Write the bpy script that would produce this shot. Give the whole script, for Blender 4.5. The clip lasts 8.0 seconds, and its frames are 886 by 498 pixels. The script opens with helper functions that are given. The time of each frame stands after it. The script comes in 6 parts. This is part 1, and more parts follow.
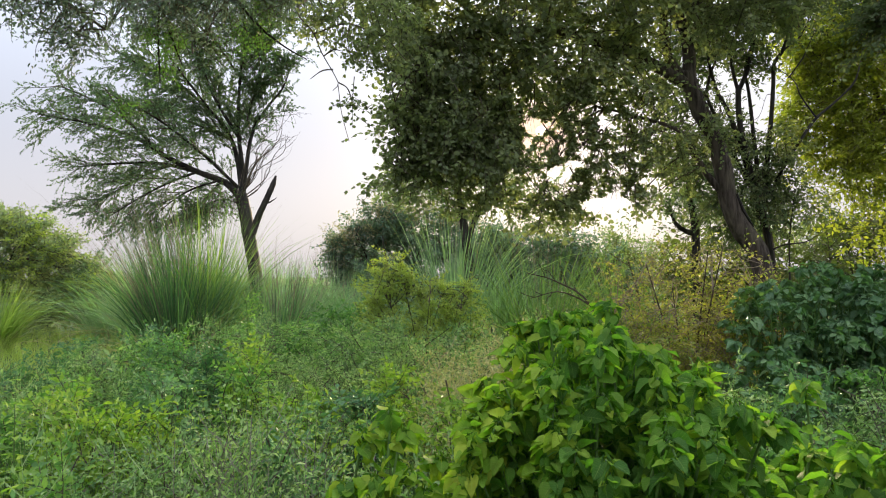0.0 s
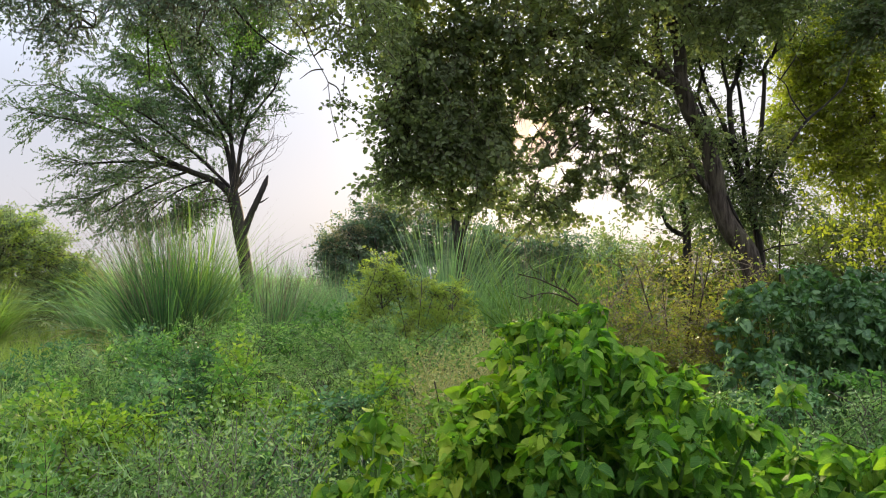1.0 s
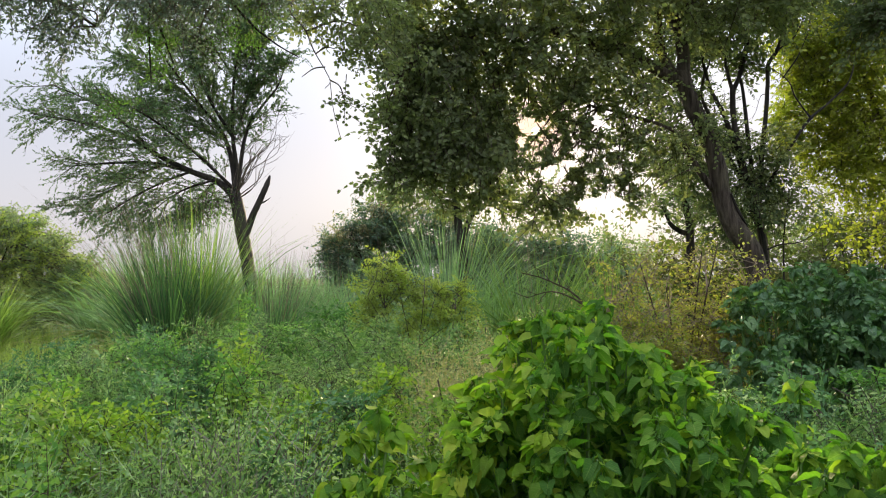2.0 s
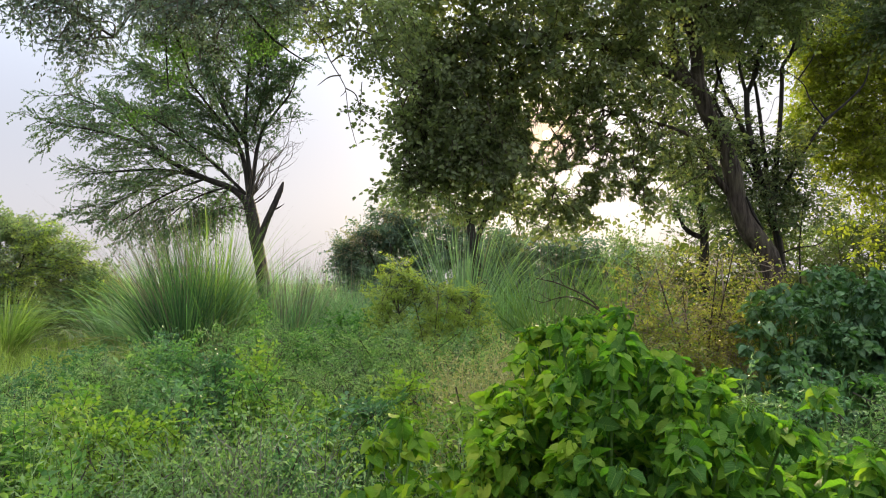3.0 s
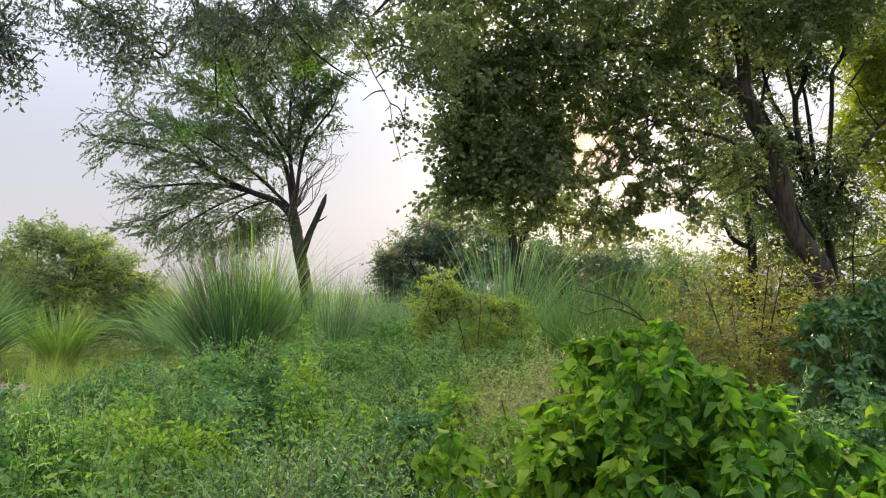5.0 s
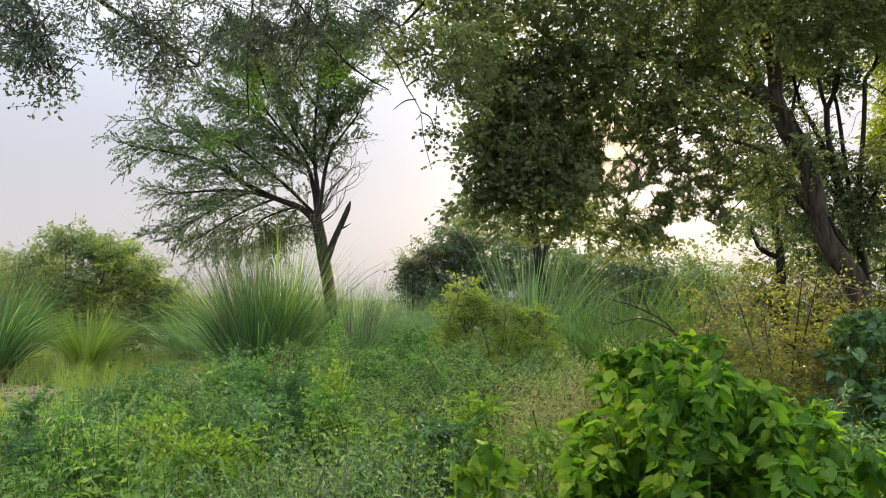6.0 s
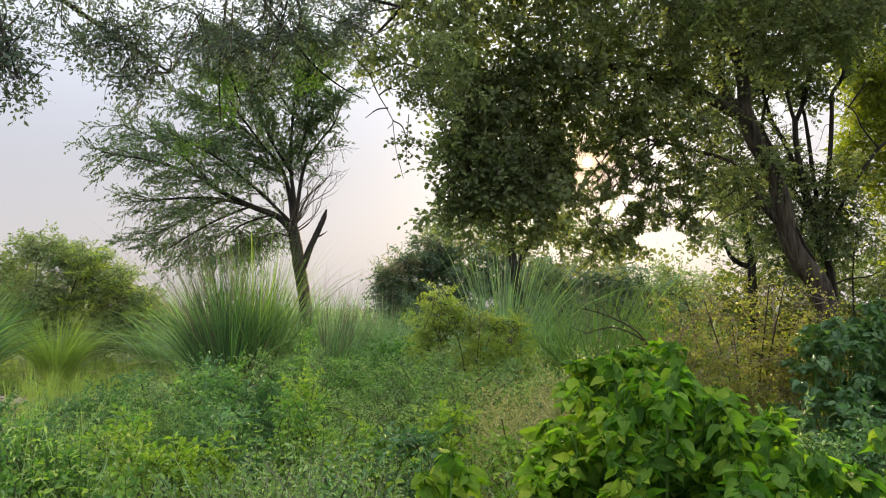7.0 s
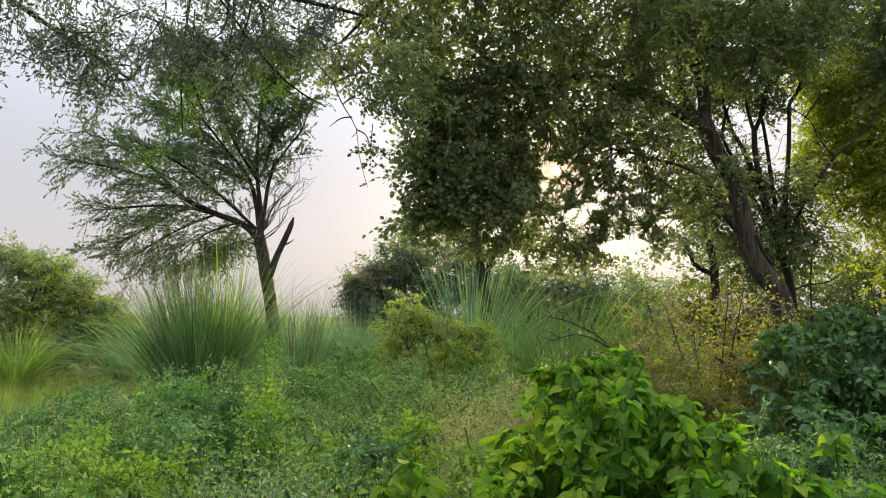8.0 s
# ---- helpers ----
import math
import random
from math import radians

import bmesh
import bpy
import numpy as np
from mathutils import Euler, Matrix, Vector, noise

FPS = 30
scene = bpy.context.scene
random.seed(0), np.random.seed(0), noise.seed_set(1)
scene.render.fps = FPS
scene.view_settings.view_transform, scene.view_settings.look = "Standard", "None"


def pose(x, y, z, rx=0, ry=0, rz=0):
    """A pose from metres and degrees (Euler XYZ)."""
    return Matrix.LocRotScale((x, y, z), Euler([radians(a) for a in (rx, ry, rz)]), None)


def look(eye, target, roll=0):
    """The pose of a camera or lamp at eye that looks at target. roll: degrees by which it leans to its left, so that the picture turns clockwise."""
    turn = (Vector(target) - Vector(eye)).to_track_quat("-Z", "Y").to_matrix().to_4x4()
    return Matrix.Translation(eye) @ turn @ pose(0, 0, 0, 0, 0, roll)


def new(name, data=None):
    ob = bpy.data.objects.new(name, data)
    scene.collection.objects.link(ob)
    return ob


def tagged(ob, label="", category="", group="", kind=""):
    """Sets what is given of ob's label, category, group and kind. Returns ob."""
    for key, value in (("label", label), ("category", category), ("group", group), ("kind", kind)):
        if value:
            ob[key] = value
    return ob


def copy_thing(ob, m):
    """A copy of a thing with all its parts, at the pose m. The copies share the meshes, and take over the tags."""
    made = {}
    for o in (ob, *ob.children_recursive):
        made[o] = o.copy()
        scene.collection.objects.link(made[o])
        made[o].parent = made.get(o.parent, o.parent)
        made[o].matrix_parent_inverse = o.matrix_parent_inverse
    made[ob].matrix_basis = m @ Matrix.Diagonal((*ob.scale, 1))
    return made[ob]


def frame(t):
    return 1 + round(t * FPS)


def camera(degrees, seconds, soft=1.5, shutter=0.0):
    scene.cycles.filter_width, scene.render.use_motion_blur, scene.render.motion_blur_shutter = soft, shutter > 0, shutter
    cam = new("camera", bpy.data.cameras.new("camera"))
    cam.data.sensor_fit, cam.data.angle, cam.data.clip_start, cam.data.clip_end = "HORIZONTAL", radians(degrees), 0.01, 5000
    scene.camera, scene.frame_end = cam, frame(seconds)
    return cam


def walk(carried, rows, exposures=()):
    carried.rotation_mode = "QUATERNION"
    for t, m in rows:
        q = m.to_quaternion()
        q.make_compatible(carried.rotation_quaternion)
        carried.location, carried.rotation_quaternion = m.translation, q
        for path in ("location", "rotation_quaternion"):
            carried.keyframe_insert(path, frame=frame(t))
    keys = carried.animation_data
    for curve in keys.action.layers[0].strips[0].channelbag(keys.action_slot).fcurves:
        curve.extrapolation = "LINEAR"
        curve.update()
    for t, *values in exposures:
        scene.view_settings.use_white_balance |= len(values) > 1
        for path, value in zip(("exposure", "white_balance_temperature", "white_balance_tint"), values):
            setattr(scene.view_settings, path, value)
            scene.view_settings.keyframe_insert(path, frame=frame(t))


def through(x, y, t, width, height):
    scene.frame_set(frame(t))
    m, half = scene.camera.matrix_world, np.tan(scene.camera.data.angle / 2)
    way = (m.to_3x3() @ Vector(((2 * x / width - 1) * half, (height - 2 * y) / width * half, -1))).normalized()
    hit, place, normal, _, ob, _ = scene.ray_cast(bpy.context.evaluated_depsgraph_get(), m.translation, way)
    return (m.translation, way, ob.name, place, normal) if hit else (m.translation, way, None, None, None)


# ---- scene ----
cam = camera(63.3, 8.0, soft=1.05)
PATH = [
    (0, (0.253, 0.293, 1.574), (0.215, 2.291, 1.655), 0.2),
    (0.5, (0.265, 0.297, 1.577), (0.238, 2.295, 1.66), 0.3),
    (1, (0.273, 0.302, 1.578), (0.254, 2.3, 1.66), 0.4),
    (2.5, (0.259, 0.328, 1.561), (0.224, 2.326, 1.647), -0.0),
    (3, (0.241, 0.311, 1.578), (0.184, 2.308, 1.673), -0.1),
    (3.5, (0.24, 0.307, 1.581), (0.162, 2.303, 1.687), -0.2),
    (4, (0.23, 0.303, 1.585), (0.131, 2.297, 1.698), -0.3),
    (4.5, (0.235, 0.302, 1.588), (0.107, 2.295, 1.705), -0.3),
    (4.7, (0.232, 0.298, 1.59), (0.089, 2.289, 1.709), -0.3),
    (6, (0.16, 0.294, 1.603), (-0.065, 2.277, 1.746), 0.3),
    (6.5, (0.169, 0.294, 1.601), (-0.042, 2.277, 1.756), 0.4),
    (7, (0.206, 0.293, 1.601), (0.04, 2.279, 1.769), 0.4),
    (7.5, (0.229, 0.291, 1.61), (0.117, 2.279, 1.79), 0.2),
    (8, (0.24, 0.287, 1.611), (0.158, 2.276, 1.799), -0.0),
]
walk(cam, [(t, look(eye, target, roll)) for t, eye, target, roll in PATH], exposures=[(0, 1.08, 6500, 10), (4.5, 1.05, 6550, 10), (6, 1.0, 6750, 10), (7, 0.95, 6850, 10), (8, 0.95, 6850, 10)])

# ---- world and sun ----
SUN_ELEV, SUN_AZ = radians(11.6), radians(6.7)      # azimuth from +y towards +x
sun_way = Vector((math.sin(SUN_AZ) * math.cos(SUN_ELEV), math.cos(SUN_AZ) * math.cos(SUN_ELEV), math.sin(SUN_ELEV)))

world = bpy.data.worlds.new("hazy_sky")
scene.world = world
world.use_nodes = True
wn, wl = world.node_tree.nodes, world.node_tree.links
wn.clear()
sky = wn.new("ShaderNodeTexSky")
sky.sky_type = "NISHITA"
sky.sun_disc = False
sky.sun_elevation, sky.sun_rotation = SUN_ELEV, SUN_AZ
sky.air_density, sky.dust_density, sky.ozone_density = 1.0, 6.0, 1.0
# a milky haze, brighter overhead than at the horizon as under thin overcast
coord = wn.new("ShaderNodeTexCoord")
split = wn.new("ShaderNodeSeparateXYZ")
rise = wn.new("ShaderNodeMapRange")
rise.interpolation_type = "SMOOTHSTEP"
rise.inputs["From Min"].default_value, rise.inputs["From Max"].default_value = 0.15, 0.95
veil = wn.new("ShaderNodeMix")
veil.data_type = "RGBA"
low = wn.new("ShaderNodeMix")
low.data_type = "RGBA"
low.inputs["A"].default_value = (3.65, 3.5, 3.6, 1)
low.inputs["B"].default_value = (3.0, 3.35, 4.2, 1)
lift = wn.new("ShaderNodeMapRange")
lift.inputs["From Min"].default_value, lift.inputs["From Max"].default_value = 0.02, 0.32
veil.inputs["B"].default_value = (13.4, 14.0, 14.9, 1)
haze = wn.new("ShaderNodeMix")
haze.data_type = "RGBA"
haze.inputs["Factor"].default_value = 0.945
bg = wn.new("ShaderNodeBackground")
bg.inputs["Strength"].default_value = 0.1
wout = wn.new("ShaderNodeOutputWorld")
wl.new(coord.outputs["Generated"], split.inputs["Vector"])
wl.new(split.outputs["Z"], rise.inputs["Value"])
wl.new(split.outputs["Z"], lift.inputs["Value"])
wl.new(lift.outputs["Result"], low.inputs["Factor"])
wl.new(low.outputs["Result"], veil.inputs["A"])
wl.new(rise.outputs["Result"], veil.inputs["Factor"])
cool = wn.new("ShaderNodeMix")
cool.data_type, cool.blend_type = "RGBA", "MULTIPLY"
cool.inputs["Factor"].default_value = 1.0
cool.inputs["B"].default_value = (0.86, 0.96, 1.25, 1)
wl.new(sky.outputs["Color"], cool.inputs["A"])
wl.new(cool.outputs["Result"], haze.inputs["A"])
wl.new(veil.outputs["Result"], haze.inputs["B"])
# the warm aureole that haze spreads about the low sun
facing = wn.new("ShaderNodeVectorMath")
facing.operation = "DOT_PRODUCT"
facing.inputs[1].default_value = sun_way
wl.new(coord.outputs["Generated"], facing.inputs[0])
near_sun = wn.new("ShaderNodeMath")
near_sun.operation = "POWER"
near_sun.inputs[1].default_value = 800.0
wl.new(facing.outputs["Value"], near_sun.inputs[0])
aureole = wn.new("ShaderNodeMix")
aureole.data_type = "RGBA"
aureole.inputs["B"].default_value = (7.4, 5.0, 3.5, 1)
wl.new(near_sun.outputs["Value"], aureole.inputs["Factor"])
wl.new(haze.outputs["Result"], aureole.inputs["A"])
wl.new(aureole.outputs["Result"], bg.inputs["Color"])
wl.new(bg.outputs["Background"], wout.inputs["Surface"])

sun = new("sun", bpy.data.lights.new("sun", "SUN"))
sun.data.energy, sun.data.angle, sun.data.color = 3.8, radians(2.0), (1.0, 0.76, 0.46)
sun.matrix_world = look(sun_way * 50, (0, 0, 0))


# the sun itself, a small pale-orange ball through the haze
sun_mat = bpy.data.materials.new("sun_glow")
sun_mat.use_nodes = True
sun_mat.node_tree.nodes.clear()
glow = sun_mat.node_tree.nodes.new("ShaderNodeEmission")
glow.inputs["Color"].default_value, glow.inputs["Strength"].default_value = (1.0, 0.86, 0.6, 1), 2.2
sun_out = sun_mat.node_tree.nodes.new("ShaderNodeOutputMaterial")
sun_mat.node_tree.links.new(glow.outputs["Emission"], sun_out.inputs["Surface"])
ball = bmesh.new()
bmesh.ops.create_icosphere(ball, subdivisions=3, radius=17.0)
ball_mesh = bpy.data.meshes.new("sun_disc")
ball.to_mesh(ball_mesh)
ball.free()
ball_mesh.materials.append(sun_mat)
sun_disc = tagged(new("sun_disc", ball_mesh), "low hazy pale-orange sun behind the trees", "sun", kind="structure")
sun_disc.location = sun_way * 2500
sun_disc.visible_shadow = False


# ---- materials ----
def nodes_of(name):
    m = bpy.data.materials.new(name)
    m.use_nodes = True
    m.node_tree.nodes.clear()
    return m, m.node_tree.nodes, m.node_tree.links


def ramp(ns, stops):
    r = ns.new("ShaderNodeValToRGB")
    while len(r.color_ramp.elements) < len(stops):
        r.color_ramp.elements.new(0.5)
    for e, (p, c) in zip(r.color_ramp.elements, stops):
        e.position, e.color = p, (*c, 1)
    return r


def leaf_material(name, colours, through=0.45, rough=0.45, patch=0.6, veins=False, single=False, sheen=0.18, glow=(1.25, 1.6, 0.55)):
    """A leaf: sheen on the face, light passing through it; each leaf has its own tone, with larger patches across the plant."""
    m, ns, ln = nodes_of(name)
    if single:
        rnd = ns.new("ShaderNodeObjectInfo").outputs["Random"]
    else:
        rnd = ns.new("ShaderNodeNewGeometry").outputs["Random Per Island"]
    n = len(colours)
    tone = ramp(ns, [(i / max(1, n - 1), c) for i, c in enumerate(colours)])
    geo = ns.new("ShaderNodeNewGeometry")
    big = ns.new("ShaderNodeTexNoise")
    big.inputs["Scale"].default_value, big.inputs["Detail"].default_value = 1.3, 3
    ln.new(geo.outputs["Position"], big.inputs["Vector"])
    mixv = ns.new("ShaderNodeMix")
    mixv.inputs["Factor"].default_value = patch * 0.6
    ln.new(rnd, mixv.inputs["A"])
    stretch = ns.new("ShaderNodeMapRange")
    stretch.inputs["From Min"].default_value, stretch.inputs["From Max"].default_value = 0.3, 0.7
    ln.new(big.outputs["Fac"], stretch.inputs["Value"])
    ln.new(stretch.outputs["Result"], mixv.inputs["B"])
    ln.new(mixv.outputs["Result"], tone.inputs["Fac"])
    fine = ns.new("ShaderNodeTexNoise")
    fine.inputs["Scale"].default_value, fine.inputs["Detail"].default_value = 60, 2
    ln.new(geo.outputs["Position"], fine.inputs["Vector"])
    hsv = ns.new("ShaderNodeHueSaturation")
    hsv.inputs["Saturation"].default_value = 0.96 if veins else 0.88
    val = ns.new("ShaderNodeMapRange")
    val.inputs["To Min"].default_value, val.inputs["To Max"].default_value = 0.7, 1.3
    ln.new(fine.outputs["Fac"], val.inputs["Value"])
    ln.new(val.outputs["Result"], hsv.inputs["Value"])
    ln.new(tone.outputs["Color"], hsv.inputs["Color"])
    colour = hsv.outputs["Color"]
    bsdf = ns.new("ShaderNodeBsdfPrincipled")
    bsdf.inputs["Roughness"].default_value = rough
    bsdf.inputs["Specular IOR Level"].default_value = sheen * (0.75 if veins else 1.0)
    trans = ns.new("ShaderNodeBsdfTranslucent")
    if veins:
        uv = ns.new("ShaderNodeUVMap")
        sep = ns.new("ShaderNodeSeparateXYZ")
        ln.new(uv.outputs["UV"], sep.inputs["Vector"])

        def op(kind, a, b):
            k = ns.new("ShaderNodeMath")
            k.operation = kind
            for i, v in enumerate((a, b)):
                if v is None:
                    continue
                if isinstance(v, (int, float)):
                    k.inputs[i].default_value = v
                else:
                    ln.new(v, k.inputs[i])
            return k.outputs[0]
        side = op("ABSOLUTE", op("SUBTRACT", sep.outputs["X"], 0.5), None)
        slant = op("SUBTRACT", sep.outputs["Y"], op("MULTIPLY", side, 0.55))
        wave = op("ABSOLUTE", op("SINE", op("MULTIPLY", slant, 24.0), None), None)
        vein = op("LESS_THAN", wave, 0.16)
        mid = op("LESS_THAN", side, 0.022)
        mark = op("MAXIMUM", op("MULTIPLY", vein, 0.6), mid)
        pale = ns.new("ShaderNodeMix")
        pale.data_type = "RGBA"
        ln.new(op("MULTIPLY", mark, 0.28), pale.inputs["Factor"])
        ln.new(colour, pale.inputs["A"])
        pale.inputs["B"].default_value = (0.33, 0.42, 0.12, 1)
        colour = pale.outputs["Result"]
        bump = ns.new("ShaderNodeBump")
        bump.inputs["Strength"].default_value, bump.inputs["Distance"].default_value = 0.5, 0.002
        ln.new(wave, bump.inputs["Height"])
        ln.new(bump.outputs["Normal"], bsdf.inputs["Normal"])
    ln.new(colour, bsdf.inputs["Base Color"])
    warm = ns.new("ShaderNodeMix")
    warm.data_type, warm.blend_type = "RGBA", "MULTIPLY"
    warm.inputs["Factor"].default_value = 1.0
    warm.inputs["B"].default_value = (*glow, 1)
    ln.new(colour, warm.inputs["A"])
    ln.new(warm.outputs["Result"], trans.inputs["Color"])
    mix = ns.new("ShaderNodeMixShader")
    mix.inputs["Fac"].default_value = through
    ln.new(bsdf.outputs["BSDF"], mix.inputs[1])
    ln.new(trans.outputs["BSDF"], mix.inputs[2])
    out = ns.new("ShaderNodeOutputMaterial")
    ln.new(mix.outputs["Shader"], out.inputs["Surface"])
    return m


def bark_material(name, dark, light, scale=14.0, rough=0.85, relief=0.02):
    """Furrowed bark: long upright ridges, lichen blotches and fine grain."""
    m, ns, ln = nodes_of(name)
    tc = ns.new("ShaderNodeTexCoord")
    mp = ns.new("ShaderNodeMapping")
    mp.inputs["Scale"].default_value = (1, 1, 0.16)
    ln.new(tc.outputs["Object"], mp.inputs["Vector"])
    ridge = ns.new("ShaderNodeTexNoise")
    ridge.inputs["Scale"].default_value, ridge.inputs["Detail"].default_value = scale, 6
    ln.new(mp.outputs["Vector"], ridge.inputs["Vector"])
    blot = ns.new("ShaderNodeTexNoise")
    blot.inputs["Scale"].default_value, blot.inputs["Detail"].default_value = 3.0, 4
    ln.new(tc.outputs["Object"], blot.inputs["Vector"])
    col = ramp(ns, [(0.35, dark), (0.62, light)])
    ln.new(ridge.outputs["Fac"], col.inputs["Fac"])
    lich = ns.new("ShaderNodeMix")
    lich.data_type = "RGBA"
    gate = ns.new("ShaderNodeMapRange")
    gate.inputs["From Min"].default_value, gate.inputs["From Max"].default_value = 0.52, 0.7
    gate.inputs["To Max"].default_value = 0.5
    ln.new(blot.outputs["Fac"], gate.inputs["Value"])
    ln.new(gate.outputs["Result"], lich.inputs["Factor"])
    ln.new(col.outputs["Color"], lich.inputs["A"])
    lich.inputs["B"].default_value = (light[0] * 1.15, light[1] * 1.3, light[2] * 1.0, 1)
    bsdf = ns.new("ShaderNodeBsdfPrincipled")
    bsdf.inputs["Roughness"].default_value = rough
    bsdf.inputs["Specular IOR Level"].default_value = 0.2
    ln.new(lich.outputs["Result"], bsdf.inputs["Base Color"])
    bump = ns.new("ShaderNodeBump")
    bump.inputs["Strength"].default_value, bump.inputs["Distance"].default_value = 0.9, relief
    ln.new(ridge.outputs["Fac"], bump.inputs["Height"])
    ln.new(bump.outputs["Normal"], bsdf.inputs["Normal"])
    out = ns.new("ShaderNodeOutputMaterial")
    ln.new(bsdf.outputs["BSDF"], out.inputs["Surface"])
    return m


def soil_material(name, stops, scale=2.0):
    m, ns, ln = nodes_of(name)
    geo = ns.new("ShaderNodeNewGeometry")
    a = ns.new("ShaderNodeTexNoise")
    a.inputs["Scale"].default_value, a.inputs["Detail"].default_value = scale * 0.25, 5
    b = ns.new("ShaderNodeTexNoise")
    b.inputs["Scale"].default_value, b.inputs["Detail"].default_value = scale * 12, 6
    for k in (a, b):
        ln.new(geo.outputs["Position"], k.inputs["Vector"])
    mx = ns.new("ShaderNodeMix")
    mx.inputs["Factor"].default_value = 0.5
    ln.new(a.outputs["Fac"], mx.inputs["A"])
    ln.new(b.outputs["Fac"], mx.inputs["B"])
    col = ramp(ns, stops)
    ln.new(mx.outputs["Result"], col.inputs["Fac"])
    bsdf = ns.new("ShaderNodeBsdfPrincipled")
    bsdf.inputs["Roughness"].default_value = 0.95
    bsdf.inputs["Specular IOR Level"].default_value = 0.15
    ln.new(col.outputs["Color"], bsdf.inputs["Base Color"])
    bump = ns.new("ShaderNodeBump")
    bump.inputs["Strength"].default_value, bump.inputs["Distance"].default_value = 0.8, 0.03
    ln.new(b.outputs["Fac"], bump.inputs["Height"])
    ln.new(bump.outputs["Normal"], bsdf.inputs["Normal"])
    out = ns.new("ShaderNodeOutputMaterial")
    ln.new(bsdf.outputs["BSDF"], out.inputs["Surface"])
    return m


M_SHRUB = leaf_material("bright_ovate_leaf", [(0.032, 0.10, 0.02), (0.07, 0.17, 0.02), (0.13, 0.25, 0.022), (0.28, 0.34, 0.028)], 0.55, 0.6, 0.5, True)
M_SHRUB1 = leaf_material("bright_ovate_leaf_single", [(0.032, 0.10, 0.02), (0.07, 0.17, 0.02), (0.13, 0.25, 0.022), (0.28, 0.34, 0.028)], 0.55, 0.6, 0.5, True, True)
M_YOUNG = leaf_material("young_shrub_leaf", [(0.1, 0.215, 0.02), (0.195, 0.315, 0.025), (0.35, 0.4, 0.034)], 0.55, 0.55, 0.4, True)
M_YOUNG1 = leaf_material("young_shrub_leaf_single", [(0.1, 0.215, 0.02), (0.195, 0.315, 0.025), (0.35, 0.4, 0.034)], 0.55, 0.55, 0.4, True, True)
M_DARKBUSH = leaf_material("dark_bush_leaf", [(0.042, 0.105, 0.058), (0.07, 0.155, 0.07), (0.12, 0.215, 0.08)], 0.4, 0.4, 0.6, True, sheen=0.5)
M_CANOPY = leaf_material("canopy_leaf", [(0.125, 0.16, 0.095), (0.17, 0.21, 0.102), (0.235, 0.265, 0.104)], 0.5, 0.62, 0.6, sheen=0.1, glow=(1.25, 1.4, 0.65))
M_CANOPY1 = leaf_material("canopy_leaf_single", [(0.125, 0.16, 0.095), (0.17, 0.21, 0.102), (0.235, 0.265, 0.104)], 0.5, 0.62, 0.6, False, True, glow=(1.25, 1.4, 0.65))
# darker copy of the canopy leaf: the crown's shade is in the colour
M_SHADY = leaf_material("canopy_leaf_painted_shade", [(0.06, 0.09, 0.052), (0.09, 0.125, 0.06), (0.135, 0.17, 0.066)], 0.45, 0.62, 0.6, sheen=0.1, glow=(1.15, 1.35, 0.7))
M_SHOOT = leaf_material("fresh_shoot_leaf", [(0.05, 0.115, 0.04), (0.08, 0.155, 0.048), (0.125, 0.215, 0.055)], 0.5, 0.6, 0.6)
# both fringe leaves are lightened towards blue, haze put into their colour
M_FRINGE1 = leaf_material("fringe_leaf_painted_haze_single", [(0.078, 0.112, 0.112), (0.108, 0.148, 0.13), (0.15, 0.19, 0.14)], 0.45, 0.62, 0.6, False, True, glow=(1.1, 1.3, 0.85))
M_FRINGE = leaf_material("fringe_leaf_painted_haze", [(0.078, 0.112, 0.112), (0.108, 0.148, 0.13), (0.15, 0.19, 0.14)], 0.45, 0.62, 0.6, glow=(1.1, 1.3, 0.85))
# yellow-green leaf with sunlight added to its colour
M_LIT = leaf_material("yellow_green_leaf_painted_sun", [(0.16, 0.18, 0.022), (0.255, 0.27, 0.028), (0.38, 0.36, 0.038)], 0.55, 0.5, 0.7)
M_FEATHER = leaf_material("feathery_tree_leaf", [(0.06, 0.11, 0.065), (0.1, 0.16, 0.08), (0.16, 0.24, 0.08)], 0.45, 0.62, 0.7, glow=(1.1, 1.3, 0.85))
# the next two leaf colours are paled and greyed to stand in for haze
M_BUSHFAR = leaf_material("bush_leaf_haze_in_colour", [(0.12, 0.185, 0.1), (0.19, 0.255, 0.11), (0.34, 0.35, 0.11)], 0.45, 0.55, 0.9, glow=(1.2, 1.4, 0.75))
M_BLUEBUSH = leaf_material("grey_green_leaf_painted_haze", [(0.07, 0.125, 0.11), (0.10, 0.165, 0.13), (0.16, 0.215, 0.14)], 0.45, 0.55, 0.8, glow=(1.2, 1.4, 0.75))
M_YSHRUB = leaf_material("olive_shrub_leaf", [(0.19, 0.25, 0.06), (0.30, 0.35, 0.07), (0.42, 0.45, 0.08)], 0.5, 0.5, 0.7)
M_DRYLEAF = leaf_material("yellowing_leaf", [(0.1, 0.16, 0.03), (0.18, 0.225, 0.045), (0.35, 0.325, 0.058), (0.16, 0.125, 0.08), (0.13, 0.2, 0.035)], 0.5, 0.5, 0.7)
M_REED = leaf_material("reed_blade", [(0.02, 0.06, 0.042), (0.075, 0.165, 0.085), (0.25, 0.38, 0.15)], 0.42, 0.62, 0.5)
# reed blade paled and blued: the mid-distance mist is painted into it
M_REEDFAR = leaf_material("reed_blade_haze_in_colour", [(0.11, 0.18, 0.12), (0.19, 0.3, 0.18), (0.33, 0.45, 0.25)], 0.42, 0.62, 0.5)
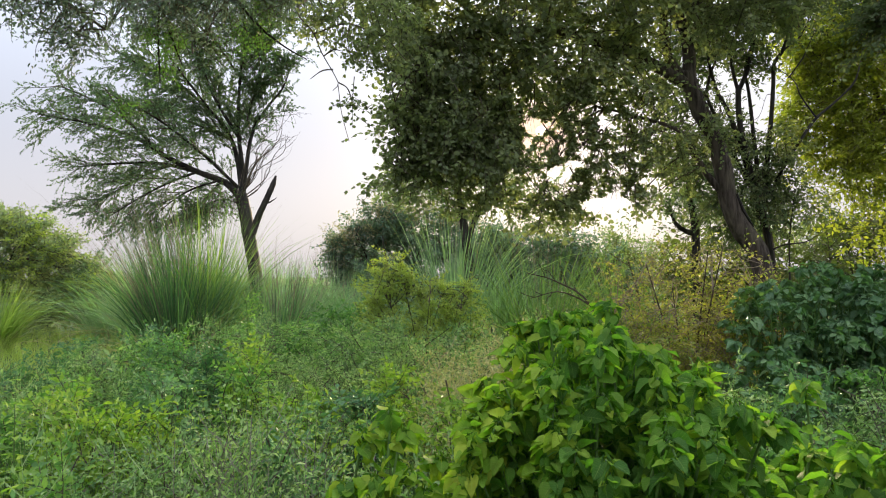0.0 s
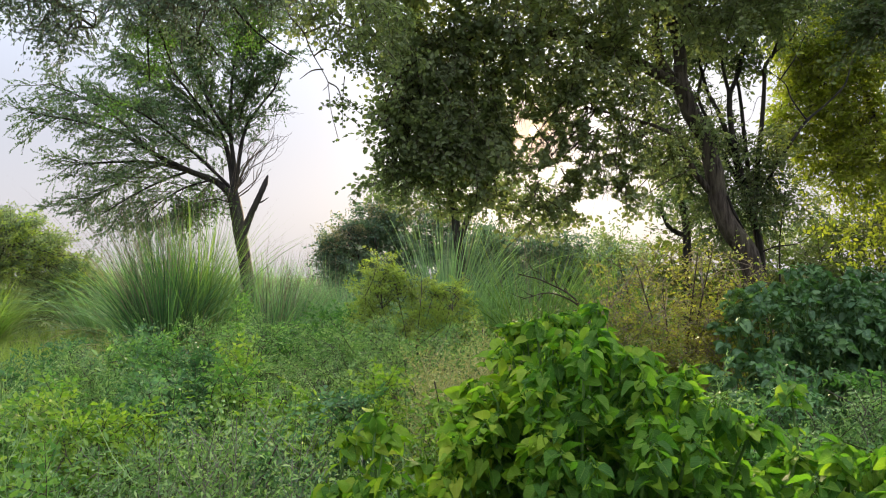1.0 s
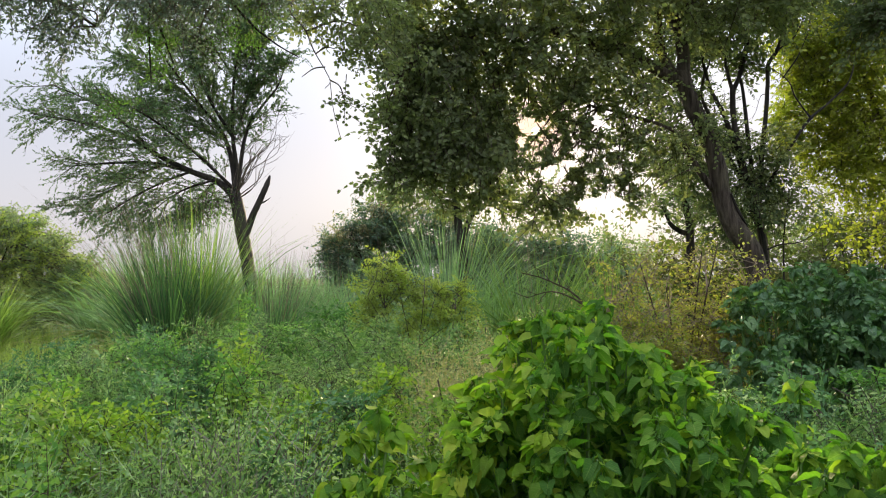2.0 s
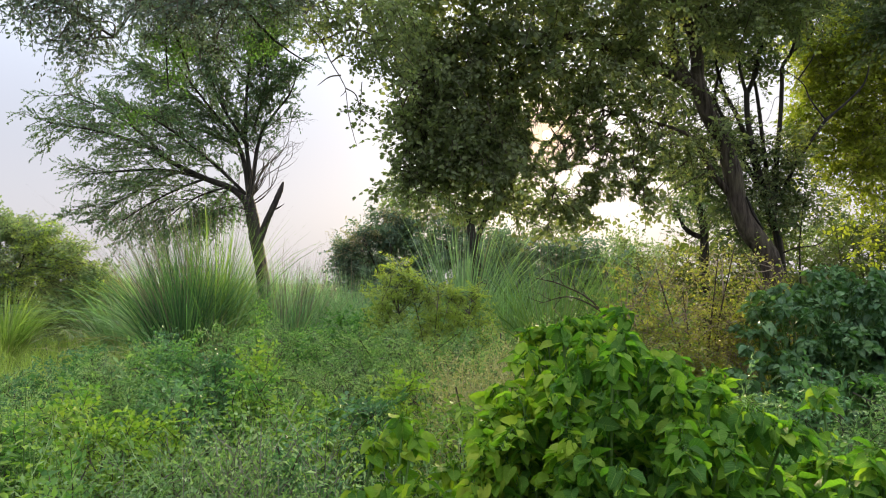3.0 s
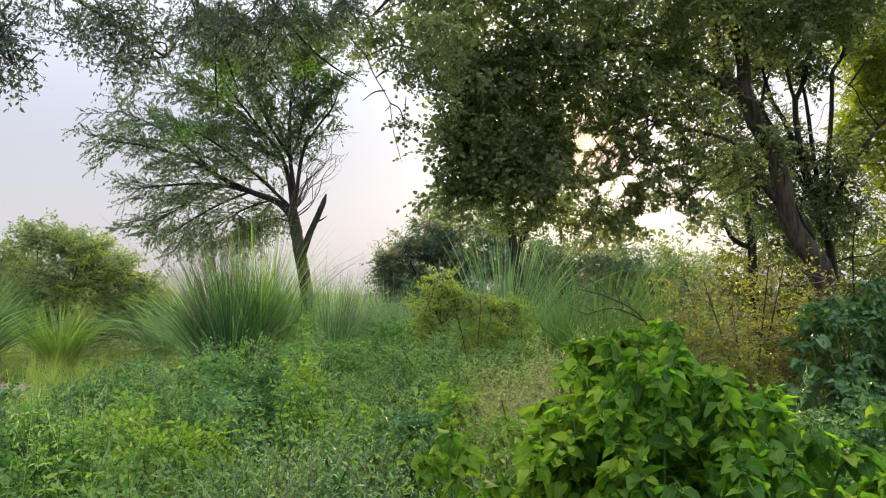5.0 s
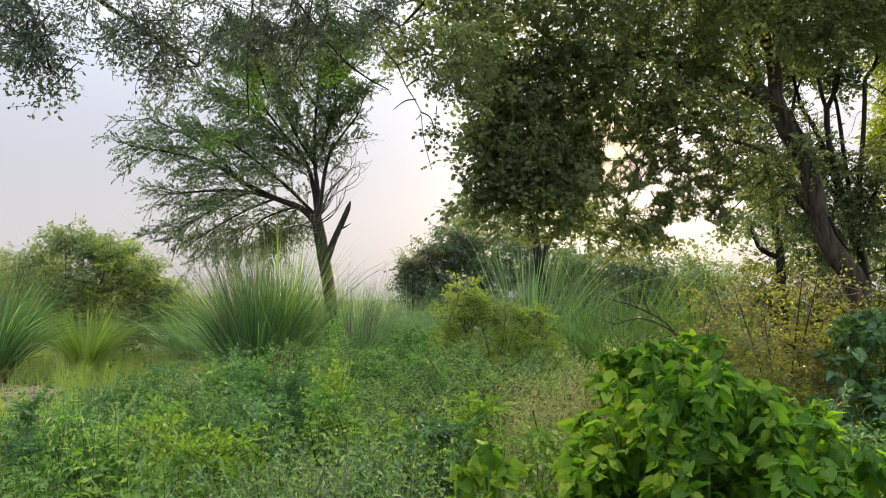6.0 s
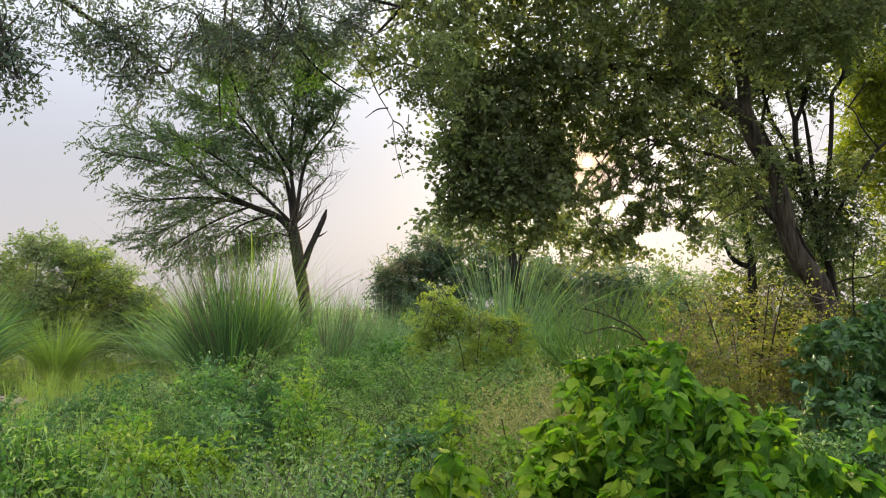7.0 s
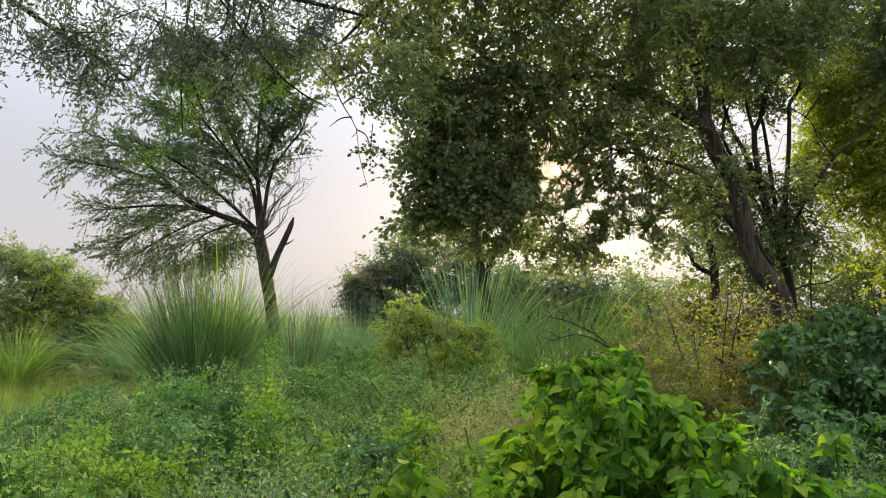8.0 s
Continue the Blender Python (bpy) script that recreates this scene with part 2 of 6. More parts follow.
M_REEDLIT = leaf_material("pale_reed_blade", [(0.08, 0.15, 0.05), (0.15, 0.24, 0.065), (0.28, 0.36, 0.09)], 0.4, 0.62, 0.5)
M_REEDYELLOW = leaf_material("yellow_reed_blade", [(0.13, 0.2, 0.045), (0.22, 0.29, 0.06), (0.33, 0.38, 0.1)], 0.45, 0.5, 0.4)
M_DARKWEED = leaf_material("deep_green_weed_leaf", [(0.03, 0.10, 0.05), (0.075, 0.185, 0.075), (0.18, 0.33, 0.11)], 0.4, 0.5, 0.7, sheen=0.2)
M_STRAW = leaf_material("straw", [(0.24, 0.20, 0.11), (0.34, 0.28, 0.15), (0.42, 0.35, 0.22)], 0.3, 0.6, 0.4)
M_GRASS = leaf_material("meadow_grass_blade", [(0.08, 0.17, 0.05), (0.13, 0.25, 0.06), (0.22, 0.32, 0.09)], 0.42, 0.5, 0.7)
M_STALK = leaf_material("brown_stalk", [(0.13, 0.095, 0.085), (0.21, 0.155, 0.135), (0.3, 0.23, 0.18)], 0.2, 0.7, 0.4)
M_VERGE = leaf_material("rough_verge_grass", [(0.18, 0.26, 0.05), (0.28, 0.35, 0.06), (0.37, 0.41, 0.11)], 0.42, 0.55, 0.6)
M_LITTER = leaf_material("dry_litter", [(0.10, 0.07, 0.04), (0.20, 0.15, 0.10), (0.34, 0.28, 0.20)], 0.15, 0.8, 0.4)
M_HERB = leaf_material("grey_green_herb_leaf", [(0.07, 0.155, 0.06), (0.17, 0.29, 0.10), (0.40, 0.50, 0.21)], 0.45, 0.5, 0.7, sheen=0.2)
M_WEED = leaf_material("broad_weed_leaf", [(0.032, 0.105, 0.036), (0.105, 0.245, 0.05), (0.30, 0.45, 0.075)], 0.45, 0.5, 0.7, sheen=0.2)
M_BRIGHT = leaf_material("bright_weed_leaf", [(0.08, 0.185, 0.018), (0.185, 0.31, 0.022), (0.35, 0.43, 0.03)], 0.45, 0.5, 0.5, sheen=0.2)
M_SEED = leaf_material("seed_head", [(0.26, 0.25, 0.10), (0.36, 0.34, 0.15), (0.47, 0.43, 0.23)], 0.35, 0.6, 0.4)
M_PALESTEM = leaf_material("pale_weed_stem", [(0.17, 0.27, 0.11), (0.24, 0.34, 0.15), (0.33, 0.42, 0.22)], 0.3, 0.6, 0.4)
# dry twig brown, made paler where backlight would catch the tips
M_TIPS = leaf_material("dry_tip_painted_backlight", [(0.2, 0.17, 0.12), (0.3, 0.25, 0.18), (0.4, 0.34, 0.26)], 0.4, 0.6, 0.5)
# olive leaf kept dark in its colour, in place of shade from higher crowns
M_THICKET = leaf_material("thicket_leaf_painted_shade", [(0.05, 0.07, 0.028), (0.085, 0.1, 0.035), (0.14, 0.14, 0.05)], 0.45, 0.6, 0.7)
M_STEM = bark_material("green_stem", (0.05, 0.11, 0.025), (0.11, 0.19, 0.05), 40, 0.6, 0.003)
M_TWIG = bark_material("brown_twig", (0.04, 0.032, 0.025), (0.10, 0.08, 0.06), 40, 0.8, 0.004)
M_BARK = bark_material("grey_brown_bark", (0.026, 0.02, 0.017), (0.092, 0.073, 0.061), 30.0, 0.9, 0.04)
M_BARKDARK = bark_material("dark_bark", (0.014, 0.012, 0.012), (0.048, 0.041, 0.038))
M_GROUND = soil_material("grassy_soil", [(0.3, (0.035, 0.05, 0.018)), (0.5, (0.06, 0.09, 0.03)), (0.68, (0.11, 0.12, 0.05))])
M_PATH = soil_material("trodden_earth", [(0.3, (0.16, 0.13, 0.10)), (0.5, (0.27, 0.23, 0.19)), (0.7, (0.36, 0.32, 0.27))], 3.0)


# ---- mesh helpers ----
def unit(v):
    return v / np.maximum(np.linalg.norm(v, axis=-1, keepdims=True), 1e-9)


def mesh_np(name, verts, faces, material, uv=None, smooth=True):
    verts, faces = np.asarray(verts, np.float32), np.asarray(faces, np.int32)
    me = bpy.data.meshes.new(name)
    k = faces.shape[1]
    me.vertices.add(len(verts))
    me.vertices.foreach_set("co", verts.ravel())
    me.loops.add(faces.size)
    me.loops.foreach_set("vertex_index", faces.ravel())
    me.polygons.add(len(faces))
    me.polygons.foreach_set("loop_start", np.arange(0, faces.size, k, dtype=np.int32))
    me.polygons.foreach_set("use_smooth", np.full(len(faces), smooth))
    if uv is not None:
        layer = me.uv_layers.new(name="UVMap")
        layer.data.foreach_set("uv", np.asarray(uv, np.float32)[faces.ravel()].ravel())
    me.materials.append(material)
    me.update(calc_edges=True)
    return me


BASE = {}


def thing(name, at, label, category, group="", kind=""):
    ob = tagged(new(name), label, category, group, kind)
    ob.location = at
    ob.empty_display_size = 0.2
    BASE[ob.name] = np.array(at, float)
    return ob


def part(name, verts, faces, material, parent, label="", kind="", uv=None):
    """One mesh object under a thing or a part; verts are given in the world."""
    base = BASE[parent.name]
    ob = new(name, mesh_np(name, np.asarray(verts) - base, faces, material, uv))
    ob.parent = parent
    BASE[ob.name] = base
    return tagged(ob, label, kind=kind)


def bend(points, per=5):
    """A smooth line through the points (Catmull-Rom)."""
    p = np.array(points, float)
    p = np.vstack([2 * p[0] - p[1], p, 2 * p[-1] - p[-2]])
    out = []
    for i in range(1, len(p) - 2):
        for s in np.linspace(0, 1, per, endpoint=False):
            a, b, c, d = p[i - 1], p[i], p[i + 1], p[i + 2]
            out.append(0.5 * (2 * b + (c - a) * s + (2 * a - 5 * b + 4 * c - d) * s * s + (3 * b - a - 3 * c + d) * s ** 3))
    out.append(p[-2])
    return np.array(out)


def tube(line, radii, sides=8, rough=0.0, rng=None):
    """A tapered limb along a line, as triangles; rough swells it unevenly."""
    line = np.asarray(line, float)
    n = len(line)
    radii = np.interp(np.linspace(0, 1, n), np.linspace(0, 1, len(radii)), radii)
    tang = unit(np.gradient(line, axis=0))
    ref = np.where(np.abs(tang[:, 2:3]) > 0.9, np.array([[0.0, 1, 0]]), np.array([[0.0, 0, 1]]))
    ref = np.repeat(ref[:1], n, axis=0)
    u = unit(np.cross(tang, ref))
    w = np.cross(tang, u)
    ang = np.linspace(0, 2 * np.pi, sides, endpoint=False)
    r = radii[:, None] * np.ones((1, sides))
    if rough and rng is not None:
        r = r * (1 + rough * rng.normal(size=(1, sides)) + 0.5 * rough * rng.normal(size=(n, sides)))
    v = line[:, None] + r[..., None] * (np.cos(ang)[None, :, None] * u[:, None] + np.sin(ang)[None, :, None] * w[:, None])
    v = np.vstack([v.reshape(-1, 3), line[-1:] + tang[-1:] * radii[-1]])
    f = []
    for i in range(n - 1):
        for j in range(sides):
            a, b = i * sides + j, i * sides + (j + 1) % sides
            f += [(a, b, b + sides), (a, b + sides, a + sides)]
    top = n * sides
    f += [((n - 1) * sides + j, (n - 1) * sides + (j + 1) % sides, top) for j in range(sides)]
    return v, np.array(f, np.int32)


def join(pieces):
    vs, fs, at = [], [], 0
    for v, f in pieces:
        vs.append(v)
        fs.append(np.asarray(f) + at)
        at += len(v)
    return np.vstack(vs), np.vstack(fs)


def frames_of(ways, ups):
    """Axes for leaves: y along the way, z towards up."""
    y = unit(ways)
    x = unit(np.cross(y, ups))
    return x, y, np.cross(x, y)


def place(tv, tf, pos, x, y, z, size):
    """Copies of a template, one for each place, as one set of verts and faces."""
    size = np.asarray(size, float).reshape(-1, 1, 1)
    v = pos[:, None] + size * (tv[None, :, 0:1] * x[:, None] + tv[None, :, 1:2] * y[:, None] + tv[None, :, 2:3] * z[:, None])
    f = tf[None] + (np.arange(len(pos)) * len(tv))[:, None, None]
    return v.reshape(-1, 3), f.reshape(-1, tf.shape[1])


def small_leaf(width):
    """A folded lozenge, 1 long."""
    return np.array([(0, 0, 0), (-width / 2, 0.45, 0.08), (0, 1, -0.12), (width / 2, 0.45, 0.08)]), np.array([(0, 3, 2), (0, 2, 1)])


def oval_leaf(width):
    """An ovate leaf with a fold and a drooping tip, 1 long."""
    w = width / 2
    v = [(0, 0, 0), (-0.86 * w, 0.2, 0.05), (-0.9 * w, 0.66, 0.05), (0, 1, -0.16), (0.9 * w, 0.66, 0.05), (0.86 * w, 0.2, 0.05)]
    f = [(0, 3, 2), (0, 2, 1), (0, 4, 3), (0, 5, 4)]
    return np.array(v, float), np.array(f)


def broad_leaf(width, wave, curl, seed, fold=0.1, toothed=True):
    """A heart-shaped leaf blade in a grid, with folded midrib, wavy edge and curled tip, and its uv."""
    rng = np.random.default_rng(seed)
    rows = np.array([0, 0.13, 0.28, 0.43, 0.58, 0.72, 0.86, 1.0])
    if not toothed:
        rows = np.array([0, 0.14, 0.4, 0.72, 1.0])
    half = width / 2 * np.interp(rows, [0, 0.12, 0.34, 0.62, 0.86, 1.0], [0.46, 0.93, 1.05, 0.85, 0.4, 0.01]) * (1 + 0.035 * toothed * (-1.0) ** np.arange(len(rows)))
    v, uv = [], []
    ph = rng.uniform(0, 6.28)
    for t, h in zip(rows, half):
        for u in (-1, 0, 1):
            lift = fold * abs(u) * h / (width / 2) + wave * abs(u) * math.sin(t * 11 + ph + u)
            back = -0.07 * abs(u) * (t == 0)
            v.append((u * h, t + back, lift - curl * t * t))
            uv.append((0.5 + u * 0.5, t))
    f = []
    for i in range(len(rows) - 1):
        for j in range(2):
            a = i * 3 + j
            f += [(a, a + 1, a + 4), (a, a + 4, a + 3)]
    return np.array(v), np.array(f), np.array(uv)


def ribbon(line, widths, side):
    """A flat blade along a line."""
    line = np.asarray(line, float)
    w = np.interp(np.linspace(0, 1, len(line)), np.linspace(0, 1, len(widths)), widths)[:, None] / 2
    v = np.stack([line - side * w, line + side * w], axis=1).reshape(-1, 3)
    f = []
    for i in range(len(line) - 1):
        a = 2 * i
        f += [(a, a + 1, a + 3), (a, a + 3, a + 2)]
    return v, np.array(f)


def spray(seed, count, leaf, size, arch=0.25, opposite=False, spread=0.9, bare=0.1, side_twigs=0):
    """A leafy twig, 1 long, growing along y and arching down: (leaf verts, faces), (wood verts, faces)."""
    rng = np.random.default_rng(seed)
    lines = [(np.zeros(3), np.array([0, 1.0, 0]), 1.0)]
    for i in range(side_twigs):
        t = rng.uniform(0.15, 0.75)
        s = (-1) ** i
        way = unit(np.array([s * rng.uniform(0.5, 1.0), rng.uniform(0.5, 0.9), rng.uniform(-0.3, 0.3)]))
        lines.append((np.array([0, t, -arch * t * t]), way, rng.uniform(0.35, 0.6)))
    wood, pos, ways, ups = [], [], [], []
    total = sum(l[2] for l in lines)
    for at, way, ln in lines:
        ts = np.linspace(0, 1, 3)
        line = at + way * (ts * ln)[:, None] + np.array([0, 0, -arch]) * ((ts * ln) ** 2)[:, None]
        line[1:-1] += rng.normal(size=(1, 3)) * 0.02
        wood.append(ribbon(line, [0.022 * ln, 0.006], unit(np.cross(way, [0, 0, 1.0]) + 0.3)))
        k = max(2, round(count * ln / total))
        for i in range(k):
            t = bare + (1 - bare) * (i + rng.uniform(0, 0.8)) / k
            sides = (-1, 1) if opposite else ((-1) ** i,)
            for s in sides:
                p = at + way * t * ln + np.array([0, 0, -arch]) * (t * ln) ** 2
                cross = unit(np.cross(way, [0, 0, 1.0]))
                w = way * rng.uniform(0.3, 0.9) + s * spread * cross + rng.normal(size=3) * 0.3 + np.array([0, 0, -0.15])
                pos.append(p), ways.append(w), ups.append(np.array([0, 0, 1.0]) + rng.normal(size=3) * 0.5)
    tv, tf = leaf
    x, y, z = frames_of(np.array(ways), np.array(ups))
    sizes = size * rng.uniform(0.65, 1.2, len(pos))
    return place(tv, tf, np.array(pos), x, y, z, sizes), join(wood), (leaf, np.array(pos), x, y, z, sizes)


def in_clumps(clumps, rng, shell=2.0):
    """Places in a list of ellipsoids (centre, radii, count), denser towards their skin, and the way outwards at each."""
    pos, out = [], []
    for cx, cy, cz, rx, ry, rz, n in clumps:
        d = unit(rng.normal(size=(n, 3)))
        r = rng.uniform(0, 1, (n, 1)) ** (1 / shell)
        wob = 1 + 0.22 * np.sin(d[:, :1] * 5 + cx * 7) * np.cos(d[:, 2:] * 6 + cz * 5)
        pos.append(np.array([cx, cy, cz]) + d * r * wob * np.array([rx, ry, rz]))
        out.append(d)
    return np.vstack(pos), np.vstack(out)


def opened(v, f, opening):
    """Thin wood without the pieces that would cross an opening in the crown."""
    gx, gy, gz, ax, az = opening
    mid = v[np.asarray(f)].mean(axis=1)
    run = mid[:, 1] - gy
    keep = ((mid[:, 0] - gx - 0.125 * run) / ax) ** 2 + ((mid[:, 2] - gz - 0.2 * run) / az) ** 2 > 1
    return v, np.asarray(f)[keep]


def crown(parent, clumps, sprays, leaf_mat, twig_mat, seed, length=(0.3, 0.6), droop=0.3, outward=0.7, lean=(0, 0, 0), shell=2.0, label="", gaps=(), singles=0, single_mat=None, thin=(), holes=()):
    """Leafy sprays filling the clumps: one mesh of leaves, one of their twigs; some leaves as objects of their own."""
    rng = np.random.default_rng(seed)
    pos, out = in_clumps(clumps, rng, shell)
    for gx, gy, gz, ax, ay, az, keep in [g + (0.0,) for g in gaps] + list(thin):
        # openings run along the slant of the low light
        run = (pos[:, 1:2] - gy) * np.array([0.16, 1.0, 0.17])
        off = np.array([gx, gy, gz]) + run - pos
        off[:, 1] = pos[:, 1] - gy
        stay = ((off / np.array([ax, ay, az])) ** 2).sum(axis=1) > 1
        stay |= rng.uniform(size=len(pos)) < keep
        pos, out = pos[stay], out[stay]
    n = len(pos)
    way = out * outward + rng.normal(size=(n, 3)) * 0.5 + np.array([0, 0, -droop]) + np.array(lean)
    up = np.array([0, 0, 1.0]) + rng.normal(size=(n, 3)) * 0.35
    x, y, z = frames_of(way, up)
    size = rng.uniform(*length, n)
    pos = pos - y * size[:, None] * 0.5
    which = rng.integers(0, len(sprays), n)
    lv, wv = [], []
    alone = rng.permutation(n)[:max(1, singles // 22)] if singles else []
    for k, (leaves, wood, _) in enumerate(sprays):
        s = which == k
        if s.any():
            wv.append(place(*wood, pos[s], x[s], y[s], z[s], size[s]))
        s = s & ~np.isin(np.arange(n), alone)
        if s.any():
            v, f = place(*leaves, pos[s], x[s], y[s], z[s], size[s])
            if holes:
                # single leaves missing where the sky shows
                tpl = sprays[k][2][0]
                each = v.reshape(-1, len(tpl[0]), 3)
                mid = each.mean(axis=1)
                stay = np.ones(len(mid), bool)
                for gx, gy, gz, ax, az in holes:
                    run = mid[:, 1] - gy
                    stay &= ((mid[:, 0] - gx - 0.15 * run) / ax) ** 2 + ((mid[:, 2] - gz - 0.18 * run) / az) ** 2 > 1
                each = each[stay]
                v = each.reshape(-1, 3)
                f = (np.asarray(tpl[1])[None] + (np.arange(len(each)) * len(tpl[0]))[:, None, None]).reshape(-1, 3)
            lv.append((v, f))
    shared = {}
    made = 0
    for i in alone:
        leaf, lp, lx, ly, lz, ls = sprays[which[i]][2]
        if which[i] not in shared:
            shared[which[i]] = mesh_np("leaf", *leaf, single_mat)
        turn = np.stack([x[i], y[i], z[i]], axis=1)
        for j in range(len(lp)):
            if made >= singles:
                break
            made += 1
            ob = new("leaf", shared[which[i]])
            ob.parent = parent
            axes = turn @ np.stack([lx[j], ly[j], lz[j]], axis=1) * (ls[j] * size[i])
            m = Matrix([[float(axes[r, c]) for c in range(3)] for r in range(3)]).to_4x4()
            ob.matrix_local = Matrix.Translation(Vector(pos[i] + size[i] * (turn @ lp[j]) - BASE[parent.name])) @ m
    part("foliage", *join(lv), leaf_mat, parent, label, "stuff")
    twigs = join(wv)
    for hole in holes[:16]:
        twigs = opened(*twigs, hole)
    part("twigwork", *twigs, twig_mat, parent, "", "stuff")


def branchlets(parent, clumps, starts, mat, seed, per=5, thick=0.02, sag=0.1, name="branchwork", openings=()):
    """Thin branches from the nearest limb out into each clump."""
    rng = np.random.default_rng(seed)
    starts = np.array(starts, float)
    out = []
    for cx, cy, cz, rx, ry, rz, n in clumps:
        c = np.array([cx, cy, cz])
        for _ in range(per):
            end = c + unit(rng.normal(size=3)) * np.array([rx, ry, rz]) * rng.uniform(0.3, 0.95)
            d = np.linalg.norm(starts - end, axis=1) + rng.uniform(0, 0.5, len(starts))
            a = starts[np.argmin(d)]
            ln = np.linalg.norm(end - a)
            m1 = a + (end - a) * 0.35 + rng.normal(size=3) * 0.07 * ln + np.array([0, 0, sag * ln])
            m2 = a + (end - a) * 0.7 + rng.normal(size=3) * 0.07 * ln + np.array([0, 0, sag * 0.8 * ln])
            line = bend([a, m1, m2, end], 4)
            r = thick * min(1.5, 0.4 + 0.4 * ln)
            out.append(tube(line, [r, r * 0.6, r * 0.15], 4))
            for _ in range(3):
                i = rng.integers(4, len(line))
                q = line[i] + (unit(rng.normal(size=3)) * 0.7 + unit(end - a) * 0.6) * rng.uniform(0.2, 0.35) * ln
                out.append(tube(bend([line[i], (line[i] + q) / 2 + rng.normal(size=3) * 0.03, q], 2), [r * 0.4, r * 0.1], 3))
    wood = join(out)
    for hole in openings:
        wood = opened(*wood, hole)
    part(name, *wood, mat, parent, "", "stuff")


# ---- ground ----
def ground_height(x, y):
    return 0.05 * np.sin(0.7 * x + 1.3) * np.cos(0.6 * y) + 0.03 * np.sin(1.9 * x + 0.8 * y) - 0.03


def build_ground():
    ticks = np.concatenate([-np.geomspace(3000, 22, 12), np.linspace(-20, 40, 121), np.geomspace(42, 3000, 12)])
    gx, gy = np.meshgrid(ticks, ticks)
    near = np.exp(-((gx / 60) ** 2 + (gy / 60) ** 2))
    v = np.stack([gx, gy, ground_height(gx, gy) * near], axis=-1).reshape(-1, 3)
    n = len(ticks)
    i = np.arange(n * n).reshape(n, n)
    f = np.stack([i[:-1, :-1], i[:-1, 1:], i[1:, 1:], i[1:, :-1]], axis=-1).reshape(-1, 4)
    tagged(new("ground", mesh_np("ground", v, f, M_GROUND)), "uneven meadow soil with patchy grass and weeds", "ground", kind="structure")


build_ground()


def build_path():
    """A trodden strip of bare earth running off across the meadow."""
    line = bend([(-16, 5.5, 0), (-11, 8.6, 0), (-8.0, 10.4, 0), (-7.9, 11.4, 0), (-9.5, 12.6, 0), (-12.5, 13.6, 0), (-17, 14.5, 0)], 10)
    rng = np.random.default_rng(5)
    tang = unit(np.gradient(line, axis=0))
    side = np.stack([-tang[:, 1], tang[:, 0], 0 * tang[:, 0]], axis=1)
    cols = np.linspace(-1, 1, 9)
    v = []
    for p, s in zip(line, side):
        w = rng.uniform(0.5, 0.8)
        for c in cols:
            q = p + s * c * w
            q[2] = ground_height(q[0], q[1]) + (0.014 + rng.uniform(0, 0.012) if abs(c) < 0.99 else -0.02)
            v.append(q)
    i = np.arange(len(v)).reshape(len(line), 9)
    f = np.stack([i[:-1, :-1], i[:-1, 1:], i[1:, 1:], i[1:, :-1]], axis=-1).reshape(-1, 4)
    tagged(new("path", mesh_np("path", v, f, M_PATH)), "trodden bare earth path with dry leaf litter", "path", kind="structure")


build_path()

# ---- leafy twigs, shared by the trees and shrubs ----
S_CANOPY = [spray(10 + i, 42, oval_leaf(0.78), 0.092, 0.3, False, 0.8, side_twigs=4) for i in range(4)]
S_FRINGE = [spray(20 + i, 48, oval_leaf(0.52), 0.08, 0.3, False, 0.8, side_twigs=5) for i in range(4)]
S_FEATHER = [spray(30 + i, 34, small_leaf(0.5), 0.075, 0.2, False, 0.8, side_twigs=6) for i in range(4)]
S_BUSH = [spray(40 + i, 26, small_leaf(0.5), 0.16, 0.1, False, 0.8, side_twigs=3) for i in range(4)]
S_DRY = [spray(50 + i, 26, small_leaf(0.6), 0.085, 0.1, False, 0.9, side_twigs=3) for i in range(4)]
S_WEED = [spray(70 + i, 21, small_leaf(0.52), 0.135, 0.2, True, 0.9, side_twigs=2) for i in range(4)]
S_FINE = [spray(75 + i, 28, small_leaf(0.36), 0.1, 0.15, True, 0.8, side_twigs=3) for i in range(4)]
S_YSH = [spray(60 + i, 34, small_leaf(0.45), 0.10, 0.15, True, 0.9, side_twigs=3) for i in range(4)]


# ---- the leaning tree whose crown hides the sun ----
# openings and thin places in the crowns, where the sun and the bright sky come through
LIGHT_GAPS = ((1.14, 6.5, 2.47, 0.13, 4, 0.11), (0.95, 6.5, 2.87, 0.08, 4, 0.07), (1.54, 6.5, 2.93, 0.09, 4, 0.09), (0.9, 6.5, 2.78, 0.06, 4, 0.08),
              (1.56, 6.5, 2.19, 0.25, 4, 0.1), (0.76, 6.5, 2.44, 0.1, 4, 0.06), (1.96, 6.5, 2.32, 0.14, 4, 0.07))
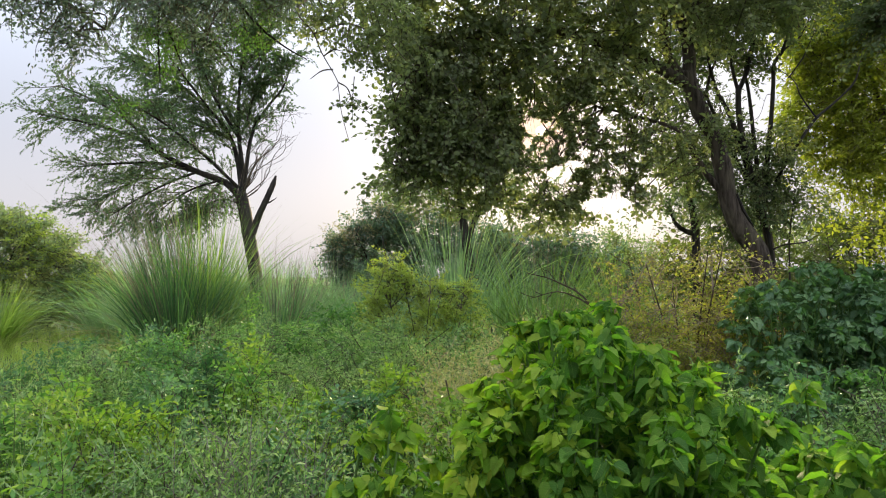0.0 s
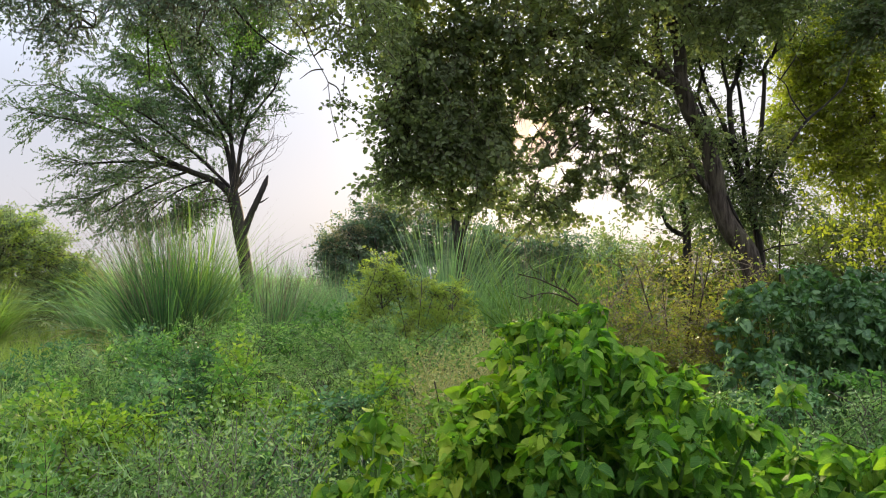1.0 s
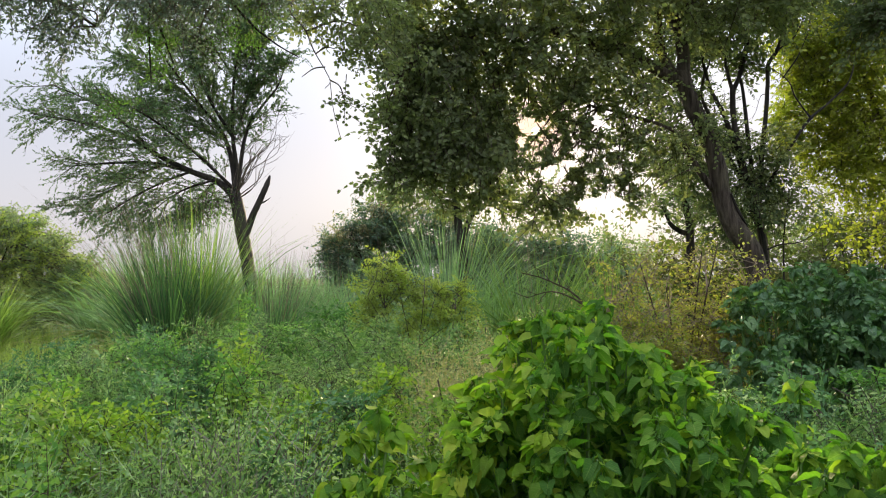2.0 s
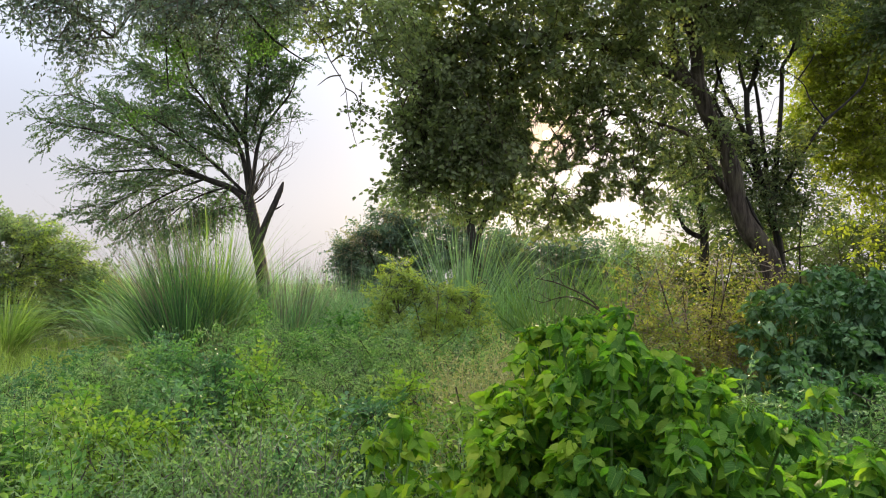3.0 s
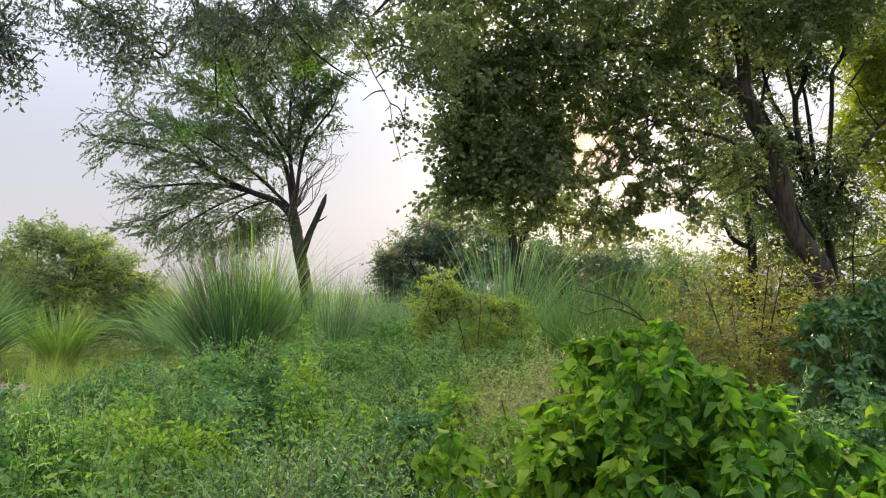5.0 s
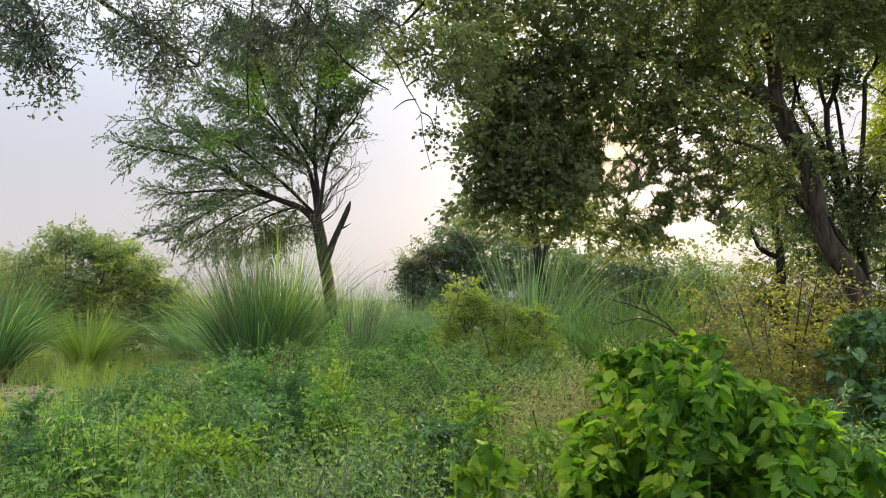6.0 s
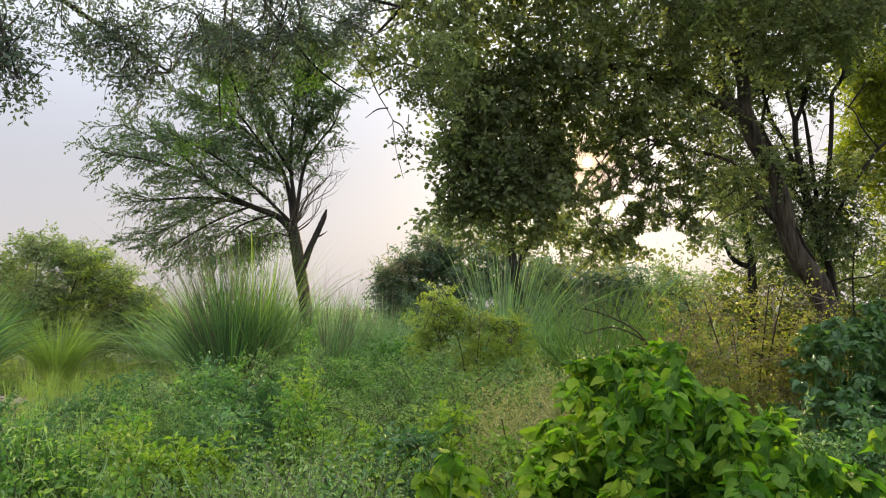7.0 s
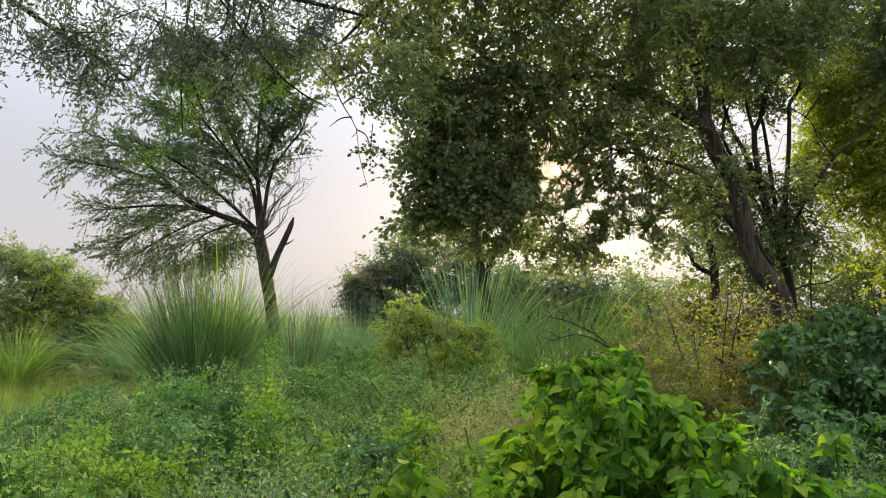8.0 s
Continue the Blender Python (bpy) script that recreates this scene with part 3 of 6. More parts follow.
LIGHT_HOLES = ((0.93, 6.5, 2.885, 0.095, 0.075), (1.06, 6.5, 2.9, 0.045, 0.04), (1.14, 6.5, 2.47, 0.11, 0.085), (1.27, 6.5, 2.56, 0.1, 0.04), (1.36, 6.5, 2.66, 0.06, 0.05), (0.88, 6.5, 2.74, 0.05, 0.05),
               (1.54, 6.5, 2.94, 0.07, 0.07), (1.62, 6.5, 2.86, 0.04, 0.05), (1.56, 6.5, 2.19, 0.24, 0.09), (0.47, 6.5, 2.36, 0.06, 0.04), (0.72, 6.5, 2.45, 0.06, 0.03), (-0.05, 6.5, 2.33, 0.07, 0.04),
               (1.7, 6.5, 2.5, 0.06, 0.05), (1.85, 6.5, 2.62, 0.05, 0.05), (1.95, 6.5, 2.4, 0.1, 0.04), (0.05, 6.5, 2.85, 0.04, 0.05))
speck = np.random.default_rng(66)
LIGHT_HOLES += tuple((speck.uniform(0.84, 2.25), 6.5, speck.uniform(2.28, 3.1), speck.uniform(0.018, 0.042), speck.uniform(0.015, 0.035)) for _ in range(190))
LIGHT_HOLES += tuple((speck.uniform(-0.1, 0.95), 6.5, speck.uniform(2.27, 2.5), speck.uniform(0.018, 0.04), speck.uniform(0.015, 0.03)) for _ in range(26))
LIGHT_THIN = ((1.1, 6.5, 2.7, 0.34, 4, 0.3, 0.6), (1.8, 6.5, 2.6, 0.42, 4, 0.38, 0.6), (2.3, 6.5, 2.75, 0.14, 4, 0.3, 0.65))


def leaning_tree():
    rng = np.random.default_rng(7)
    root = thing("leaning_tree", (3.2, 7.0, 0), "leaning grey-brown tree with a dense dark-green broad-leaved crown", "tree")
    trunk = bend([(3.27, 7.0, -0.1), (3.2, 7.0, 0.7), (3.13, 7.0, 1.39), (3.04, 7.0, 1.81), (2.87, 7.0, 2.07), (2.77, 7.0, 2.33), (2.73, 7.0, 2.6), (2.64, 7.0, 2.91), (2.53, 7.0, 3.13), (2.43, 7.0, 3.39), (2.41, 7.0, 3.5)], 6)
    part("trunk", *tube(trunk, [0.15, 0.11, 0.097, 0.096, 0.094, 0.086, 0.085, 0.076, 0.08, 0.082, 0.075], 14, 0.05, rng), M_BARK, root)
    part("bark_scar", *tube(bend([(2.83, 6.93, 2.36), (2.9, 6.94, 2.2), (2.99, 6.96, 2.06)], 4), [0.01, 0.014, 0.006], 7, 0.1, rng), M_BARKDARK, root, "dark split in the bark")
    limbs = [
        ([(2.42, 7.0, 3.45), (2.43, 7.0, 3.66), (2.39, 7.02, 3.93), (2.3, 7.05, 4.2), (2.2, 7.1, 4.9), (2.3, 7.3, 5.7)], [0.066, 0.06, 0.054, 0.05, 0.035, 0.015]),
        ([(2.42, 7.0, 3.4), (2.3, 6.98, 3.51), (2.21, 6.95, 3.68), (2.17, 6.92, 3.96), (2.14, 6.9, 4.3), (1.95, 6.7, 4.8), (1.6, 6.5, 5.4)], [0.055, 0.048, 0.042, 0.036, 0.03, 0.02, 0.01]),
        ([(2.74, 7.0, 2.36), (2.65, 6.98, 2.45), (2.55, 6.96, 2.57), (2.43, 6.93, 2.77), (2.29, 6.9, 2.94), (2.0, 6.85, 3.03), (1.5, 6.7, 3.12)], [0.04, 0.034, 0.03, 0.024, 0.02, 0.015, 0.008]),
        ([(2.44, 7.0, 3.38), (1.7, 6.7, 3.65), (0.95, 6.4, 3.7), (0.25, 6.1, 3.5), (-0.2, 5.9, 3.15)], [0.055, 0.045, 0.032, 0.012]),
        ([(2.3, 7.05, 4.15), (1.6, 6.2, 4.5), (0.8, 5.5, 4.5), (-0.1, 5.2, 4.1), (-0.7, 5.3, 3.6)], [0.045, 0.035, 0.025, 0.01]),
        ([(2.36, 7.05, 4.0), (2.9, 6.9, 4.6), (3.5, 6.8, 5.0), (4.1, 6.6, 5.2)], [0.04, 0.03, 0.012]),
    ]
    starts = []
    for pts, rad in limbs:
        line = bend(pts, 6)
        part("limb", *tube(line, rad, 9, 0.05, rng), M_BARK, root)
        starts += list(line[len(line) // 3:])
    clumps = [
        (0.3, 6, 2.85, 0.48, 0.36, 0.5, 125), (0.75, 6.3, 2.75, 0.55, 0.36, 0.45, 119), (0.15, 6, 3.5, 0.55, 0.36, 0.5, 114),
        (0.8, 6.2, 3.45, 0.7, 0.42, 0.5, 137), (1.5, 6.5, 3.5, 0.6, 0.42, 0.5, 76), (1.45, 6.7, 2.95, 0.5, 0.24, 0.35, 30),
        (0.55, 6.4, 2.35, 0.35, 0.21, 0.2, 29), (1.02, 6.5, 2.3, 0.2, 0.18, 0.2, 9), (1.75, 6.8, 2.6, 0.35, 0.18, 0.25, 13),
        (2.1, 6.9, 2.65, 0.35, 0.21, 0.4, 34), (0.4, 5.7, 4.2, 0.8, 0.48, 0.5, 137), (1.4, 6.2, 4.2, 0.8, 0.48, 0.5, 114),
        (2.2, 6.6, 4.3, 0.7, 0.42, 0.5, 68), (2.9, 6.8, 4.5, 0.7, 0.36, 0.5, 56), (-0.3, 5.4, 3.9, 0.5, 0.3, 0.4, 51),
        (0.6, 5.6, 5, 1.2, 1.1, 0.6, 90), (1.9, 6.4, 5.2, 1.2, 1.1, 0.6, 90), (3.2, 6.8, 5.3, 1, 1, 0.6, 94), (2.1, 6.8, 6, 1.3, 1.2, 0.5, 60),
        (1.95, 6.7, 3.25, 0.3, 0.24, 0.35, 24), (-0.15, 6, 2.6, 0.15, 0.18, 0.3, 15),
        (-0.1, 6.0, 2.78, 0.24, 0.3, 0.34, 46), (-0.2, 6.0, 2.45, 0.12, 0.2, 0.14, 9), (0.1, 6.1, 2.46, 0.34, 0.3, 0.16, 28), (-0.05, 6.0, 3.2, 0.26, 0.3, 0.3, 34), (0.5, 6.1, 2.6, 0.4, 0.3, 0.25, 40),
        (1.75, 6.6, 3.0, 0.36, 0.3, 0.34, 22), (2.05, 6.7, 2.75, 0.28, 0.3, 0.36, 18), (1.6, 6.6, 2.62, 0.3, 0.3, 0.24, 16), (1.3, 6.6, 2.42, 0.1, 0.2, 0.22, 13), (1.08, 6.6, 2.19, 0.2, 0.2, 0.07, 8),
        (1.82, 6.7, 2.25, 0.09, 0.2, 0.06, 7), (1.25, 6.6, 3.05, 0.35, 0.3, 0.25, 30), (1.05, 6.5, 2.68, 0.24, 0.3, 0.16, 12),
        (2.7, 7.0, 4.05, 0.4, 0.4, 0.3, 40), (3.2, 7.0, 4.2, 0.4, 0.4, 0.3, 40), (3.6, 7.0, 4.5, 0.5, 0.4, 0.4, 50), (2.55, 6.9, 3.0, 0.25, 0.3, 0.3, 14), (1.75, 6.7, 2.42, 0.3, 0.3, 0.14, 22), (1.28, 6.6, 2.33, 0.18, 0.3, 0.14, 14), (1.38, 6.6, 2.75, 0.2, 0.3, 0.16, 18), (1.75, 6.8, 3.9, 0.3, 0.3, 0.35, 40), (1.95, 6.8, 4.35, 0.35, 0.3, 0.3, 40), (1.3, 6.7, 4.1, 0.35, 0.3, 0.3, 30),
    ]
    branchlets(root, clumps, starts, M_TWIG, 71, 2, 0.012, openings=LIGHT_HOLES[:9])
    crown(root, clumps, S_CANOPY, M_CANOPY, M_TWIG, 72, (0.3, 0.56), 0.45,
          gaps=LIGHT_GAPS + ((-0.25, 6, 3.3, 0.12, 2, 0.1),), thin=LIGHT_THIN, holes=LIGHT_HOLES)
    # small-leaved young twigs where the crown is open
    fine = [(1.1, 6.6, 2.75, 0.3, 0.3, 0.28, 60), (1.4, 6.6, 2.55, 0.1, 0.3, 0.3, 50), (1.68, 6.7, 2.65, 0.32, 0.3, 0.28, 60), (2.28, 6.8, 2.75, 0.14, 0.3, 0.3, 30)]
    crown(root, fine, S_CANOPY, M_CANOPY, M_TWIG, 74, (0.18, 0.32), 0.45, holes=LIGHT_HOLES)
    # hanging leafy branch at the crown's outer edge
    hang = [(-0.31, 4.6, 3.03, 0.17, 0.2, 0.14, 17), (-0.15, 4.6, 2.87, 0.1, 0.15, 0.12, 10), (-0.6, 4.6, 3.17, 0.16, 0.2, 0.08, 12), (-0.25, 4.6, 3.24, 0.3, 0.25, 0.12, 26), (-0.38, 4.62, 2.64, 0.03, 0.03, 0.03, 2), (-0.05, 4.8, 3.14, 0.13, 0.2, 0.16, 10)]
    branch = part("hanging_branch", *join([tube(bend(p, 5), [0.005, 0.004, 0.002], 6) for p in (
        [(-0.4, 5.35, 3.75), (-0.74, 4.75, 3.3), (-0.62, 4.6, 3.06), (-0.57, 4.6, 2.94), (-0.5, 4.6, 2.82), (-0.47, 4.6, 2.75), (-0.5, 4.6, 2.71)],
        [(-0.5, 4.6, 2.84), (-0.57, 4.6, 2.83), (-0.64, 4.6, 2.78)], [(-0.56, 4.6, 2.92), (-0.5, 4.6, 2.96), (-0.44, 4.6, 2.95)], [(-0.62, 4.6, 3.06), (-0.4, 4.6, 3.12), (-0.2, 4.6, 3.0), (-0.15, 4.6, 2.85)], [(-0.47, 4.6, 2.76), (-0.41, 4.6, 2.72), (-0.38, 4.62, 2.62)])]
        + [tube(bend([(-0.47, 4.6, 2.75), (-0.45, 4.6, 2.59), (-0.42, 4.6, 2.47), (-0.4, 4.6, 2.4)], 5), [0.0025, 0.0018], 5)]), M_TWIG, root)
    crown(branch, hang, S_CANOPY, M_CANOPY, M_TWIG, 73, (0.2, 0.36), 0.5, singles=300, single_mat=M_CANOPY1)


leaning_tree()


# ---- the feathery tree in the open ----
def side_shoots(line, spacing, length, angle, rng, skip=0.25, lean=(0, 0, 0), sag=0.0):
    """Shoots that leave a branch along its way: their lines, longest in the middle of it."""
    line = np.asarray(line, float)
    seg = np.linalg.norm(np.diff(line, axis=0), axis=1)
    run = np.concatenate([[0], np.cumsum(seg)])
    out = []
    at = run[-1] * skip
    while at < run[-1]:
        i = min(len(seg) - 1, int(np.searchsorted(run, at) - 1))
        p = line[i] + (line[i + 1] - line[i]) * (at - run[i]) / max(seg[i], 1e-6)
        tang = unit(line[i + 1] - line[i])
        off = rng.normal(size=3)
        off = unit(off - tang * (off @ tang))
        way = unit(tang * math.cos(angle) + off * math.sin(angle) + np.array(lean))
        ln = length * rng.uniform(0.5, 1.15) * (1.1 - 0.45 * at / run[-1])
        ts = np.linspace(0, 1, 5)[:, None]
        out.append(p + way * ts * ln + np.array([0, 0, -sag * ln]) * ts ** 2 + rng.normal(size=(5, 3)) * 0.06 * ln * ts)
        at += spacing * rng.uniform(0.6, 1.4)
    return out


def feathery_tree():
    rng = np.random.default_rng(8)
    root = thing("feathery_tree", (-3.55, 14.0, 0), "spreading feathery thorn tree with a broken stub and dark trunk", "tree")
    trunk = bend([(-3.5, 14, -0.1), (-3.56, 14, 0.84), (-3.62, 14, 1.7), (-3.74, 14, 2.35), (-3.84, 14, 2.9), (-3.91, 14, 3.17)], 6)
    part("trunk", *tube(trunk, [0.2, 0.14, 0.125, 0.13, 0.125, 0.12], 12, 0.06, rng), M_BARKDARK, root)
    stub = bend([(-3.68, 14, 2.4), (-3.51, 13.98, 2.84), (-3.37, 13.95, 3.12), (-3.27, 13.95, 3.36), (-3.22, 13.95, 3.52)], 5)
    broken = part("broken_stub", *tube(stub, [0.075, 0.06, 0.058, 0.05, 0.02], 9, 0.14, rng), M_BARKDARK, root, "broken dead limb stub")
    part("snag", *tube(bend([(-3.42, 13.96, 3.0), (-3.32, 13.95, 3.02), (-3.2, 13.95, 3.1)], 4), [0.025, 0.018, 0.006], 6, 0.1, rng), M_BARKDARK, broken)
    # the limbs, each with the share of leaf that it carries
    limbs = [
        ([(-3.9, 14, 3.1), (-4.19, 13.95, 3.39), (-4.75, 13.9, 3.61), (-5.3, 13.8, 3.88), (-5.8, 13.7, 4.2), (-6.6, 13.6, 4.45), (-7.6, 13.5, 4.62)], [0.075, 0.055, 0.036, 0.014], 1.0),
        ([(-5.4, 13.8, 3.95), (-6.0, 13.9, 4.5), (-6.7, 14.0, 4.95), (-7.5, 14.0, 5.3)], [0.032, 0.022, 0.01], 1.0),
        ([(-4.6, 13.9, 3.56), (-5.52, 14.1, 3.78), (-6.39, 14.2, 3.8), (-7.3, 14.3, 3.75)], [0.036, 0.026, 0.01], 1.0),
        ([(-5.3, 14.05, 3.75), (-5.9, 14.2, 3.55), (-6.5, 14.3, 3.25), (-7.0, 14.3, 2.95)], [0.026, 0.018, 0.008], 1.0),
        ([(-4.7, 13.9, 3.6), (-5.2, 13.7, 3.35), (-5.7, 13.6, 3.05), (-6.2, 13.5, 2.7)], [0.026, 0.018, 0.008], 1.0),
        ([(-3.88, 14, 3.2), (-4.04, 14.1, 3.99), (-4.32, 14.2, 4.54), (-4.88, 14.3, 5.09), (-5.5, 14.3, 5.55), (-6.3, 14.3, 5.9)], [0.06, 0.042, 0.028, 0.01], 1.8),
        ([(-3.86, 14, 3.2), (-3.88, 14, 3.7), (-3.94, 13.9, 4.43), (-3.89, 13.8, 5.31), (-3.8, 13.8, 6.31), (-3.9, 13.8, 7.0)], [0.062, 0.042, 0.03, 0.02, 0.01], 2.1),
        ([(-3.85, 14, 3.3), (-3.71, 14, 4.32), (-3.45, 14.1, 4.87), (-3.12, 14.1, 5.31), (-2.95, 14.1, 5.9)], [0.05, 0.032, 0.02, 0.008], 1.5),
        ([(-3.9, 13.95, 4.2), (-4.3, 13.7, 4.9), (-4.6, 13.6, 5.6), (-4.8, 13.6, 6.3)], [0.035, 0.024, 0.01], 2.2),
        ([(-4.2, 14.1, 4.3), (-4.9, 14.4, 4.6), (-5.7, 14.6, 4.9), (-6.6, 14.7, 5.2)], [0.034, 0.022, 0.01], 1.0),
        ([(-3.95, 14, 3.3), (-4.5, 13.4, 3.9), (-5.1, 12.9, 4.4), (-5.7, 12.6, 4.7)], [0.036, 0.022, 0.01], 1.3),
        ([(-3.8, 14, 4.6), (-3.5, 13.7, 5.4), (-3.3, 13.5, 6.2)], [0.026, 0.018, 0.008], 2.0),
        ([(-3.95, 14, 3.0), (-4.2, 13.8, 3.05), (-4.5, 13.7, 2.9), (-4.75, 13.6, 2.65)], [0.02, 0.014, 0.006], 1.7),
        ([(-4.3, 13.9, 3.42), (-4.7, 13.7, 3.25), (-5.1, 13.6, 2.98), (-5.4, 13.5, 2.65)], [0.022, 0.015, 0.006], 1.4),
        ([(-3.9, 13.8, 5.4), (-4.4, 13.7, 6.1), (-5.0, 13.6, 6.6), (-5.6, 13.6, 6.9)], [0.02, 0.014, 0.006], 1.8),
        ([(-3.85, 13.8, 5.6), (-3.4, 13.8, 6.2), (-3.1, 13.8, 6.9)], [0.02, 0.014, 0.006], 1.8),
        ([(-4.3, 14.2, 4.5), (-4.9, 13.9, 5.3), (-5.4, 13.8, 6.0), (-5.7, 13.8, 6.5)], [0.024, 0.016, 0.007], 1.5),
        ([(-4.05, 14, 3.25), (-4.2, 14.2, 3.5), (-4.5, 14.3, 3.35), (-4.8, 14.4, 3.0)], [0.018, 0.012, 0.005], 1.4),
    ]
    wood, pos, ways = [], [], []
    for pts, rad, leafy in limbs:
        line = bend(pts, 6)
        part("limb", *tube(line, rad, 8, 0.05, rng), M_BARKDARK, root)
        for second in side_shoots(line, 0.105, 1.1, 0.75, rng, 0.22, (-0.12, 0, 0.05), 0.1) + [line[-5:]]:
            wood.append(tube(second[::2], [0.011, 0.007, 0.003], 3))
            for third in side_shoots(second, 0.06 / math.sqrt(leafy), 0.42, 0.7, rng, 0.1, (-0.08, 0, 0.0), 0.15):
                wood.append(ribbon(third[::4], [0.006, 0.003], unit(rng.normal(size=3))))
                if third[-1][0] > -3.35 and third[-1][2] < 4.95 and rng.uniform() < 0.8:
                    continue
                n = int(30 * leafy ** 0.7)
                t = rng.uniform(0.05, 1.0, n) * 4
                i = np.minimum(3, t.astype(int))
                pos.append(third[i] + (third[i + 1] - third[i]) * (t - i)[:, None])
                ways.append(rng.normal(size=(n, 3)) * 0.8 + unit(third[-1] - third[0]))
    pos, ways = np.vstack(pos), np.vstack(ways)
    part("branchwork", *join(wood), M_TWIG, root, "", "stuff")
    x, y, z = frames_of(ways, rng.normal(size=(len(pos), 3)) * 0.6 + np.array([0, 0, 1.0]))
    part("foliage", *place(*small_leaf(0.6), pos, x, y, z, rng.uniform(0.023, 0.047, len(pos))), M_FEATHER, root, "", "stuff")
    # greener tufts low on the crown and about the fork
    crown(root, [(-4.2, 13.7, 2.95, 0.28, 0.3, 0.26, 30), (-4.75, 13.6, 2.75, 0.3, 0.3, 0.25, 24), (-5.3, 13.5, 4.75, 0.4, 0.3, 0.22, 26), (-3.75, 13.6, 6.3, 0.7, 0.5, 0.7, 80), (-4.6, 13.6, 6.0, 0.5, 0.4, 0.5, 40)], S_FEATHER, M_SHOOT, M_TWIG, 81, (0.45, 0.75), 0.2, label="fresh green tufts")
    bare = [(-3.05, 14.0, 4.5, 0.4, 0.5, 0.6, 0), (-3.2, 14.0, 4.0, 0.4, 0.4, 0.4, 0)]
    branchlets(root, bare, trunk[-4:], M_TWIG, 80, 8, 0.012, 0.05, "bare_twigwork")


feathery_tree()


# ---- a tree beyond the view whose branches hang over the meadow ----
def overhanging_tree():
    rng = np.random.default_rng(9)
    root = thing("overhanging_tree", (-4.6, 2.2, 0), "overhanging tree with small leaves on drooping branches, haze in their grey-green colour", "tree")
    part("trunk", *tube(bend([(-4.6, 2.2, -0.1), (-4.6, 2.2, 1.2), (-4.5, 2.3, 2.6), (-4.3, 2.5, 3.6)], 6), [0.24, 0.18, 0.15, 0.12], 12, 0.05, rng), M_BARK, root)
    limbs = [
        ([(-4.3, 2.5, 3.5), (-3.5, 3.2, 4.2), (-2.5, 4.2, 4.2), (-1.4, 4.9, 3.9), (-0.5, 5.1, 3.7)], [0.08, 0.05, 0.03, 0.01]),
        ([(-4.4, 2.4, 3.3), (-3.8, 3.0, 3.7), (-3.1, 3.6, 3.65), (-2.65, 3.9, 3.3), (-2.42, 3.9, 2.85)], [0.05, 0.03, 0.018, 0.006]),
        ([(-4.3, 2.5, 3.5), (-4.2, 3.4, 4.2), (-3.6, 4.6, 4.2), (-2.8, 5.2, 3.7), (-2.2, 5.2, 3.3)], [0.06, 0.04, 0.02, 0.008]),
        ([(-4.3, 2.5, 3.5), (-4.8, 2.0, 4.5), (-5.2, 1.6, 5.4)], [0.08, 0.05, 0.02]),
    ]
    starts = []
    for pts, rad in limbs:
        line = bend(pts, 6)
        part("limb", *tube(line, rad, 8, 0.05, rng), M_BARKDARK, root)
        starts += list(line[len(line) // 3:])
    clumps = [
        (-2.75, 4.9, 3.52, 0.4, 0.4, 0.18, 20), (-2.3, 4.9, 3.42, 0.4, 0.4, 0.2, 42), (-1.8, 4.9, 3.48, 0.4, 0.4, 0.2, 42), (-1.3, 5.0, 3.5, 0.4, 0.4, 0.25, 48),
        (-0.85, 5.1, 3.55, 0.35, 0.35, 0.22, 30), (-2.3, 4.9, 3.12, 0.22, 0.25, 0.07, 11), (-3.3, 4.6, 3.5, 0.5, 0.5, 0.25, 26), (-2.5, 4.5, 3.9, 0.8, 0.7, 0.3, 76),
        (-1.3, 4.9, 3.95, 0.8, 0.6, 0.25, 90), (-3.6, 3.8, 4.2, 0.8, 0.8, 0.4, 50), (-2.5, 3.9, 3.0, 0.15, 0.2, 0.2, 18), (-2.42, 3.9, 2.8, 0.06, 0.1, 0.08, 3),
        (-2.75, 3.9, 3.2, 0.2, 0.2, 0.16, 9), (-5.2, 1.6, 5.4, 1.2, 1.2, 0.7, 60), (-4.5, 2.6, 4.9, 1.2, 1.2, 0.6, 60), (-1.5, 5.0, 3.15, 0.2, 0.2, 0.12, 6),
    ]
    branchlets(root, clumps, starts, M_TWIG, 91, 4, 0.012, 0.02)
    crown(root, clumps[:7], S_FRINGE, M_FRINGE, M_TWIG, 92, (0.26, 0.48), 0.35, singles=300, single_mat=M_FRINGE1)
    crown(root, clumps[7:], S_FRINGE, M_FRINGE, M_TWIG, 94, (0.26, 0.48), 0.35)
    # a thin shoot that hangs down with bright leaves
    lines = [[(-1.7, 5.0, 3.9), (-1.82, 5.2, 3.55), (-1.83, 5.2, 3.25), (-1.81, 5.2, 2.93)], [(-1.82, 5.2, 3.45), (-1.72, 5.2, 3.2), (-1.66, 5.2, 3.05)],
             [(-1.5, 5.0, 3.8), (-1.2, 5.2, 3.4), (-0.98, 5.2, 3.2), (-0.8, 5.25, 3.1)]]
    shoot = part("hanging_shoot", *join([tube(bend(p, 6), [0.009, 0.008, 0.004], 5) for p in lines]), M_BARKDARK, root)
    crown(shoot, [(-1.82, 5.2, 3.25, 0.17, 0.2, 0.28, 26), (-1.2, 5.2, 3.4, 0.3, 0.2, 0.22, 20), (-2.05, 5.2, 2.75, 0.13, 0.1, 0.06, 7)], S_FRINGE, M_SHOOT, M_TWIG, 93, (0.2, 0.3), 0.6)


overhanging_tree()


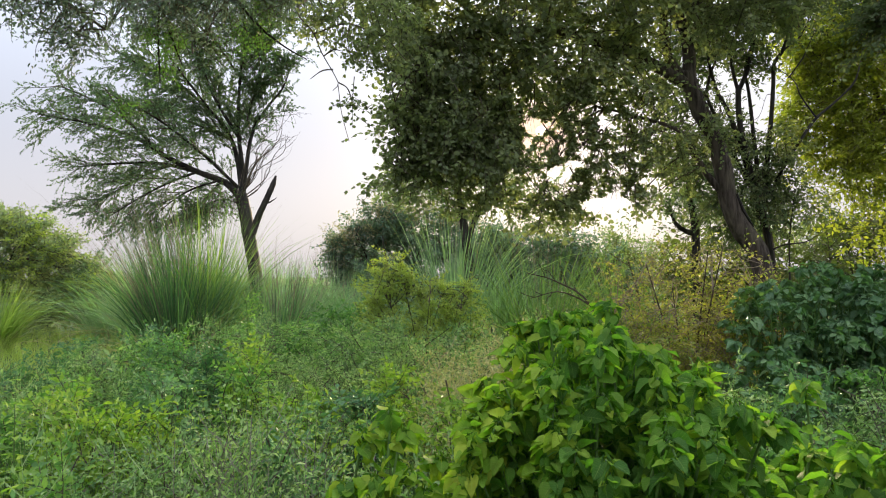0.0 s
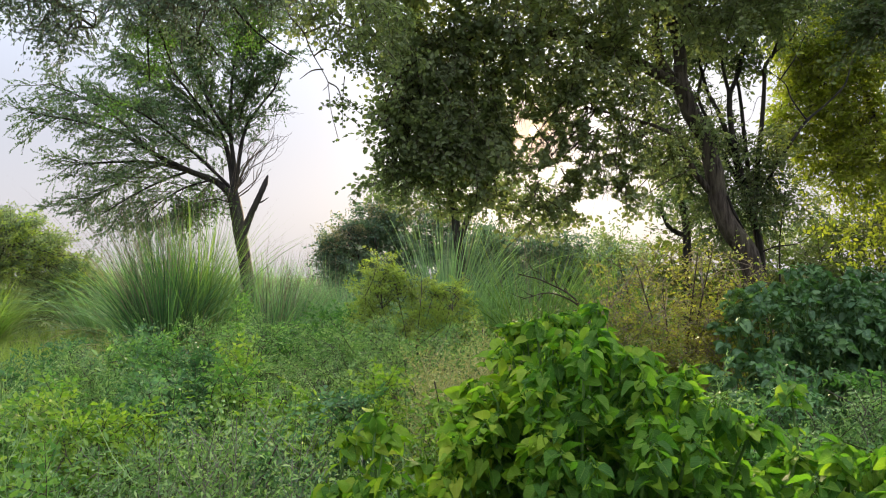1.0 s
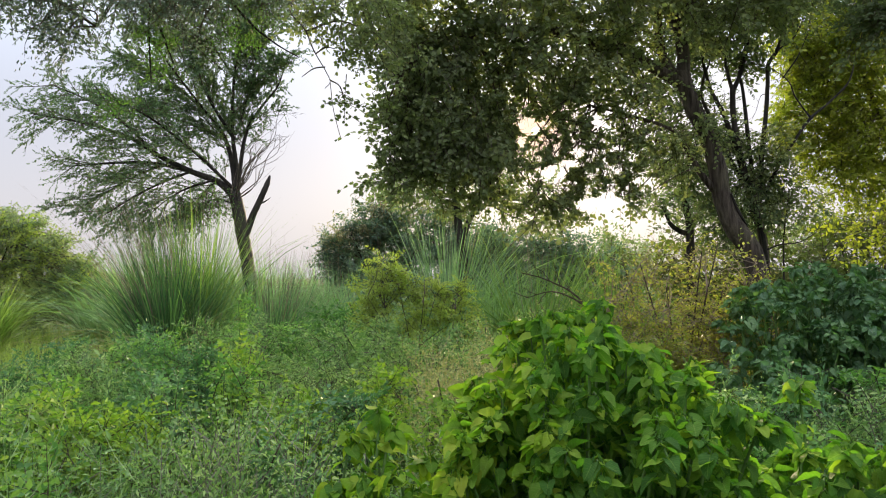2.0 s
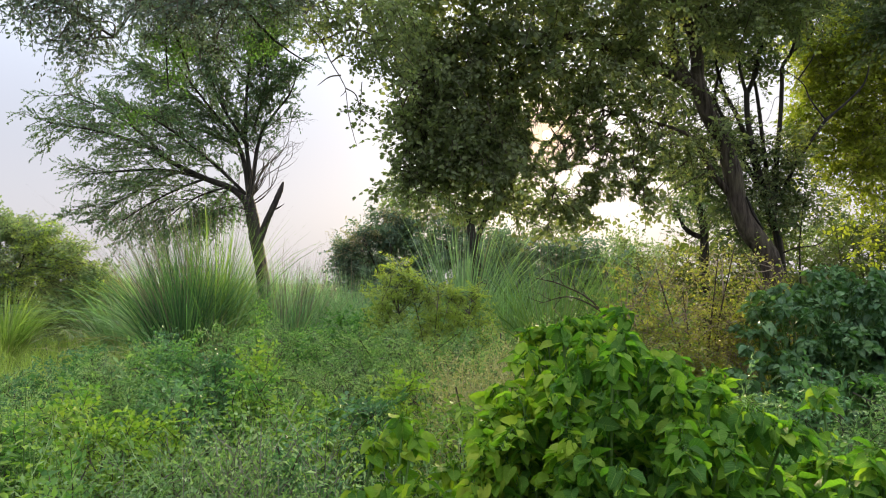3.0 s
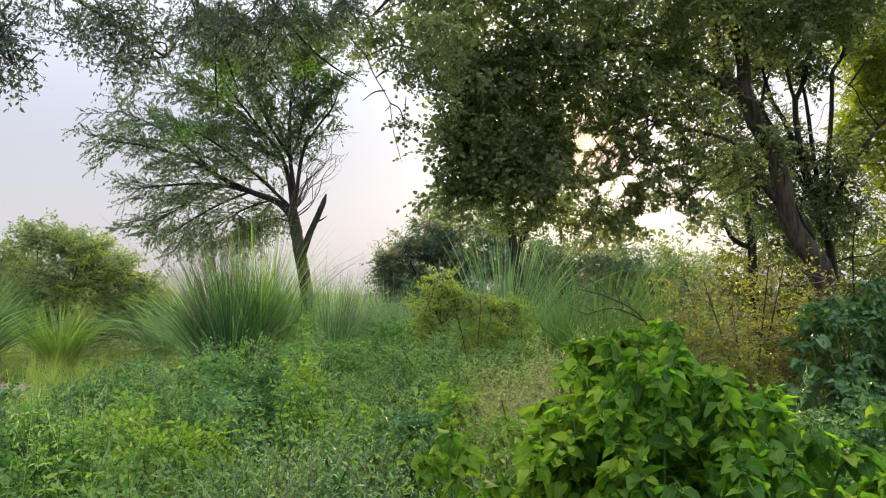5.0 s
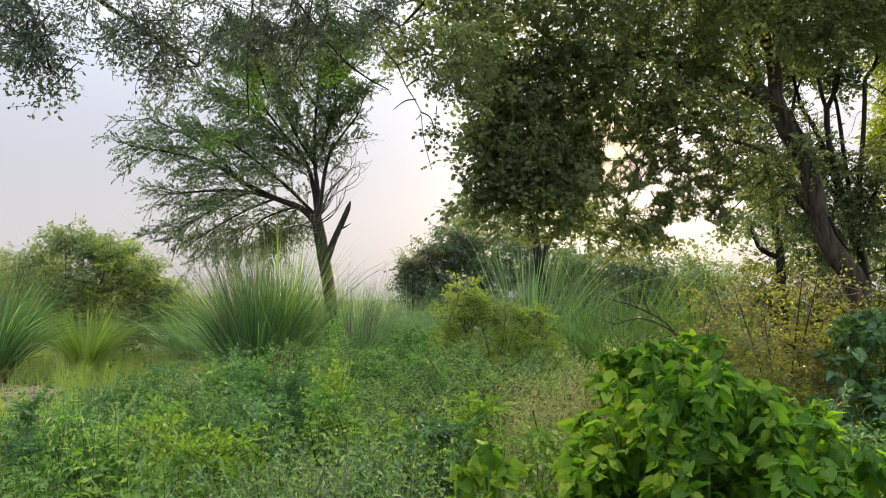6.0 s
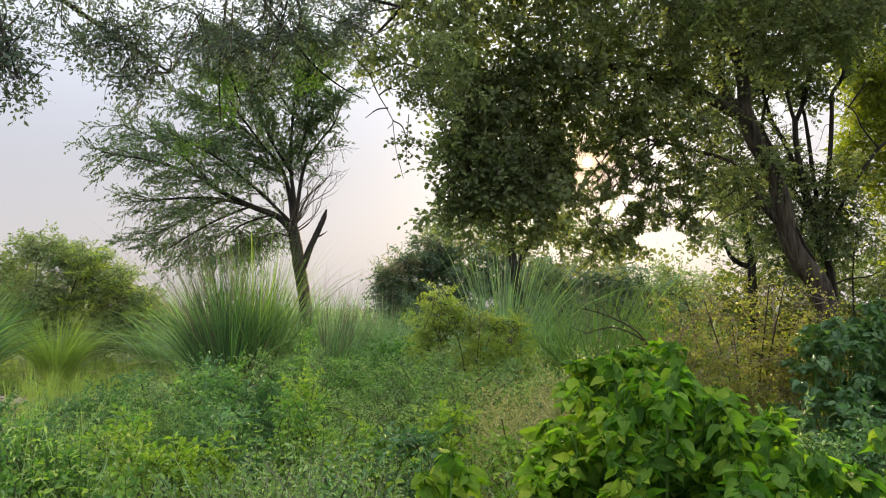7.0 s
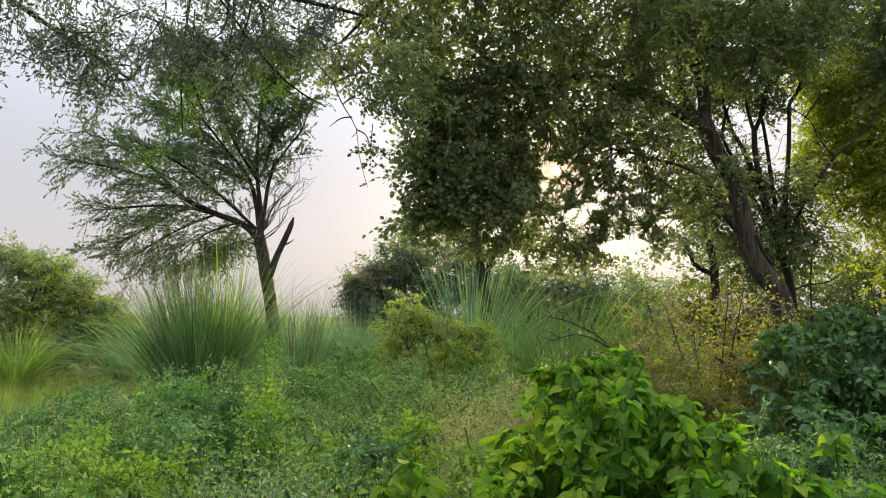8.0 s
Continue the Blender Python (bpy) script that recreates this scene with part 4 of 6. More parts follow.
# ---- many-stemmed tree behind the leaning one ----
def many_stemmed_tree():
    rng = np.random.default_rng(11)
    root = thing("many_stemmed_tree", (3.85, 8.5, 0), "many-stemmed tree with thin forked upright stems, leaf colour darkened as shade", "tree")
    part("trunk", *tube(bend([(3.85, 8.5, -0.1), (3.84, 8.5, 0.8), (3.8, 8.5, 1.93), (3.71, 8.5, 2.31)], 6), [0.1, 0.065, 0.05, 0.045], 10, 0.05, rng), M_BARK, root)
    limbs = [
        ([(3.72, 8.5, 2.25), (3.67, 8.5, 2.44), (3.53, 8.5, 2.95), (3.37, 8.5, 3.44), (3.29, 8.5, 3.6), (3.21, 8.5, 3.77), (3.14, 8.5, 4.06), (3.1, 8.5, 4.4), (3.0, 8.5, 5.2)], [0.045, 0.04, 0.036, 0.032, 0.03, 0.026, 0.02, 0.015, 0.008]),
        ([(3.62, 8.52, 2.6), (3.36, 8.55, 3.12), (3.25, 8.55, 3.4), (3.18, 8.55, 3.54), (3.13, 8.55, 3.7), (3.17, 8.55, 3.93), (3.24, 8.55, 4.13), (3.31, 8.6, 4.65)], [0.034, 0.03, 0.028, 0.024, 0.022, 0.018, 0.014, 0.008]),
        ([(3.71, 8.48, 2.3), (3.55, 8.45, 2.89), (3.46, 8.45, 3.38), (3.45, 8.45, 3.73)], [0.046, 0.042, 0.038, 0.038]),
        ([(3.45, 8.45, 3.72), (3.42, 8.45, 3.82), (3.38, 8.45, 4.0), (3.36, 8.45, 4.13), (3.27, 8.45, 4.23), (3.15, 8.45, 4.5)], [0.03, 0.026, 0.022, 0.018, 0.014, 0.007]),
        ([(3.45, 8.45, 3.7), (3.55, 8.45, 3.93), (3.59, 8.45, 4.09), (3.62, 8.45, 4.22), (3.66, 8.45, 4.5), (3.72, 8.45, 5.2)], [0.034, 0.03, 0.028, 0.024, 0.018, 0.008]),
        ([(3.73, 8.55, 2.5), (3.68, 8.6, 3.21), (3.65, 8.6, 3.54), (3.62, 8.6, 3.8), (3.59, 8.6, 3.96), (3.64, 8.6, 4.19), (3.73, 8.6, 4.46), (3.9, 8.6, 4.9)], [0.032, 0.028, 0.026, 0.022, 0.02, 0.018, 0.014, 0.008]),
        ([(3.74, 8.5, 2.28), (3.79, 8.5, 2.95), (3.84, 8.5, 3.41), (3.87, 8.5, 3.8), (3.88, 8.5, 4.03), (3.98, 8.5, 4.19), (4.04, 8.5, 4.39), (4.06, 8.5, 4.65), (4.1, 8.5, 5.3)], [0.042, 0.038, 0.032, 0.03, 0.028, 0.028, 0.022, 0.018, 0.008]),
        ([(3.98, 8.5, 4.19), (4.14, 8.45, 4.32), (4.22, 8.45, 4.45), (4.34, 8.45, 4.68)], [0.014, 0.012, 0.009, 0.005]),
        ([(3.78, 8.45, 2.5), (3.9, 8.4, 2.79), (3.97, 8.4, 2.92), (4.12, 8.4, 3.14), (4.29, 8.4, 3.38), (4.51, 8.4, 3.57), (4.71, 8.4, 3.77), (4.78, 8.4, 3.93), (4.83, 8.4, 4.16), (4.89, 8.4, 4.31)], [0.026, 0.024, 0.023, 0.02, 0.02, 0.014, 0.012, 0.01, 0.007, 0.004]),
        ([(4.3, 8.4, 3.4), (4.26, 8.4, 3.45), (4.13, 8.4, 3.64), (4.06, 8.4, 3.81), (3.89, 8.4, 3.95)], [0.014, 0.012, 0.01, 0.008, 0.004]),
        ([(4.0, 8.4, 3.85), (4.15, 8.4, 4.06), (4.2, 8.4, 4.16), (4.29, 8.4, 4.36)], [0.012, 0.01, 0.008, 0.004]),
        ([(3.82, 8.42, 1.5), (3.77, 8.4, 1.92), (3.73, 8.4, 2.15), (3.69, 8.4, 2.28), (3.67, 8.4, 2.46)], [0.03, 0.026, 0.024, 0.036, 0.034]),
        ([(3.78, 8.42, 1.9), (3.91, 8.35, 1.96), (4.11, 8.3, 1.99), (4.3, 8.3, 2.1)], [0.014, 0.011, 0.008, 0.004]),
        ([(4.05, 8.5, 0.0), (4.02, 8.5, 1.73), (4.04, 8.5, 2.18), (4.1, 8.5, 2.6)], [0.014, 0.012, 0.009, 0.004]),
    ]
    starts = []
    for pts, rad in limbs:
        line = bend(pts, 6)
        part("limb", *tube(line, [0.82 * r for r in rad], 8, 0.05, rng), M_BARKDARK, root)
        starts += list(line[len(line) // 3:])
    clumps = [
        (3.7, 8.6, 2.75, 0.55, 0.5, 0.42, 52), (3.4, 8.6, 2.3, 0.4, 0.4, 0.35, 40), (4.15, 8.7, 2.5, 0.35, 0.5, 0.45, 26), (3.1, 8.7, 2.9, 0.4, 0.4, 0.35, 30),
        (3.4, 8.5, 4.4, 0.6, 0.6, 0.35, 46), (4.0, 8.5, 4.7, 0.6, 0.6, 0.4, 50), (2.9, 8.6, 4.5, 0.6, 0.6, 0.4, 60), (3.4, 8.5, 5.2, 1.0, 1.0, 0.6, 130), (4.4, 8.5, 5.2, 0.9, 0.9, 0.6, 100),
        (2.7, 8.6, 3.6, 0.4, 0.4, 0.4, 36), (3.0, 8.8, 3.9, 0.35, 0.4, 0.3, 12), (2.35, 8.4, 3.1, 0.45, 0.5, 0.5, 26), (3.5, 8.7, 4.15, 0.35, 0.3, 0.2, 24), (3.45, 8.7, 3.25, 0.35, 0.3, 0.2, 26)
    ]
    branchlets(root, clumps, starts, M_TWIG, 111, 4, 0.009)
    # leaves in the darkened canopy copy, which stands in for shade among the stems
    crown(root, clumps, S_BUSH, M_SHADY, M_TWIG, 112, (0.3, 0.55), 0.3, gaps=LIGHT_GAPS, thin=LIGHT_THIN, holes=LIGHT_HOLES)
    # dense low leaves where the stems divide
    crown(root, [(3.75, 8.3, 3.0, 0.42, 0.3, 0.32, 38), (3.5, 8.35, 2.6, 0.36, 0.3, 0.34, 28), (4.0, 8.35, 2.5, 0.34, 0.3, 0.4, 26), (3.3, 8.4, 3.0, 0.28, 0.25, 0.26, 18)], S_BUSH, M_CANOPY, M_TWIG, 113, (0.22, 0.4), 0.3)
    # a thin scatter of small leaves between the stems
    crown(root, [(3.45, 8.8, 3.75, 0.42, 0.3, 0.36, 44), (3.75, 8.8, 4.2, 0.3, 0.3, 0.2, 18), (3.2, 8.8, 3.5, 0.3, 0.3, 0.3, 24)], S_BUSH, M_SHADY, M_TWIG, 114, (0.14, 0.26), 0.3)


many_stemmed_tree()


# ---- trees and bushes built on one pattern ----
def leafy_tree(name, label, category, base, stems, clumps, sprays, leaf_mat, bark, seed, length=(0.3, 0.6), droop=0.2, per=4, thick=0.016, trunk_name="stem", group="", twig=None):
    rng = np.random.default_rng(seed)
    root = thing(name, base, label, category, group)
    starts = []
    for pts, rad in stems:
        line = bend(pts, 5)
        part(trunk_name, *tube(line, rad, 8, 0.05, rng), bark, root)
        starts += list(line[len(line) // 4:])
    branchlets(root, clumps, starts, twig or M_TWIG, seed + 1, per, thick)
    crown(root, clumps, sprays, leaf_mat, twig or M_TWIG, seed + 2, length, droop)
    return root


def fan_stems(base, count, reach, height, radius, seed):
    """Stems that spread from one foot."""
    rng = np.random.default_rng(seed)
    b = np.array(base, float)
    out = []
    for i in range(count):
        a = 2 * np.pi * (i + rng.uniform(0, 0.7)) / count
        e = b + np.array([math.cos(a) * reach * rng.uniform(0.5, 1), math.sin(a) * reach * rng.uniform(0.5, 1), height * rng.uniform(0.75, 1.05)])
        s = b + np.array([math.cos(a), math.sin(a), 0]) * radius * 1.5 + np.array([0, 0, -0.08])
        m = (s * 0.5 + e * 0.5) + np.array([-math.cos(a), -math.sin(a), 0.3]) * 0.12 * height * 0.5
        out.append(([s, m, e], [radius, radius * 0.65, radius * 0.25]))
    return out


# the yellow-green tree; its leaf colour is brightened for the low sun
leafy_tree("sunlit_tree", "tall tree with low sunlight put into its yellow-green leaf colour", "tree", (6.6, 9.6, 0),
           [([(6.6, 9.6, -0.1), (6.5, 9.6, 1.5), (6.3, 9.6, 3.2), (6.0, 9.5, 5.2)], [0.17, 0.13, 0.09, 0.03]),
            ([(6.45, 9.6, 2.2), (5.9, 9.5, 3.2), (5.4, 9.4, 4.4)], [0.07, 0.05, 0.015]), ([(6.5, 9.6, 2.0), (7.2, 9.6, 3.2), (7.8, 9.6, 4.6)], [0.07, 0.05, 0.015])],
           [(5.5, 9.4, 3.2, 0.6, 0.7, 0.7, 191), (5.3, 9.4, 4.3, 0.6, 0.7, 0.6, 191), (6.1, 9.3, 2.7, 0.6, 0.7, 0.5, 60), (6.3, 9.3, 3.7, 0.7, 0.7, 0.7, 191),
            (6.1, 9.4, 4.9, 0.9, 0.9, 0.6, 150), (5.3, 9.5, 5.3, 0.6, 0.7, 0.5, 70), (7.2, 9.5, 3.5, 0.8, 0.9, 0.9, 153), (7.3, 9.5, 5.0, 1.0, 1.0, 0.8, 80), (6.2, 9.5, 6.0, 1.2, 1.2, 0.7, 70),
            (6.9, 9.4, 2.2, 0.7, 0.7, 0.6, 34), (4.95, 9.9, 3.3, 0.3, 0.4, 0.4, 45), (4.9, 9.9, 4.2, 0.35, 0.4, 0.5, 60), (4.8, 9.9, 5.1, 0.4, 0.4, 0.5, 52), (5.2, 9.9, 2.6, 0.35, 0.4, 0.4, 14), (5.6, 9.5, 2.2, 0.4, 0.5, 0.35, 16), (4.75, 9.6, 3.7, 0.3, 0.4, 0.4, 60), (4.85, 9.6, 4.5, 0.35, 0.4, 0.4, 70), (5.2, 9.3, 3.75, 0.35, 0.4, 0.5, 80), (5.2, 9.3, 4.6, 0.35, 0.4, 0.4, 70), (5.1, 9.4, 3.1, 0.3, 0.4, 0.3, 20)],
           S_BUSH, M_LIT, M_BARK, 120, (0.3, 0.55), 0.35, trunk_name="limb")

# dark foliage of a nearer tree in the upper corner, shade put into its leaf colour
leafy_tree("shady_tree", "tree at the edge of the thicket with shade in its dark-green leaf colour", "tree", (5.0, 5.2, 0),
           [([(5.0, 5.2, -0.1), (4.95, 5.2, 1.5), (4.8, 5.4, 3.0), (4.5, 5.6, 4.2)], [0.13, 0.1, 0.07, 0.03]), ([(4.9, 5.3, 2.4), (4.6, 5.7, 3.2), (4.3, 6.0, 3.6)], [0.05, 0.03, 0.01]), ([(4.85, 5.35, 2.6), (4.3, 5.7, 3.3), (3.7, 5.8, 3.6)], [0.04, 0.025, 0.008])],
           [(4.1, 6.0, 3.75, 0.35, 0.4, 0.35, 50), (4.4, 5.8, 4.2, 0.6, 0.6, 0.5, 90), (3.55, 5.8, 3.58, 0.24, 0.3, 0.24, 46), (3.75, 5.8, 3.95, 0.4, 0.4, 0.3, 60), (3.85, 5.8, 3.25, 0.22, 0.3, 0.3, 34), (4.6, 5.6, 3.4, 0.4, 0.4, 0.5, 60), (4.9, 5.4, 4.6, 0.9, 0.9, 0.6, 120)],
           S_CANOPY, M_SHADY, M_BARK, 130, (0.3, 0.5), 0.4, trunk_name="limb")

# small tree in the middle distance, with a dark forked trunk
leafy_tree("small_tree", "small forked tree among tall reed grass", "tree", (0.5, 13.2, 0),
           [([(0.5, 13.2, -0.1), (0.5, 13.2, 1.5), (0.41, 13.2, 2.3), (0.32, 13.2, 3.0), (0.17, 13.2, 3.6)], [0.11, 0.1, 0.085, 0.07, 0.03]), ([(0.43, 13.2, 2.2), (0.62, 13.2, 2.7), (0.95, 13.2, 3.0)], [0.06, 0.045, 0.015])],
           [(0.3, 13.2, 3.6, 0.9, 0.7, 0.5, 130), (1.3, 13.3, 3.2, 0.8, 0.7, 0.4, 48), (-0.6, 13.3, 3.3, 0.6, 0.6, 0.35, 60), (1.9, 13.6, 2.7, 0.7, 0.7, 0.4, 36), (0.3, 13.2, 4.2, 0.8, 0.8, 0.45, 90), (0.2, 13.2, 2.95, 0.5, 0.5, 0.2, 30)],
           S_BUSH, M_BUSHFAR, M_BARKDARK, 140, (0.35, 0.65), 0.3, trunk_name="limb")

# bush against the sky; its grey-green leaf colour holds the haze
bush = leafy_tree("grey_green_bush", "rounded bush with haze in its grey-green leaf colour and backlight painted on its twig tips", "bush", (-1.2, 17, 0), fan_stems((-1.2, 17, 0), 6, 1.2, 2.6, 0.05, 150),
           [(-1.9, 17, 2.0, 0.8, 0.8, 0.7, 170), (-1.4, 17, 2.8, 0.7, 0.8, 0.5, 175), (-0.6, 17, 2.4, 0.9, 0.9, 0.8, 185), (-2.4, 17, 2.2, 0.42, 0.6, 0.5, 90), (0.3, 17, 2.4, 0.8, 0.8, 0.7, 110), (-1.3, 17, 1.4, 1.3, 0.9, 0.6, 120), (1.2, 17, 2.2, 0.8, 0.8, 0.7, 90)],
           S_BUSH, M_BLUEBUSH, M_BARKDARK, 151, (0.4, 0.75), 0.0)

# dry tips along the bush top, backlight painted into their pale colour
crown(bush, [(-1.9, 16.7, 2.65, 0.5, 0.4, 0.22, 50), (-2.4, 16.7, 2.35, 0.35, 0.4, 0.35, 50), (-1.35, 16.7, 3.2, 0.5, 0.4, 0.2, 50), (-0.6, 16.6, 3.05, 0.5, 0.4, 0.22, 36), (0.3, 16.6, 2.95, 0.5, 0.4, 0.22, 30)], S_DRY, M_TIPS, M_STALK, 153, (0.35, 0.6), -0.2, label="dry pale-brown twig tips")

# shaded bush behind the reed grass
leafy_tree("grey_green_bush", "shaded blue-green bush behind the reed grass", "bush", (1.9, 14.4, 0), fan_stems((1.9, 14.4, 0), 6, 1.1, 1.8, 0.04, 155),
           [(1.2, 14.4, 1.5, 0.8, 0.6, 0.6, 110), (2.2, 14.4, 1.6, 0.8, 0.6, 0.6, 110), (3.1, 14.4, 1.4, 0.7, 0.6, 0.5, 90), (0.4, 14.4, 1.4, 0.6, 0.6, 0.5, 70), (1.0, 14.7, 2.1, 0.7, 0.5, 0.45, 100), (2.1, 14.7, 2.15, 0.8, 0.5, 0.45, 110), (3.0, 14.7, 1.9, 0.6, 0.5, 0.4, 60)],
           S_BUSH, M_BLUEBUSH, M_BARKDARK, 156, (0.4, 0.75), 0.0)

# pair of bushes across the path, haze lightening their leaf colour
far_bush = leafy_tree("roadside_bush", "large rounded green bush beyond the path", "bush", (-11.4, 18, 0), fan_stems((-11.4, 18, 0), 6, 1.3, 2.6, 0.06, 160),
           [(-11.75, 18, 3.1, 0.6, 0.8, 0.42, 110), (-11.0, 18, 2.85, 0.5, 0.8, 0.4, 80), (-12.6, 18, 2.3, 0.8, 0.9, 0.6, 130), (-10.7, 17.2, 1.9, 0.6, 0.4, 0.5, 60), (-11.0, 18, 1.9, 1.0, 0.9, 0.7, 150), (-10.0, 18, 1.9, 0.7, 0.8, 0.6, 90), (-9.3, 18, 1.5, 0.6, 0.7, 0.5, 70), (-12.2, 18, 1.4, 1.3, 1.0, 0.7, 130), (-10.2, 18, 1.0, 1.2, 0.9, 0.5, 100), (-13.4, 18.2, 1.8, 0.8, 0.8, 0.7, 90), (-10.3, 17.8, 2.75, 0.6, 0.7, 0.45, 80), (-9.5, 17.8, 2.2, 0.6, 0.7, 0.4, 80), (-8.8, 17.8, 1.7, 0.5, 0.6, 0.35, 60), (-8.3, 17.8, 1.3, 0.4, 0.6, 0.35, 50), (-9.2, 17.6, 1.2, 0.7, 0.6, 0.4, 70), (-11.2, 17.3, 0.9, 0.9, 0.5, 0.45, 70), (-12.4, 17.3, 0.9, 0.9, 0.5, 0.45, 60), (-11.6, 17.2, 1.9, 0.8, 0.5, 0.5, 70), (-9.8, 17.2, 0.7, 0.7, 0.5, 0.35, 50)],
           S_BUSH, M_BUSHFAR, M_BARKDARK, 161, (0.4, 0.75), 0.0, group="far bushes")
# yellower leaves over the right side only, light painted by colour
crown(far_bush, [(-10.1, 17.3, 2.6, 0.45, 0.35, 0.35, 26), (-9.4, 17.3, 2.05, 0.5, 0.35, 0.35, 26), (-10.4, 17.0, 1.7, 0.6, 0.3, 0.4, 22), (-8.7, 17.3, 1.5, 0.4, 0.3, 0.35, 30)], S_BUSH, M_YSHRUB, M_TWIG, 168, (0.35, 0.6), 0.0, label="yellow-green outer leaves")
leafy_tree("roadside_bush", "broad green bush beyond the path, leaf colour paled for haze", "bush", (-15.5, 20, 0), fan_stems((-15.5, 20, 0), 5, 1.4, 2.2, 0.06, 165),
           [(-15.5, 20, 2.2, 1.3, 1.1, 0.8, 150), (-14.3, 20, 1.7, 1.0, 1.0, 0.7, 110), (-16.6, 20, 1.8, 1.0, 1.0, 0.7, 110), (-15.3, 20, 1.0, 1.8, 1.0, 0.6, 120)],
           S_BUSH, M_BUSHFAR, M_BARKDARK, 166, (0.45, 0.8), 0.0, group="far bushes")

# olive shrub in the middle of the meadow
leafy_tree("olive_shrub", "olive-yellow fine-leaved shrub in the weeds", "shrub", (-0.2, 9.8, 0), fan_stems((-0.2, 9.8, 0), 12, 0.8, 1.5, 0.009, 170),
           [(-0.62, 9.8, 1.38, 0.36, 0.35, 0.26, 60), (-0.85, 9.8, 1.05, 0.22, 0.3, 0.25, 26), (0.22, 9.75, 1.12, 0.32, 0.35, 0.26, 60), (0.45, 9.75, 0.85, 0.22, 0.3, 0.26, 34), (-0.25, 9.7, 0.95, 0.5, 0.35, 0.28, 60)]
           + [(-0.8 + 0.1 * k + 0.03 * (k % 3), 9.8, (1.72 if k < 5 else 1.45) - 0.05 * abs(k % 5 - 2) + 0.06 * (k % 2), 0.05, 0.1, 0.1, 5) for k in range(13)],
           S_YSH, M_YSHRUB, M_TWIG, 171, (0.26, 0.46), -0.15, 4, 0.01)

# thin brown-stemmed shrub with yellowing leaves
leafy_tree("yellowing_shrub", "thin brown-stemmed shrub with sparse yellowing leaves", "shrub", (2.05, 5.9, 0), fan_stems((2.05, 5.9, 0), 14, 0.75, 1.75, 0.014, 180),
           [(1.72, 5.9, 1.6, 0.26, 0.35, 0.16, 22), (2.2, 5.9, 1.7, 0.3, 0.35, 0.2, 24), (1.48, 5.8, 1.33, 0.2, 0.3, 0.14, 26), (2.0, 5.8, 1.32, 0.36, 0.4, 0.2, 60), (2.5, 5.9, 1.42, 0.22, 0.35, 0.18, 44), (1.7, 5.6, 1.0, 0.38, 0.35, 0.22, 150), (2.25, 5.6, 1.05, 0.36, 0.35, 0.22, 150), (2.62, 5.9, 1.2, 0.22, 0.3, 0.22, 70), (1.45, 5.5, 1.1, 0.2, 0.3, 0.15, 60), (2.05, 5.5, 0.75, 0.5, 0.3, 0.22, 110)],
           S_DRY, M_DRYLEAF, M_TWIG, 181, (0.22, 0.44), -0.1, 13, 0.008, twig=M_STALK)

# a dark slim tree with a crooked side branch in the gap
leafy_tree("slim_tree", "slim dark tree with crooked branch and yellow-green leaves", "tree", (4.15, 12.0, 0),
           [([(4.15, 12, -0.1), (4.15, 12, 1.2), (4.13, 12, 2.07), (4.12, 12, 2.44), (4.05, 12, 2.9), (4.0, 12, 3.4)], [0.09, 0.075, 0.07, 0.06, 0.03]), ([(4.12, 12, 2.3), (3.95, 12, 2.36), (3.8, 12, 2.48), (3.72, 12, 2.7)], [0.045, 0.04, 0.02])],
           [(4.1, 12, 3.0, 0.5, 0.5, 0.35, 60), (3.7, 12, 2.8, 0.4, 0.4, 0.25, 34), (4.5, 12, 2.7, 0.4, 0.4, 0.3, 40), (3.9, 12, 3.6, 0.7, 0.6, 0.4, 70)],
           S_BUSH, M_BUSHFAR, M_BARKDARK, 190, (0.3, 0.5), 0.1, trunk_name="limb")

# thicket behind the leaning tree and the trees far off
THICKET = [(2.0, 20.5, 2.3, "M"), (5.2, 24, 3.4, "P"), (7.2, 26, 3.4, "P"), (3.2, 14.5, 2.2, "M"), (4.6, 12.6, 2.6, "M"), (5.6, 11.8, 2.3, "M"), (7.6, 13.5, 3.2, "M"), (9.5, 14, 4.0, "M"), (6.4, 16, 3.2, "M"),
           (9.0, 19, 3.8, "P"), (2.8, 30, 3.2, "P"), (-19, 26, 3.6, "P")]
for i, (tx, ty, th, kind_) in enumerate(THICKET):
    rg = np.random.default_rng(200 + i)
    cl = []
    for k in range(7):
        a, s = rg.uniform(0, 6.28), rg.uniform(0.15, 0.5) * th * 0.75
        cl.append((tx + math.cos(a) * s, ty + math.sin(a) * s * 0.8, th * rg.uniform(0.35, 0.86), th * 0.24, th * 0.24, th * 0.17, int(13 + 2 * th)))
    # M trees have their shade in the leaf colour, P trees their haze
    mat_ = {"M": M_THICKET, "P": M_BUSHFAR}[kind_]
    text = {"M": "thicket tree behind the meadow, olive-green leaves darkened in colour as shade", "P": "distant tree with haze painted into its pale-green leaves"}[kind_]
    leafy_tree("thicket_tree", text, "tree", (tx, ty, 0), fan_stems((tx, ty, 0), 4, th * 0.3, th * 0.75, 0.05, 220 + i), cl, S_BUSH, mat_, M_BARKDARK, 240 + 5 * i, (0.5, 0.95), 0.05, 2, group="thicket")


